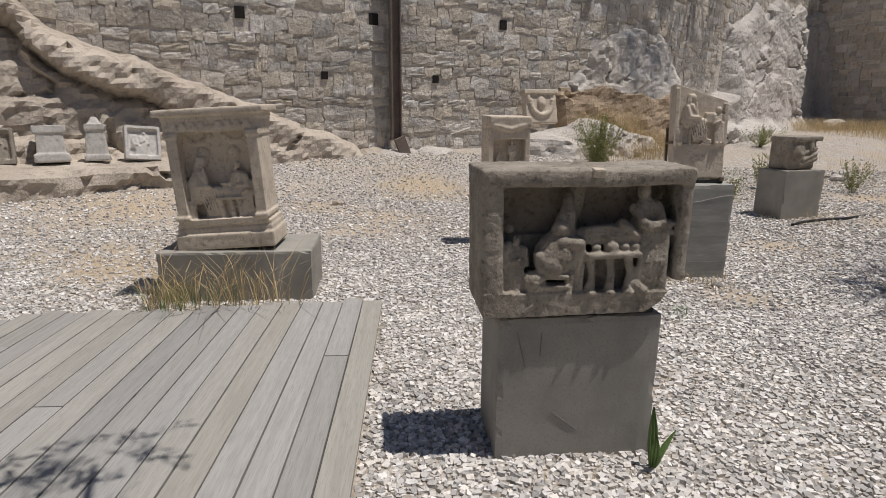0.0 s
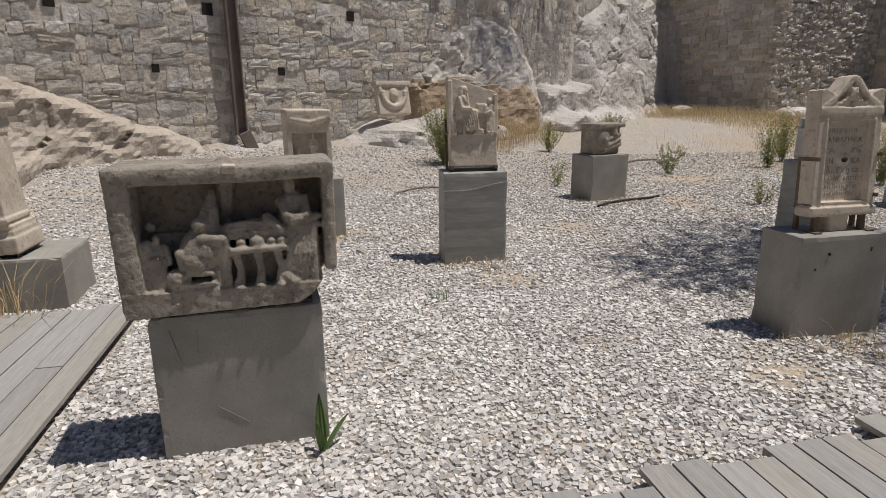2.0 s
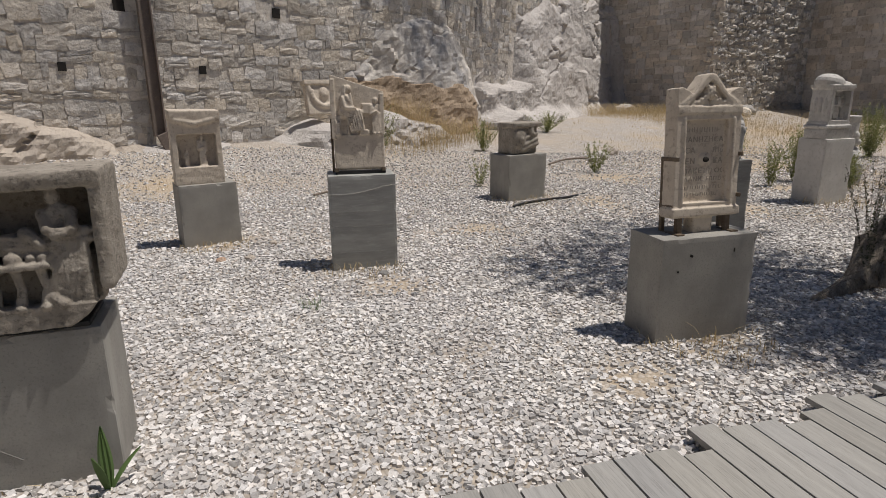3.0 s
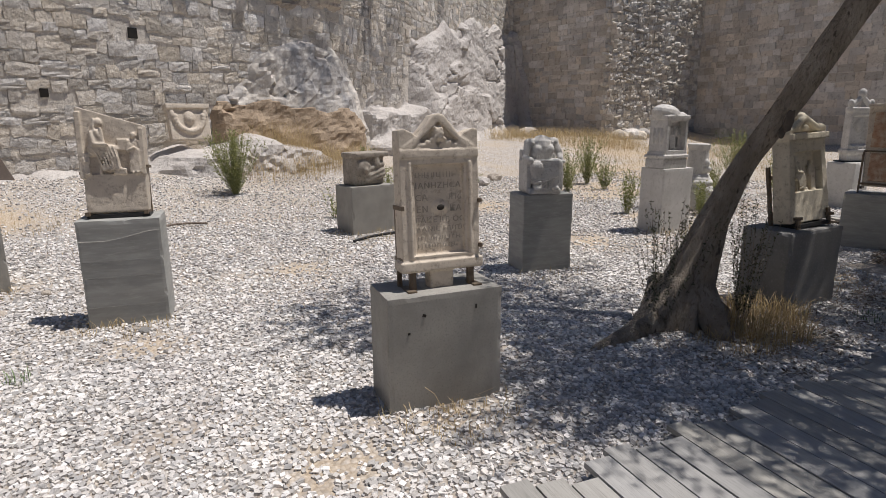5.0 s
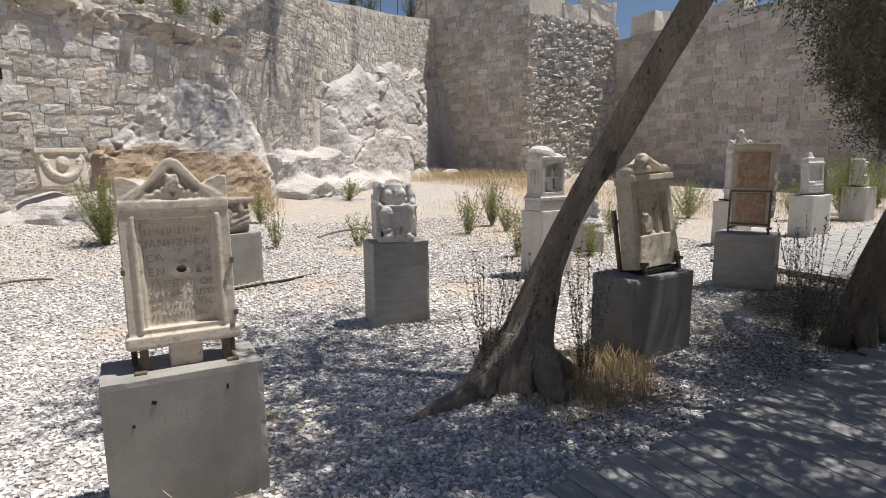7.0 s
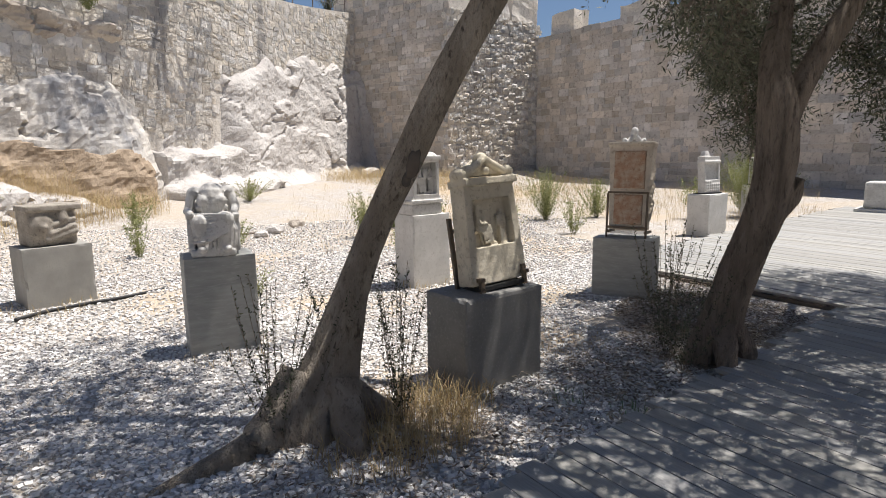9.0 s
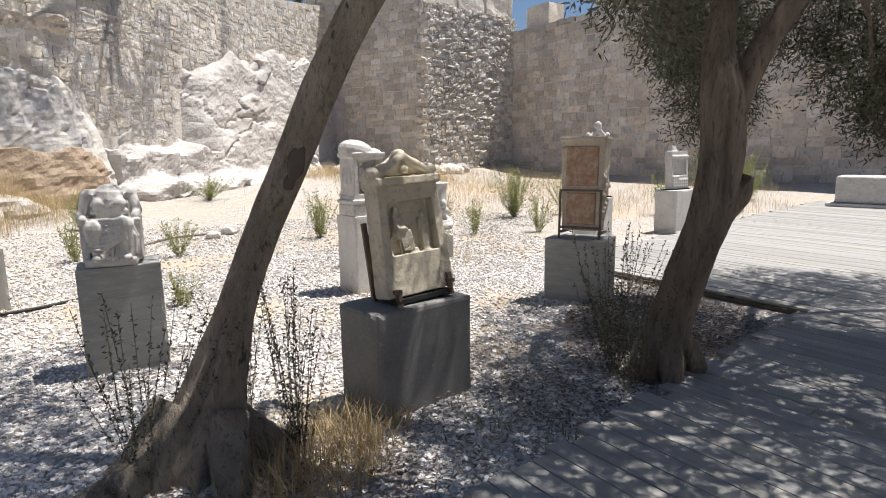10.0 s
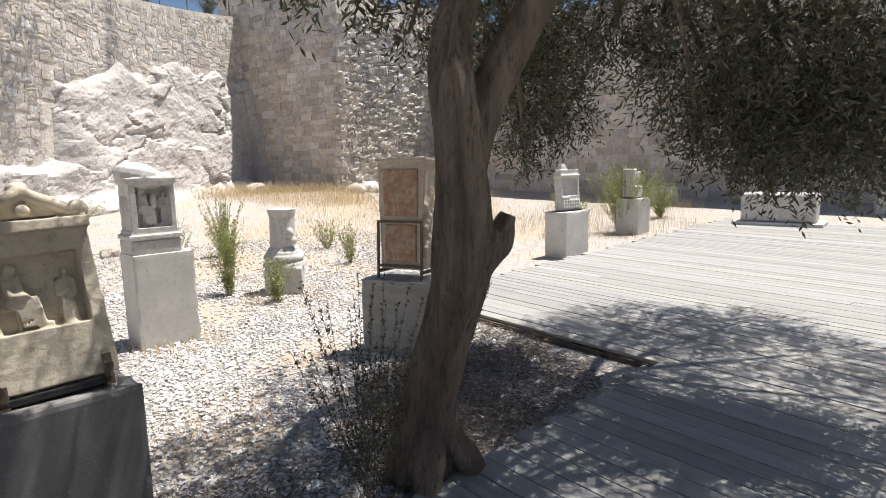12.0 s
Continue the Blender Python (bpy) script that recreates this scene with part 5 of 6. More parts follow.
# red-stained relief seen from behind in a stand
bm = bmesh.new()
vs = box(bm, 0, 0.11, 0.5, 0.42, 0.2, 0.9)
for v in vs:
    v.co.x *= 1.08 if v.co.z > 0.4 else 0.9
box(bm, 0, 0.1, 0.96, 0.48, 0.24, 0.04, bevel=0.01)
for k in range(12):
    ball(bm, 0.22, 0.04 + 0.04 * (k % 4), 0.2 + 0.045 * k, 0.02, 0.02, 0.05, (0, 0, 20 * k))
root = stone("red_stained_stele", bm, "pale_sculpture", J(0.02, 0.1, 0.03, 0, -3), "pale stone stele with an orange-red stained back in a stand", "stele", 0.011, 0.008, 0.05, 1,
             [("stand_leg", [(-0.212, 0.0, 0.2, 0.02, 0.02, 0.48), (-0.2, 0.14, 0.03, 0.03, 0.26, 0.025)]), ("stand_leg", [(0.198, 0.0, 0.2, 0.02, 0.02, 0.48), (0.19, 0.14, 0.03, 0.03, 0.26, 0.025)]),
              ("stand_rail", [(0, -0.01, 0.45, 0.43, 0.015, 0.02), (0, -0.01, 0.08, 0.43, 0.015, 0.025)])])
for z, h in ((0.69, 0.4), (0.27, 0.32)):
    bm = bmesh.new()
    box(bm, 0, 0, 0, 0.33 if z > 0.5 else 0.3, 0.02, h, bevel=0.006)
    o = part("stained_face", bm, M["red_stone"], root, "orange-red stained stone face", at=pose(0.0, 0.008, z))
    carve(o, 0.012, 0.012, 0.05, 0)

# white gabled stele and a seated fragment by the deck
bm = bmesh.new()
recess(bm, 0.36, 0.62, 0.16, 0.04, 0.04, 0.2, 0.06, 0.05)
box(bm, 0, 0.07, 0.12, 0.4, 0.2, 0.05)
box(bm, 0, 0.07, 0.64, 0.38, 0.18, 0.05)
for s in (-1, 1):
    limb(bm, (s * 0.16, 0.07, 0.68), (0, 0.07, 0.8), 0.035)
    ball(bm, s * 0.17, 0.07, 0.72, 0.035, 0.06, 0.05)
ball(bm, 0, 0.07, 0.84, 0.06, 0.06, 0.06)
ball(bm, 0.0, 0.04, 0.45, 0.06, 0.03, 0.08)
for k in range(10):
    ball(bm, -0.12 + 0.06 * (k % 5), 0.0, 0.1 + 0.07 * (k // 5), 0.03, 0.02, 0.03)
for v in bm.verts:
    v.co.z *= 1.28
stone("white_stele", bm, "marble_sculpture", N(0.0, 0.12, 0.02, -25, 0), "tall white marble gabled stele on a dark mount", "stele", 0.011, 0.008, 0.05, 1, pad=(0, 0.1, -0.008, 0.44, 0.26, 0.02))
bm = bmesh.new()
recess(bm, 0.44, 0.66, 0.15, 0.045, 0.045, 0.24, 0.1, 0.04)
box(bm, 0, 0.07, 0.56, 0.46, 0.19, 0.04)
for k in range(24):
    ball(bm, -0.18 + 0.06 * (k % 7), -0.002, 0.05 + 0.05 * (k // 7), 0.03, 0.02, 0.024)
box(bm, -0.1, 0.08, 0.7, 0.16, 0.13, 0.12, taper=0.6)
stone("panelled_stele", bm, "marble_sculpture", L(-0.02, 0.12, 0.02, -8, -4), "white marble panelled stele with a broken top", "stele", 0.011, 0.01, 0.05, 1, pad=(0, 0.1, -0.008, 0.5, 0.26, 0.02))
bm = bmesh.new()
box(bm, -0.12, 0.14, 0.3, 0.16, 0.26, 0.6, bevel=0.03)
box(bm, 0.03, 0.12, 0.12, 0.36, 0.28, 0.24, bevel=0.02)
seated(bm, 0.0, 0.18, 0.42, 0.08, 1)
ball(bm, 0.08, 0.06, 0.4, 0.08, 0.07, 0.1)
ball(bm, 0.1, 0.04, 0.5, 0.045)
stone("seated_fragment", bm, "marble_sculpture", Mp(-0.02, 0.14, 0.02, 4), "white marble fragment of a seated figure on a pedestal", "relief", 0.012, 0.01, 0.05, 1, pad=(0, 0.14, -0.008, 0.44, 0.3, 0.02))

# plinth and chest by the east wall
bm = bmesh.new()
box(bm, 0, 0.4, 0.05, 1.75, 0.95, 0.14, bevel=0.02)
sarc = thing("sarcophagus", pose(21.1, 5.05, 0.03, 0, 0, -78), "long plain pale marble sarcophagus chest on a low slab", "sarcophagus")
part("base_slab", bm, M["white_marble"], sarc, "low grey slab")
bm = bmesh.new()
box(bm, 0, 0.4, 0.43, 1.45, 0.68, 0.62, bevel=0.04)
o = part("chest", bm, M["marble_sculpture"], sarc)
carve(o, 0.03, 0.02, 0.15, 2)

# garland relief leaning on the boulders
bm = bmesh.new()
box(bm, 0, 0.08, 0.37, 0.84, 0.16, 0.74, bevel=0.02)
box(bm, 0, 0.06, 0.7, 0.9, 0.22, 0.1)
for k in range(15):
    a = math.pi + math.pi * k / 14
    ball(bm, 0.3 * math.cos(a), -0.01, 0.5 + 0.32 * math.sin(a), 0.06, 0.05, 0.06)
ball(bm, 0, -0.01, 0.46, 0.11, 0.06, 0.14)
ball(bm, 0, -0.05, 0.44, 0.025, 0.03, 0.05)
for s in (-1, 1):
    ball(bm, s * 0.34, -0.01, 0.55, 0.05, 0.04, 0.1)
stone("garland_relief", bm, "pale_sculpture", pose(3.1, 13.2, 1.02, -12, 0, 22), "pale marble garland relief leaning on boulders", "relief", 0.015, 0.01, 0.06, 1)

# four small stones on the rock shelf
for k, (u, w, h, d, rx, rz, nm, lab) in enumerate([(-6.15, 0.36, 0.5, 0.12, -10, 0, "small_stele", "small grey stele with a standing figure on a rock shelf"), (-5.6, 0.44, 0.52, 0.25, -6, 4, "altar_fragment", "small pale altar fragment on a rock shelf"),
                                                  (-5.1, 0.3, 0.66, 0.2, -5, -4, "small_gabled_stele", "narrow pale gabled stele on a rock shelf"), (-4.55, 0.5, 0.52, 0.14, -18, 6, "relief_slab", "white relief slab leaning on bedrock")]):
    n = wall_normal(u)
    m = pose(u + n.x * 1.5, wall_y(u) + n.y * 1.5, 0.6, rx, 5 if k == 3 else 0, 25.6 + rz)
    bm = bmesh.new()
    if k == 2:
        box(bm, 0, d / 2, h * 0.35, w, d, h * 0.7, taper=0.8)
        box(bm, 0, d / 2, h * 0.75, w * 0.9, d, 0.08)
        box(bm, 0, d / 2, h * 0.87, w * 0.7, d, h * 0.2, taper=0.3)
        box(bm, 0, d / 2, 0.04, w * 1.1, d * 1.1, 0.08)
    elif k == 1:
        box(bm, 0, d / 2, h / 2, w * 0.85, d, h, taper=0.85)
        box(bm, 0, d / 2, h - 0.05, w * 0.95, d, 0.1)
        box(bm, 0, d / 2, 0.06, w, d * 1.1, 0.12)
    else:
        recess(bm, w, h, d, 0.05, 0.05, 0.06, 0.05, 0.05)
        standing(bm, 0.02, 0.06, h * 0.72, 0.05)
        if k == 3:
            seated(bm, -0.12, 0.06, h * 0.6, 0.05)
    stone(nm, bm, "grey_sculpture" if k == 0 else "marble_sculpture", m, lab, "relief" if k in (0, 3) else "stele", 0.014, 0.01, 0.06, 1)

# ---- drain chute on the wall ----
ch = thing("drain_chute", pose(-0.2, wall_y(-0.2) - 0.16, 0, 0, 0, 25.6), "brown painted vertical channel running down the wall", "drain chute")
bm = bmesh.new()
box(bm, 0, 0, 4.4, 0.2, 0.03, 7.4)
for s in (-1, 1):
    box(bm, s * 0.1, -0.05, 4.4, 0.025, 0.12, 7.4)
part("channel", bm, M["brown_paint"], ch)
bm = bmesh.new()
box(bm, 0, 0, 0, 0.24, 0.07, 0.72, bevel=0.01)
part("foot_plate", bm, M["brown_paint"], ch, "bent foot plate of the channel", at=pose(0.16, -0.14, 0.42, 0, -22, 0))

# ---- small things on the ground ----


def wire(name, pts, r, mat, label, category):
    bm = bmesh.new()
    p, rr = spline(pts, [r] * len(pts), 24)
    tube(bm, p, rr, 8)
    ob = new(name, finish(name, bm, M[mat], True))
    return tagged(ob, label, category)


wire("hose", [(4.85, 6.62, 0.015), (5.1, 6.75, 0.03), (5.45, 6.88, 0.03), (5.8, 6.98, 0.025), (6.3, 7.25, 0.012)], 0.018, "rubber", "black rubber hose lying on gravel", "hose")
wire("fallen_branch", [(2.4, 8.3, 0.03), (2.8, 8.5, 0.06), (3.2, 8.6, 0.03)], 0.015, "bark", "dry fallen branch on gravel", "branch")
wire("fallen_branch", [(7.2, 10.4, 0.05), (7.8, 10.8, 0.09), (8.6, 11.1, 0.06)], 0.02, "bark", "dry fallen branch on gravel", "branch")
for i, (x, y, r, mt) in enumerate([(1.35, 5.05, 0.05, "red_stone"), (1.6, 5.05, 0.05, "rock"), (1.8, 5.6, 0.04, "rock"), (2.68, 4.22, 0.045, "dark_stone"), (3.4, 6.4, 0.03, "rock"), (-0.9, 8.1, 0.08, "rock"), (-0.2, 8.3, 0.07, "pale_rock"),
                                   (9.6, 12.0, 0.18, "rock"), (17.0, 23.0, 0.45, "pale_rock"), (8.9, 11.3, 0.2, "pale_rock"), (8.5, 10.9, 0.14, "pale_rock"), (7.6, 3.9, 0.03, "rock"), (20.4, 21.0, 0.4, "masonry"), (21.2, 21.2, 0.45, "masonry"), (22.0, 21.4, 0.4, "masonry"), (21.5, 21.0, 0.35, "masonry")]):
    bm = bmesh.new()
    bmesh.ops.create_icosphere(bm, subdivisions=2, radius=r)
    for v in bm.verts:
        v.co *= 1 + 0.35 * noise.noise(v.co / r * 1.3 + Vector((i * 3.1, 0, 0)))
        v.co.z *= 0.65
    ob = new("loose_stone", finish("loose_stone", bm, M[mt]))
    ob.matrix_basis = pose(x, y, ground_z(x, y) + r * 0.3, 0, 0, i * 40)
    tagged(ob, "loose stone lying on the ground" if mt != "red_stone" else "piece of broken red tile on gravel", "stone", "loose stones")

# ---- trees ----


def foliage(name, parent, clumps, per_m3, leaf, width, material, seed, droop=0.5, shoot=0.45, twig_mat=None):
    """Leafy shoots that fill rounded clumps (x, y, z, r): leaves as small blades along thin twigs."""
    rng = np.random.default_rng(seed)
    V, F = [], []
    tv, tf = [], []
    for cx, cy, cz, r in clumps:
        n = max(6, int(per_m3 * r ** 2.0 * (1.8 if cz < 2.7 else 1.0)))
        for _ in range(n):
            d = rng.normal(size=3)
            d /= np.linalg.norm(d)
            p = np.array([cx, cy, cz]) + d * r * rng.uniform(0.15, 1.0) ** 0.5 * np.array([1, 1, 0.85])
            g = d * 0.7 + rng.normal(size=3) * 0.5 + np.array([0, 0, -droop])
            g /= np.linalg.norm(g)
            L = min(shoot, 0.06 + 0.6 * r) * rng.uniform(0.5, 1.1)
            k = int(L / 0.022)
            s = np.linspace(0.1, 1, k)
            sag = np.array([0, 0, -1.0]) * (droop * 0.25 * L)
            base = p + np.outer(s * L, g) + np.outer(s * s, sag)
            side = np.cross(g, rng.normal(size=3))
            side /= np.linalg.norm(side) + 1e-9
            other = np.cross(g, side)
            ang = np.where(np.arange(k) % 2 == 0, 0, math.pi) + rng.normal(size=k) * 0.9
            out = np.outer(np.cos(ang), side) + np.outer(np.sin(ang), other)
            dirs = out * 0.8 + g * 0.65 + rng.normal(size=(k, 3)) * 0.15
            dirs /= np.linalg.norm(dirs, axis=1)[:, None]
            wd = np.cross(dirs, rng.normal(size=(k, 3)))
            wd /= np.linalg.norm(wd, axis=1)[:, None] + 1e-9
            ll = leaf * rng.uniform(0.6, 1.15, size=k)[:, None]
            a, c = base, base + dirs * ll
            m = base + dirs * ll * 0.5
            V.append(np.stack([a, m + wd * width / 2, c, m - wd * width / 2], 1).reshape(-1, 3))
            q = np.stack([base[0] - g * 0.1, base[-1]])
            e = side * 0.0025
            f2 = other * 0.0025
            tv.append(np.array([q[0] + e, q[0] - e, q[0] + f2, q[1]]))
    V = np.concatenate(V)
    F = np.arange(len(V)).reshape(-1, 4)
    ob = new(name, quads_mesh(name, V, F, material))
    ob.parent = parent
    T = np.concatenate(tv)
    idx = np.arange(len(T)).reshape(-1, 4)
    TF = np.concatenate([idx[:, [0, 1, 3]], idx[:, [1, 2, 3]], idx[:, [2, 0, 3]]])
    tw = new("twig", quads_mesh("twig", T, TF, twig_mat or M["bark"]))
    tw.parent = parent
    tagged(tw, kind="stuff")
    return ob


def olive(label, stems, clumps, per, seed, branches_from, bark="bark"):
    tree = thing("olive_tree", pose(0, 0, 0), label, "tree", "olive trees")
    for k, (nm, pts, radii, lob) in enumerate(stems):
        bm = bmesh.new()
        p, r = spline(pts, radii, 60 if nm == "trunk" else 18)
        tube(bm, p, r, 56 if nm == "trunk" else 16, lob, seed + k * 3.1, 0.07 if nm == "trunk" else 0.12, 0.42 if nm == "trunk" else 0.2)
        part(nm, bm, M[bark], tree, smooth=True)
    for k, (cx, cy, cz, r) in enumerate(clumps):
        a = Vector(min(branches_from, key=lambda q: (Vector(q) - Vector((cx, cy, cz))).length))
        c = Vector((cx, cy, cz))
        mid = (a + c) / 2 + Vector((0, 0, 0.18 * (c - a).length)) + 0.1 * noise.random_unit_vector()
        bm = bmesh.new()
        p, rr = spline([a, mid, c, c + (c - a) * 0.15], [0.05 * r + 0.012, 0.035 * r + 0.01, 0.012, 0.004], 10)
        tube(bm, p, rr, 7, 0.15, seed + k, 0.2)
        part("branch", bm, M["bark"], tree, smooth=True)
    foliage("crown", tree, clumps, per, 0.062 if per > 1000 else 0.085, 0.014 if per > 1000 else 0.022, M["olive_leaf"], seed)
    return tree


T1_STEMS = [
    ("trunk", [(6.42, 2.87, -0.12), (6.43, 2.86, 0.12), (6.49, 2.84, 0.4), (6.6, 2.78, 0.8), (6.74, 2.69, 1.2), (6.85, 2.54, 1.52), (7, 2.37, 1.95), (7.24, 2.27, 2.4), (7.53, 2.25, 2.85), (7.75, 2.4, 3.4)],
     [0.31, 0.23, 0.148, 0.096, 0.078, 0.074, 0.076, 0.079, 0.082, 0.066], 0.26),
    ("root", [(6.35, 2.88, 0.3), (6.12, 2.8, 0.1), (5.8, 2.72, 0.03), (5.45, 2.66, -0.03)], [0.16, 0.1, 0.06, 0.025], 0.3),
    ("root", [(6.5, 2.75, 0.25), (6.48, 2.55, 0.08), (6.45, 2.4, -0.04)], [0.13, 0.09, 0.04], 0.3),
    ("root", [(6.5, 2.85, 0.25), (6.72, 2.78, 0.07), (6.9, 2.75, -0.04)], [0.12, 0.09, 0.04], 0.3),
    ("limb", [(7.5, 2.27, 2.82), (7.2, 2.9, 3.4), (6.6, 3.5, 4)], [0.085, 0.06, 0.03], 0.15),
    ("limb", [(7.67, 2.35, 3.2), (7.9, 2.6, 3.8), (8.3, 3.1, 4.3)], [0.08, 0.06, 0.03], 0.15),
    ("limb", [(7.63, 2.32, 3.1), (7.2, 2.1, 3.6), (6.5, 1.95, 3.9)], [0.07, 0.05, 0.03], 0.15),
]
T1_CLUMPS = [(6.6, 2.3, 4.0, 0.7), (7.2, 1.6, 3.85, 0.6), (6.2, 2.0, 4.1, 0.6), (6.9, 3.2, 4.25, 0.65), (6.2, 3.6, 4.2, 1.0), (7.4, 2.4, 4.3, 1.05), (7.0, 1.9, 4.0, 0.85), (7.2, 4.3, 4.6, 0.9), (5.6, 3.4, 4.2, 0.6), (8.7, 1.5, 4.1, 0.6), (9.2, 1.8, 3.9, 0.6), (9.1, 1.2, 4.0, 0.55), (9.7, 1.6, 4.1, 0.5), (6.55, 2.65, 2.95, 0.26), (7.85, 2.25, 2.85, 0.28), (8.5, 0.8, 4.0, 0.85), (7.5, 1.0, 4.2, 0.75), (9.3, -0.3, 4.0, 0.7), (10.4, -0.2, 3.9, 0.7), (9.8, 0.6, 3.9, 0.7), (8.9, 0.1, 3.7, 0.8), (8.0, 0.3, 3.9, 0.8), (9.9, 1.2, 3.6, 0.7), (7.2, 0.5, 4.2, 0.7), (10.5, 0.6, 3.8, 0.7), (8.3, 0.9, 3.5, 0.6), (6.7, 1.6, 4.2, 0.7), (7.5, 1.4, 4.0, 0.7)]
leaning = olive("leaning olive tree with a smooth grey-brown trunk in gravel", T1_STEMS, T1_CLUMPS, 350, 11, [(6.6, 3.5, 4.0), (8.3, 3.1, 4.3), (6.5, 1.95, 3.9), (7.7, 2.6, 3.4)], "smooth_bark")
bm = bmesh.new()
ball(bm, 6.836, 2.455, 1.51, 0.045, 0.025, 0.09, (0, 22, 15))
ball(bm, 6.815, 2.475, 1.44, 0.03, 0.022, 0.06, (0, 28, 15))
for v in bm.verts:
    v.co += 0.012 * noise.noise_vector(v.co * 30)
part("knot", bm, M["dark_wood"], leaning, "dark healed branch scar", smooth=True)
T2_STEMS = [
    ("trunk", [(9.2, 2.18, -0.12), (9.2, 2.15, 0.12), (9.21, 2.09, 0.5), (9.22, 1.96, 0.9), (9.2, 1.86, 1.2), (9.17, 1.82, 1.5), (9.12, 1.8, 1.85), (9.17, 1.86, 2.1), (9.32, 1.92, 2.4), (9.5, 2.0, 2.8)],
     [0.19, 0.15, 0.127, 0.122, 0.125, 0.118, 0.108, 0.085, 0.07, 0.06], 0.34),
    ("limb", [(9.18, 1.82, 1.5), (9.27, 1.8, 1.78), (9.43, 1.75, 2.1), (9.62, 1.66, 2.42), (9.9, 1.6, 2.85)], [0.09, 0.085, 0.08, 0.07, 0.05], 0.2),
    ("stub", [(9.2, 1.9, 0.95), (9.3, 1.83, 1.15), (9.36, 1.78, 1.28), (9.39, 1.755, 1.37)], [0.085, 0.07, 0.058, 0.04], 0.6),
    ("limb", [(9.5, 2.0, 2.75), (9.7, 2.6, 3.1), (10.2, 3.0, 3.4)], [0.055, 0.05, 0.03], 0.15),
    ("limb", [(9.88, 1.6, 2.8), (10.7, 1.8, 3.2), (11.9, 2.2, 3.1)], [0.05, 0.04, 0.025], 0.15),
    ("root", [(9.22, 2.05, 0.3), (9.36, 2.0, 0.08), (9.46, 1.98, -0.04)], [0.1, 0.08, 0.03], 0.3),
    ("root", [(9.18, 2.08, 0.3), (9.08, 1.98, 0.08), (9.02, 1.92, -0.04)], [0.1, 0.07, 0.03], 0.3),
]
T2_CLUMPS = [(12.5, 2.3, 3.8, 0.95), (13.5, 2.6, 4.0, 0.75), (14.1, 2.0, 3.9, 0.6), (13.6, 1.3, 3.9, 0.7), (13.0, 0.6, 3.8, 0.55), (12.2, 2.9, 3.8, 0.6), (11.3, -0.1, 3.5, 0.5), (10.7, 1.0, 3.3, 0.9), (9.3, 2.5, 3.5, 0.85), (11.0, 3.0, 3.7, 1.0), (8.45, 1.95, 2.42, 0.2), (8.85, 2.15, 2.45, 0.24), (10.35, 0.45, 3.15, 0.6),
             (11.6, 0.6, 3.3, 0.8), (10.2, 2.0, 3.9, 0.9), (11.6, 1.6, 3.5, 0.8),
             (10.65, 2.85, 1.85, 0.25), (10.85, 2.9, 2.15, 0.36), (10.7, 2.95, 2.6, 0.42), (11.3, 3.2, 2.45, 0.4), (10.5, 3.0, 2.45, 0.3), (10.6, 2.75, 1.62, 0.13), (11.1, 2.8, 1.95, 0.25), (11.04, 1.71, 2.19, 0.40), (11.12, 1.57, 1.81, 0.30), (11.34, 1.37, 1.76, 0.36), (11.36, 1.08, 1.69, 0.36),
             (11.19, 1.32, 2.16, 0.45), (11.26, 0.98, 2.10, 0.45), (11.35, 1.45, 1.53, 0.14), (10.97, 1.68, 1.73, 0.12), (10.84, 2.20, 2.51, 0.30), (11.05, 2.01, 2.44, 0.28), (9.35, 2.35, 2.31, 0.20), (9.68, 2.49, 2.45, 0.20), (11.44, 0.78, 1.86, 0.40)]
olive("gnarled olive tree with a hollowed forking trunk beside the deck", T2_STEMS, T2_CLUMPS, 1010, 23, [(10.2, 3.0, 3.4), (11.9, 2.2, 3.1), (9.9, 1.6, 2.85), (9.5, 2.0, 2.8)])
T0_STEMS = [("trunk", [(0.8, -3.9, -0.1), (0.8, -3.8, 0.6), (0.7, -3.5, 1.5), (0.6, -2.9, 2.6)], [0.2, 0.15, 0.13, 0.1], 0.2),
            ("limb", [(0.6, -2.95, 2.5), (0.5, -1.5, 3.2), (0.2, 0.4, 3.5), (0.1, 1.3, 3.45)], [0.09, 0.06, 0.035, 0.015], 0.15)]
olive("olive tree behind the boardwalk whose branch shades the boards", T0_STEMS, [(0.05, 1.55, 3.4, 0.3), (-0.3, 1.35, 3.5, 0.26), (0.6, -1.9, 3.8, 0.9)], 260, 31, [(0.1, 1.3, 3.45), (0.6, -2.9, 2.6)])

T3_STEMS = [("trunk", [(8.7, 18.35, 6.35), (8.8, 18.1, 7.0), (9.0, 17.4, 7.8), (9.2, 16.7, 8.6)], [0.2, 0.16, 0.14, 0.1], 0.2),
            ("limb", [(9.1, 17.0, 8.2), (8.4, 16.0, 8.7), (7.7, 15.0, 9.0)], [0.1, 0.07, 0.03], 0.15),
            ("limb", [(9.2, 16.8, 8.5), (10.0, 16.6, 9.2), (10.8, 17.0, 9.8)], [0.09, 0.06, 0.03], 0.15)]
olive("olive tree leaning out from the wall top and shading the rock", T3_STEMS, [(7.7, 14.9, 8.9, 0.75), (8.5, 15.4, 9.0, 0.7), (7.0, 14.5, 8.7, 0.6), (8.9, 16.2, 9.2, 0.6), (10.1, 16.9, 9.4, 0.6), (11.1, 17.6, 9.7, 0.55), (9.6, 15.9, 8.6, 0.5), (10.6, 17.3, 8.6, 0.4)], 230, 37, [(7.7, 15.0, 9.0), (10.8, 17.0, 9.8), (9.2, 16.7, 8.6)])

# ---- small plants ----


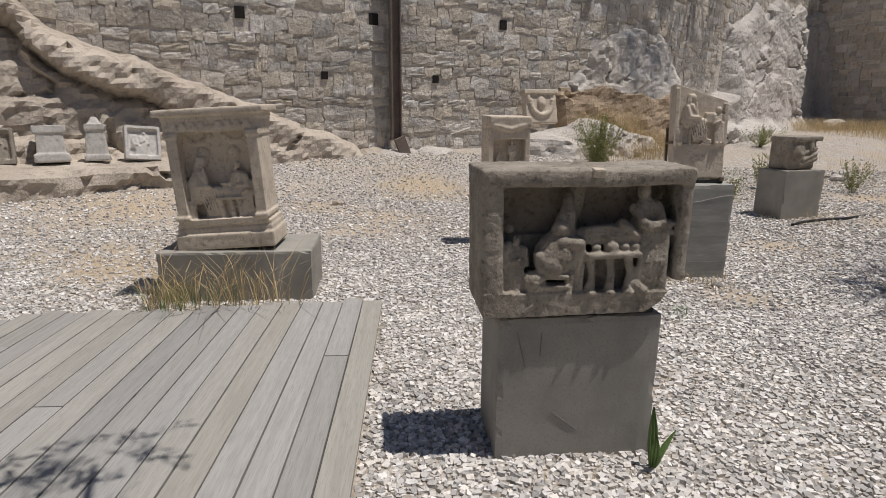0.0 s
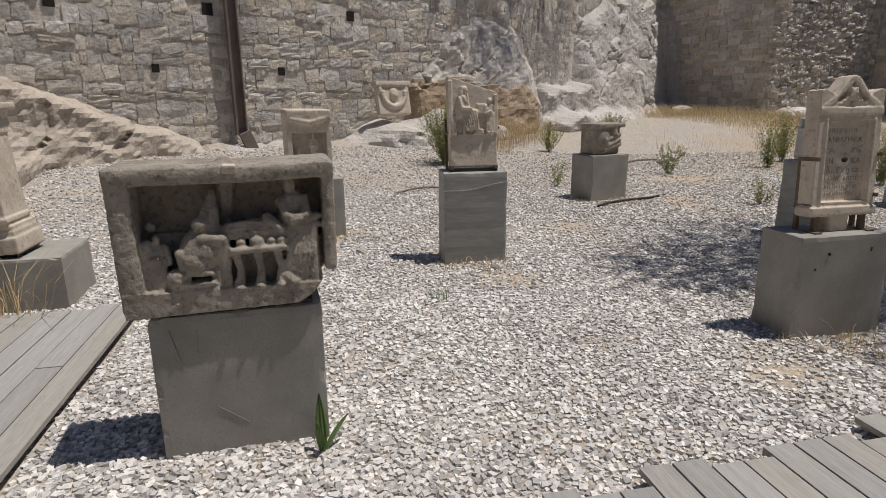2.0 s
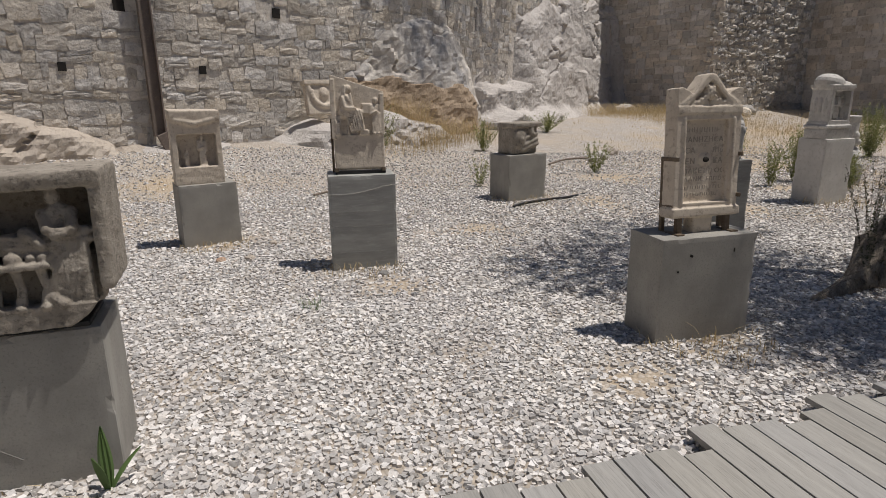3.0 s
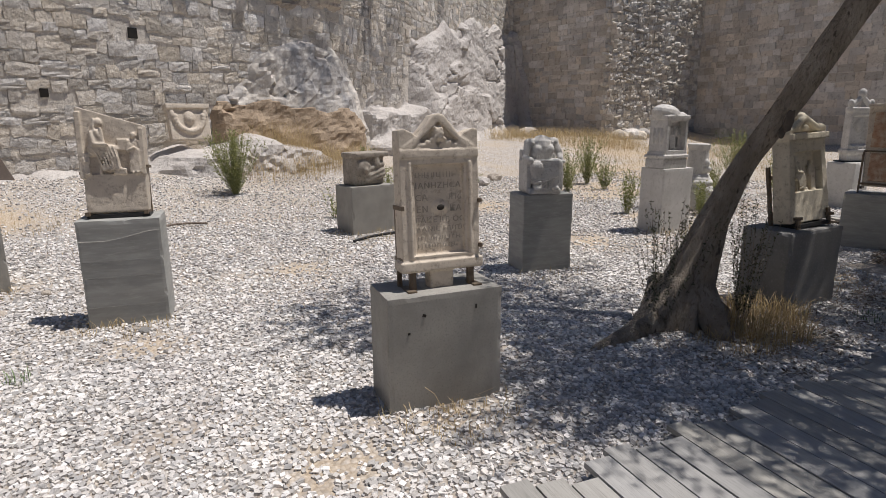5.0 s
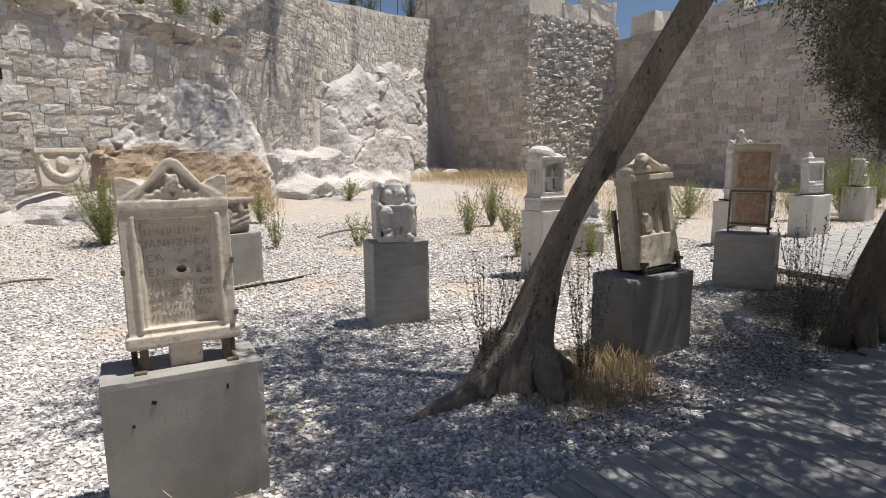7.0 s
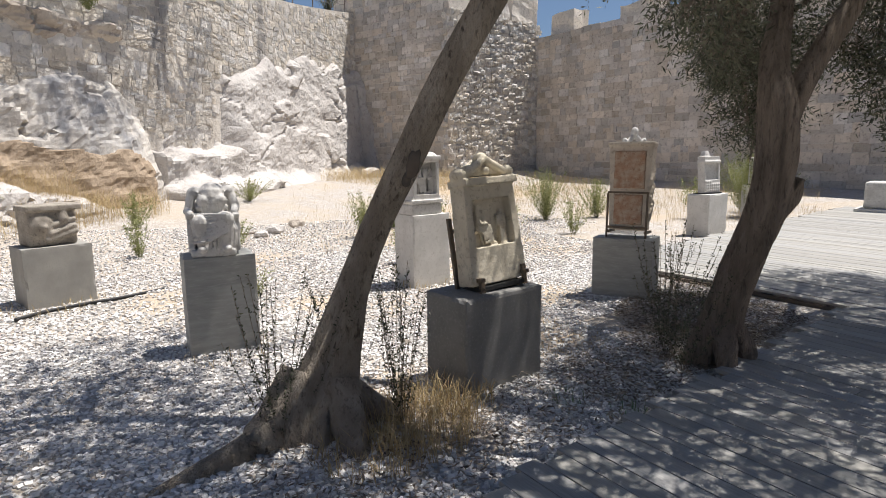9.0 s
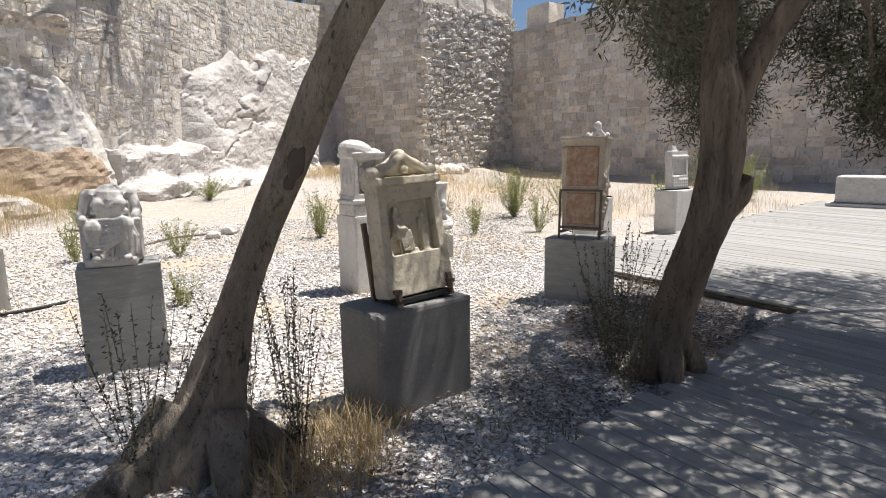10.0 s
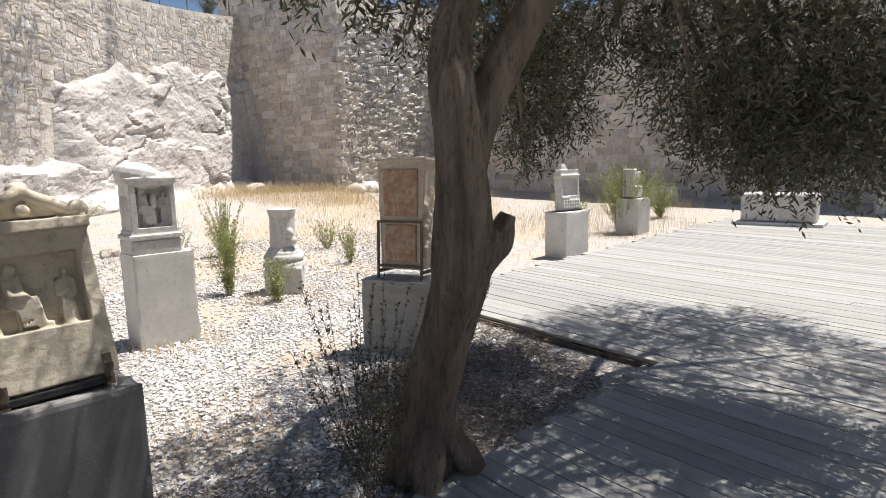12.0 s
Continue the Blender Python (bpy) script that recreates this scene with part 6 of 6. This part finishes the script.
def shrub(x, y, h, spread, stems, mat, seed, leaf=0.03, width=0.012, label="", dense=1.0, name="shrub", category="shrub", group="", z=None):
    """A tuft of upright leafy stems."""
    rng = np.random.default_rng(seed)
    root = thing(name, pose(x, y, ground_z(x, y) if z is None else z), label, category, group)
    V, T = [], []
    for _ in range(stems):
        a = rng.uniform(0, 2 * math.pi)
        lean = rng.uniform(0.0, 1.0) * spread
        hh = (1.2 if mat == "shrub_leaf" else 1.0) * h * rng.uniform(0.55, 1.0)
        top = np.array([math.cos(a) * lean, math.sin(a) * lean, hh])
        b = np.array([math.cos(a), math.sin(a), 0]) * rng.uniform(0, 0.05)
        mid = (b + top) / 2 + rng.normal(size=3) * 0.03
        k = max(4, int(hh / leaf * 1.8 * dense))
        s = rng.uniform(0.12, 1.0, size=k)[:, None]
        base = (1 - s) ** 2 * b + 2 * s * (1 - s) * mid + s ** 2 * top
        d = rng.normal(size=(k, 3)) + np.array([0, 0, 0.7])
        d /= np.linalg.norm(d, axis=1)[:, None]
        w = np.cross(d, rng.normal(size=(k, 3)))
        w /= np.linalg.norm(w, axis=1)[:, None] + 1e-9
        ll = leaf * rng.uniform(0.6, 1.3, size=(k, 1))
        V.append(np.stack([base, base + d * ll * 0.5 + w * width / 2, base + d * ll, base + d * ll * 0.5 - w * width / 2], 1).reshape(-1, 3))
        for q0, q1 in ((b, (b + 2 * mid + top) / 4), ((b + 2 * mid + top) / 4, top)):
            e = np.array([0.0022, 0, 0])
            f = np.array([0, 0.0022, 0])
            T.append(np.array([q0 - e, q0 + e, q1 + e * 0.6, q1 - e * 0.6]))
            T.append(np.array([q0 - f, q0 + f, q1 + f * 0.6, q1 - f * 0.6]))
    V, T = np.concatenate(V), np.concatenate(T)
    o = new("foliage", quads_mesh("foliage", V, np.arange(len(V)).reshape(-1, 4), M[mat]))
    o.parent = root
    tagged(o, kind="stuff")
    o = new("stem", quads_mesh("stem", T, np.arange(len(T)).reshape(-1, 4), M["bark"] if mat == "dark_shrub" else M[mat]))
    o.parent = root
    tagged(o, kind="stuff")
    return root


GREEN = "bushy yellow-green wild shrub growing in gravel"
for i, (x, y, h, sp, n) in enumerate([(3.75, 11.0, 1.0, 0.45, 70), (7.6, 9.3, 0.5, 0.25, 16), (9.6, 15.5, 0.5, 0.7, 40), (10.0, 9.6, 0.75, 0.3, 26), (11.2, 10.6, 0.9, 0.35, 34), (9.35, 7.0, 0.6, 0.2, 16), (10.05, 7.2, 0.75, 0.22, 22),
                                    (14.6, 9.6, 1.0, 0.6, 50), (15.8, 9.2, 0.8, 0.5, 40), (12.4, 8.2, 0.55, 0.25, 16), (18.6, 7.2, 1.3, 0.7, 90), (19.6, 7.6, 1.1, 0.6, 60), (17.3, 7.6, 0.8, 0.4, 40), (13.4, 7.6, 0.6, 0.3, 18), (6.3, 9.8, 0.55, 0.25, 14),
                                    (5.0, 8.4, 0.4, 0.2, 10), (21.5, 8.0, 0.9, 0.6, 40), (4.3, 13.2, 0.6, 0.5, 30), (6.6, 12.6, 0.6, 0.35, 24), (10.9, 9.6, 0.55, 0.3, 24), (10.35, 6.5, 0.45, 0.22, 18), (7.0, 6.2, 0.3, 0.22, 12), (12.9, 9.9, 0.5, 0.3, 18)]):
    shrub(x, y, h, sp * 1.25, n * 2, "shrub_leaf", 40 + i, 0.05, 0.013, GREEN, 1.4, group="wild shrubs")
for i, (x, d, z, h, sp, n) in enumerate([(4.6, 0.25, 4.8, 0.5, 0.4, 50), (5.4, 0.25, 4.75, 0.45, 0.45, 60), (6.2, 0.25, 4.7, 0.4, 0.4, 40), (12.5, -0.5, 6.95, 0.9, 0.7, 70), (13.8, -0.5, 7.2, 0.8, 0.7, 60), (17.2, -0.5, 7.95, 1.2, 0.8, 90)]):
    nn = wall_normal(x)
    shrub(x + nn.x * d, wall_y(x) + nn.y * d, h, sp, n, "shrub_leaf" if z < 6 else "dark_shrub", 120 + i, 0.06, 0.02, "green bush growing on the masonry", 1.2, group="bushes on the wall", z=z)
for i, (x, y, h, sp, n) in enumerate([(6.75, 3.25, 1.0, 0.4, 14), (6.15, 2.78, 1.0, 0.5, 20), (6.84, 2.66, 1.0, 0.26, 20), (9.02, 2.42, 1.05, 0.4, 24), (8.9, 2.2, 0.8, 0.4, 16), (9.3, 2.6, 0.7, 0.3, 10), (10.9, 3.7, 0.7, 0.3, 10)]):
    shrub(x, y, h, sp, n, "dark_shrub", 80 + i, 0.024, 0.009, "thin dark-leaved olive suckers sprouting at a trunk", 1.0, name="sucker_shoots", category="shoots", group="olive suckers")


def blades(name, spots, mat, seed, label, category, sway=(0.1, 0.9)):
    """Grass stalks round given spots (x, y, radius, count, height)."""
    rng = np.random.default_rng(seed)
    V = []
    for x, y, r, n, h in spots:
        a = rng.uniform(0, 2 * math.pi, n)
        rr = r * np.sqrt(rng.uniform(0, 1, n))
        px, py = x + np.cos(a) * rr, y + np.sin(a) * rr
        pz = np.array([ground_z(u, v) for u, v in zip(px, py)]) - 0.01
        hh = h * rng.uniform(0.35, 1.1, n)
        b = rng.uniform(0, 2 * math.pi, n)
        bend = hh * rng.uniform(*sway, n)
        base = np.stack([px, py, pz], 1)
        dx = np.stack([np.cos(b), np.sin(b), np.zeros(n)], 1)
        sd = np.stack([-np.sin(b), np.cos(b), np.zeros(n)], 1) * 0.0022
        mid = base + dx * (bend * 0.35)[:, None] + np.array([0, 0, 1]) * (hh * 0.65)[:, None]
        tip = base + dx * bend[:, None] + np.array([0, 0, 1]) * hh[:, None]
        V.append(np.stack([base - sd, base + sd, mid + sd, mid - sd], 1).reshape(-1, 3))
        V.append(np.stack([mid - sd, mid + sd, tip + sd * 0.3, tip - sd * 0.3], 1).reshape(-1, 3))
    V = np.concatenate(V)
    ob = new(name, quads_mesh(name, V, np.arange(len(V)).reshape(-1, 4), M[mat]))
    return tagged(ob, label, category, kind="stuff")


blades("dry_grass", [(4.3, 2.3, 0.4, 260, 0.07), (2.55, 4.42, 0.35, 240, 0.08), (1.25, 5.65, 0.35, 200, 0.08), (6.85, 2.55, 0.4, 900, 0.2), (7.25, 2.75, 0.3, 350, 0.16), (6.5, 2.4, 0.3, 300, 0.13), (8.6, 3.4, 0.6, 500, 0.05), (-2.4, 5.3, 1.4, 900, 0.05),
                     (9.5, 2.05, 0.3, 160, 0.08), (5.2, 7.0, 0.5, 200, 0.1), (9.0, 5.5, 0.5, 250, 0.12), (0.3, 9.5, 1.2, 500, 0.08), (10.6, 6.6, 0.6, 300, 0.12), (6.3, 4.5, 0.4, 160, 0.08), (11, 9.5, 2.5, 700, 0.1), (14.5, 12.5, 3.5, 1300, 0.12),
                     (18.5, 16, 4, 3200, 0.25), (17, 20.5, 3.2, 5200, 0.5), (21, 18, 3.5, 2600, 0.4), (19, 9, 3, 1600, 0.3), (4.6, 13.0, 1.2, 900, 0.5), (6.5, 14.3, 1.0, 900, 0.55), (23, 10, 2.5, 1200, 0.3), (5.4, 13.6, 1.0, 900, 0.6), (4.5, 13.9, 0.5, 700, 1.0), (5.3, 14.1, 0.5, 700, 1.0), (7, 9, 3, 900, 0.07), (12, 11, 4, 1300, 0.09), (16, 9.5, 4, 1500, 0.1), (20, 13, 4, 1800, 0.14), (13, 15, 4, 1300, 0.1), (2.5, 9.5, 2.5, 900, 0.07)],
       "straw", 3, "dry straw-coloured grass stalks", "grass")
blades("tall_weeds", [(-1.35, 3.8, 0.3, 90, 0.5), (-0.9, 3.82, 0.26, 70, 0.48), (-1.6, 3.85, 0.15, 60, 0.35), (4.35, 2.28, 0.1, 14, 0.2), (0.9, 1.85, 0.3, 30, 0.08)], "straw", 6, "tall seeding weeds before a low pedestal", "grass", (0.4, 1.5))
blades("green_weeds", [(-1.4, 3.85, 0.35, 160, 0.25), (-1.7, 5.9, 0.15, 40, 0.08), (7.9, 2.35, 0.15, 50, 0.06), (8.1, 1.95, 0.2, 60, 0.08), (2.05, 3.55, 0.08, 26, 0.14), (9.45, 2.0, 0.12, 60, 0.07)], "green_blade", 8, "small green weeds in gravel", "grass")



def litter():
    """Fallen olive leaves below the trees."""
    rng = np.random.default_rng(17)
    V = []
    for cx, cy, r, n in ((10.3, 2.9, 0.9, 5200), (9.6, 2.5, 0.7, 2200), (10.9, 3.6, 0.7, 1800), (7.9, 2.2, 0.8, 900), (6.6, 2.4, 0.7, 900), (8.6, 2.3, 0.6, 1000)):
        a, d = rng.uniform(0, 2 * math.pi, n), r * np.sqrt(rng.uniform(0, 1, n))
        c = np.stack([cx + np.cos(a) * d, cy + np.sin(a) * d * 0.9, np.full(n, 0.028) + rng.uniform(0, 0.02, n)], 1)
        c = c[(c[:, 0] < 11.4) & (c[:, 1] > 1.05 + 0.11 * c[:, 0])]
        k = len(c)
        b = rng.uniform(0, 2 * math.pi, k)
        u = np.stack([np.cos(b), np.sin(b), rng.normal(size=k) * 0.25], 1) * 0.022
        w = np.stack([-np.sin(b), np.cos(b), rng.normal(size=k) * 0.4], 1) * 0.0055
        V.append(np.stack([c - u, c + w, c + u, c - w], 1).reshape(-1, 3))
    V = np.concatenate(V)
    tagged(new("leaf_litter", quads_mesh("leaf_litter", V, np.arange(len(V)).reshape(-1, 4), M["litter"])), "brown fallen olive leaves on gravel", "leaf litter", kind="stuff")


litter()

# broad pleated palm seedling by the first pedestal
sd = thing("palm_seedling", pose(1.17, 1.79, 0), "small green palm seedling with pleated upright leaves", "plant")
for k, (ang, lean, h, w) in enumerate([(10, 6, 0.27, 0.05), (160, 16, 0.2, 0.04), (-60, 38, 0.18, 0.03)]):
    bm = bmesh.new()
    rows = []
    for j in range(9):
        f = j / 8
        ww = w * math.sin(math.pi * min(1, f * 0.85 + 0.12)) * 0.5
        rows.append([bm.verts.new((c * ww / 3, 0.006 * (abs(c) % 2) + 0.1 * f * f * math.sin(radians(lean)), f * h)) for c in (-3, -2, -1, 0, 1, 2, 3)])
    for r0, r1 in zip(rows, rows[1:]):
        for c in range(6):
            bm.faces.new((r0[c], r0[c + 1], r1[c + 1], r1[c]))
    part("leaf", bm, M["green_blade"], sd, at=pose(0, 0, 0, -lean * 0.6, 0, ang))

# ---- gravel ----


def build_gravel():
    rng = np.random.default_rng(7)
    cube = np.array([(x, y, z) for x in (-1, 1) for y in (-1, 1) for z in (-1, 1)], float)
    quads = np.array([(0, 1, 3, 2), (4, 6, 7, 5), (0, 4, 5, 1), (2, 3, 7, 6), (0, 2, 6, 4), (1, 5, 7, 3)])
    px, py, ps = [], [], []
    for x0, x1, y0, y1, step, size in ((-0.1, 9.2, 1.15, 3.6, 0.0235, 0.0118), (-3.6, 11.5, 3.5, 5.4, 0.028, 0.0125), (-6, 13, 5.4, 8.4, 0.042, 0.0145), (-7, 15, 8.4, 12.5, 0.075, 0.016)):
        gx, gy = np.meshgrid(np.arange(x0, x1, step), np.arange(y0, y1, step))
        gx = gx.ravel() + rng.uniform(-0.5, 0.5, gx.size) * step
        gy = gy.ravel() + rng.uniform(-0.5, 0.5, gy.size) * step
        px.append(gx), py.append(gy), ps.append(size * rng.uniform(0.55, 1.45, gx.size))
    px, py, ps = np.concatenate(px), np.concatenate(py), np.concatenate(ps)
    end = np.where((px < -0.03) | (px > 11.42), 3.82 + 0.127 * px, 1.0 + 0.11 * px) - 0.05
    keep = py > end
    keep &= rng.uniform(size=len(px)) > np.array([0.75 * straw_at(a, b) for a, b in zip(px, py)])
    px, py, ps = px[keep], py[keep], ps[keep]
    n = len(px)
    base = np.array([0.025 * noise.noise(Vector((a * 0.7, b * 0.7, 0))) + ground_z(a, b) for a, b in zip(px, py)])
    k = rng.integers(0, 24, n)
    shapes = np.stack([cube * rng.uniform(0.55, 1.0, (8, 3)) * np.array([1.2, 0.95, 0.75]) for _ in range(24)])
    v = shapes[k] * ps[:, None, None]
    a = rng.uniform(0, 2 * math.pi, n)
    t = rng.normal(size=n) * 0.45
    ct, st = np.cos(t), np.sin(t)
    y1 = v[:, :, 1] * ct[:, None] - v[:, :, 2] * st[:, None]
    z1 = v[:, :, 1] * st[:, None] + v[:, :, 2] * ct[:, None]
    ca, sa = np.cos(a), np.sin(a)
    x2 = v[:, :, 0] * ca[:, None] - y1 * sa[:, None]
    y2 = v[:, :, 0] * sa[:, None] + y1 * ca[:, None]
    out = np.stack([x2 + px[:, None], y2 + py[:, None], z1 + (base + ps * 0.35)[:, None]], -1).reshape(-1, 3)
    f = (quads[None] + (np.arange(n) * 8)[:, None, None]).reshape(-1, 4)
    ob = new("gravel", quads_mesh("gravel", out, f, M["gravel"]))
    tagged(ob, "loose white crushed marble gravel", "gravel", kind="stuff")


build_gravel()

# ---- stones of the walls ----
for hx, hz, r in HOLES:
    (x, y), n = ((hx, wall_y(hx)), wall_normal(hx))
    # solid near-black block: the hole's shade as colour, nothing is hollowed
    bm = bmesh.new()
    box(bm, 0, 0, 0, r * 0.85, 0.06, r)
    part("putlog_hole", bm, M["hole_shade"], wall_north, "small square putlog hole drawn as a near-black block of painted shade", at=pose(x, y, hz, 0, 0, math.degrees(math.atan2(n.x, -n.y))))
MID = float(np.interp(7.6, ARC_X, ARC_S))
lay_stones(wall_north, north_path, 0.4, MID, 0.2, 8.3, (0.14, 0.31), (0.18, 0.56), M["masonry"], STONES, lambda u, z: -4.5 < arc_x(u) < 3.4 and z < 3.6, north_skip, 4, proud=0.022, gap=0.0, depth=0.06, misfit=0.045, split=0.36)
lay_stones(wall_north, north_path, MID + 0.35, float(ARC_S[-1]) - 0.3, 0.2, 8.3, (0.13, 0.27), (0.15, 0.45), M["masonry"], STONES, lambda u, z: False, north_skip, 14, proud=0.018, gap=0.0, depth=0.05, misfit=0.05, split=0.3)
pp, pl = straight(PIER_A, PIER_B)
lay_stones(wall_pier, pp, 0.3, pl, 0.1, PIER_TOP, (0.2, 0.34), (0.28, 0.7), M["ashlar"], ASHLARS, lambda u, z: z < 5, None, 5, proud=0.014, gap=0.004, depth=0.06, misfit=0.012, split=0.25)
rp, rl = straight(PIER_B, CORNER)
lay_stones(wall_rubble, rp, 0.0, rl, 0.1, 7.6, (0.13, 0.3), (0.16, 0.46), M["masonry"], STONES, lambda u, z: z < 4, None, 6, proud=0.07, gap=0.0, depth=0.15, misfit=0.08)
ep, el = straight(CORNER, EAST_END)
lay_stones(wall_east, ep, 0.2, el, 0.0, EAST_TOP, (0.24, 0.38), (0.3, 0.8), M["ashlar"], ASHLARS, lambda u, z: z < 5 and u < 20, None, 7, proud=0.01, gap=0.002, split=0.22, depth=0.05, misfit=0.012)

# ---- on the wall tops ----
fence = thing("wire_fence", pose(0, 0, 0), "thin wire fence with metal posts on the wall top", "fence")
posts = []
for i, x in enumerate((11.6, 13.0, 14.4, 15.8, 17.2, 18.2)):
    n = wall_normal(x)
    p = Vector((x - n.x * 0.4, wall_y(x) - n.y * 0.4, north_top(x)))
    posts.append(p)
    bm = bmesh.new()
    limb(bm, (0, 0, -0.1), (0, 0, 1.3), 0.025, seg=8)
    part("post", bm, M["brown_paint"], fence, at=pose(*p))
for h in (0.4, 0.8, 1.2):
    bm = bmesh.new()
    for a, b in zip(posts, posts[1:]):
        limb(bm, a + Vector((0, 0, h)), b + Vector((0, 0, h)), 0.006, seg=5)
    part("wire", bm, M["rust_metal"], fence)
for i, (x, y, w, h, d, rz) in enumerate([(23.6, 23.0, 1.6, 1.0, 0.8, 8), (25.6, 23.4, 1.8, 1.5, 0.9, 5), (26.6, 20.8, 0.9, 1.1, 1.6, -3), (26.6, 16.5, 0.9, 0.7, 1.8, -3)]):
    bm = bmesh.new()
    box(bm, 0, 0, h / 2, w, d, h)
    bmesh.ops.subdivide_edges(bm, edges=bm.edges[:], cuts=5, use_grid_fill=True)
    for v in bm.verts:
        v.co += 0.12 * noise.noise_vector(v.co * 1.7 + Vector((i * 5, 0, 0)))
    ob = new("battlement_stub", finish("battlement_stub", bm, M["masonry"]))
    ob.matrix_basis = pose(x, y, 7.5 if y > 22 else 6.85, 0, 0, rz)
    tagged(ob, "broken stump of battlement masonry on the wall top", "battlement", "battlement stumps")
for i, (x, y, w, h, d, rz, lab) in enumerate([(24.3, 10.6, 0.35, 0.75, 0.35, 10, "short pale stone pillar by the east wall"), (24.2, 9.4, 0.9, 0.5, 0.3, -80, "grey stone slab leaning by the east wall"), (24.0, 3.6, 0.8, 0.55, 0.5, -70, "pale stone block by the east wall")]):
    bm = bmesh.new()
    box(bm, 0, 0, h / 2, w, d, h, bevel=0.03, taper=0.92)
    ob = new("stone_block", finish("stone_block", bm, M["white_marble"]))
    ob.matrix_basis = pose(x, y, ground_z(x, y) - 0.02, 0, 0, rz)
    tagged(ob, lab, "stone block", "stone blocks by the wall")
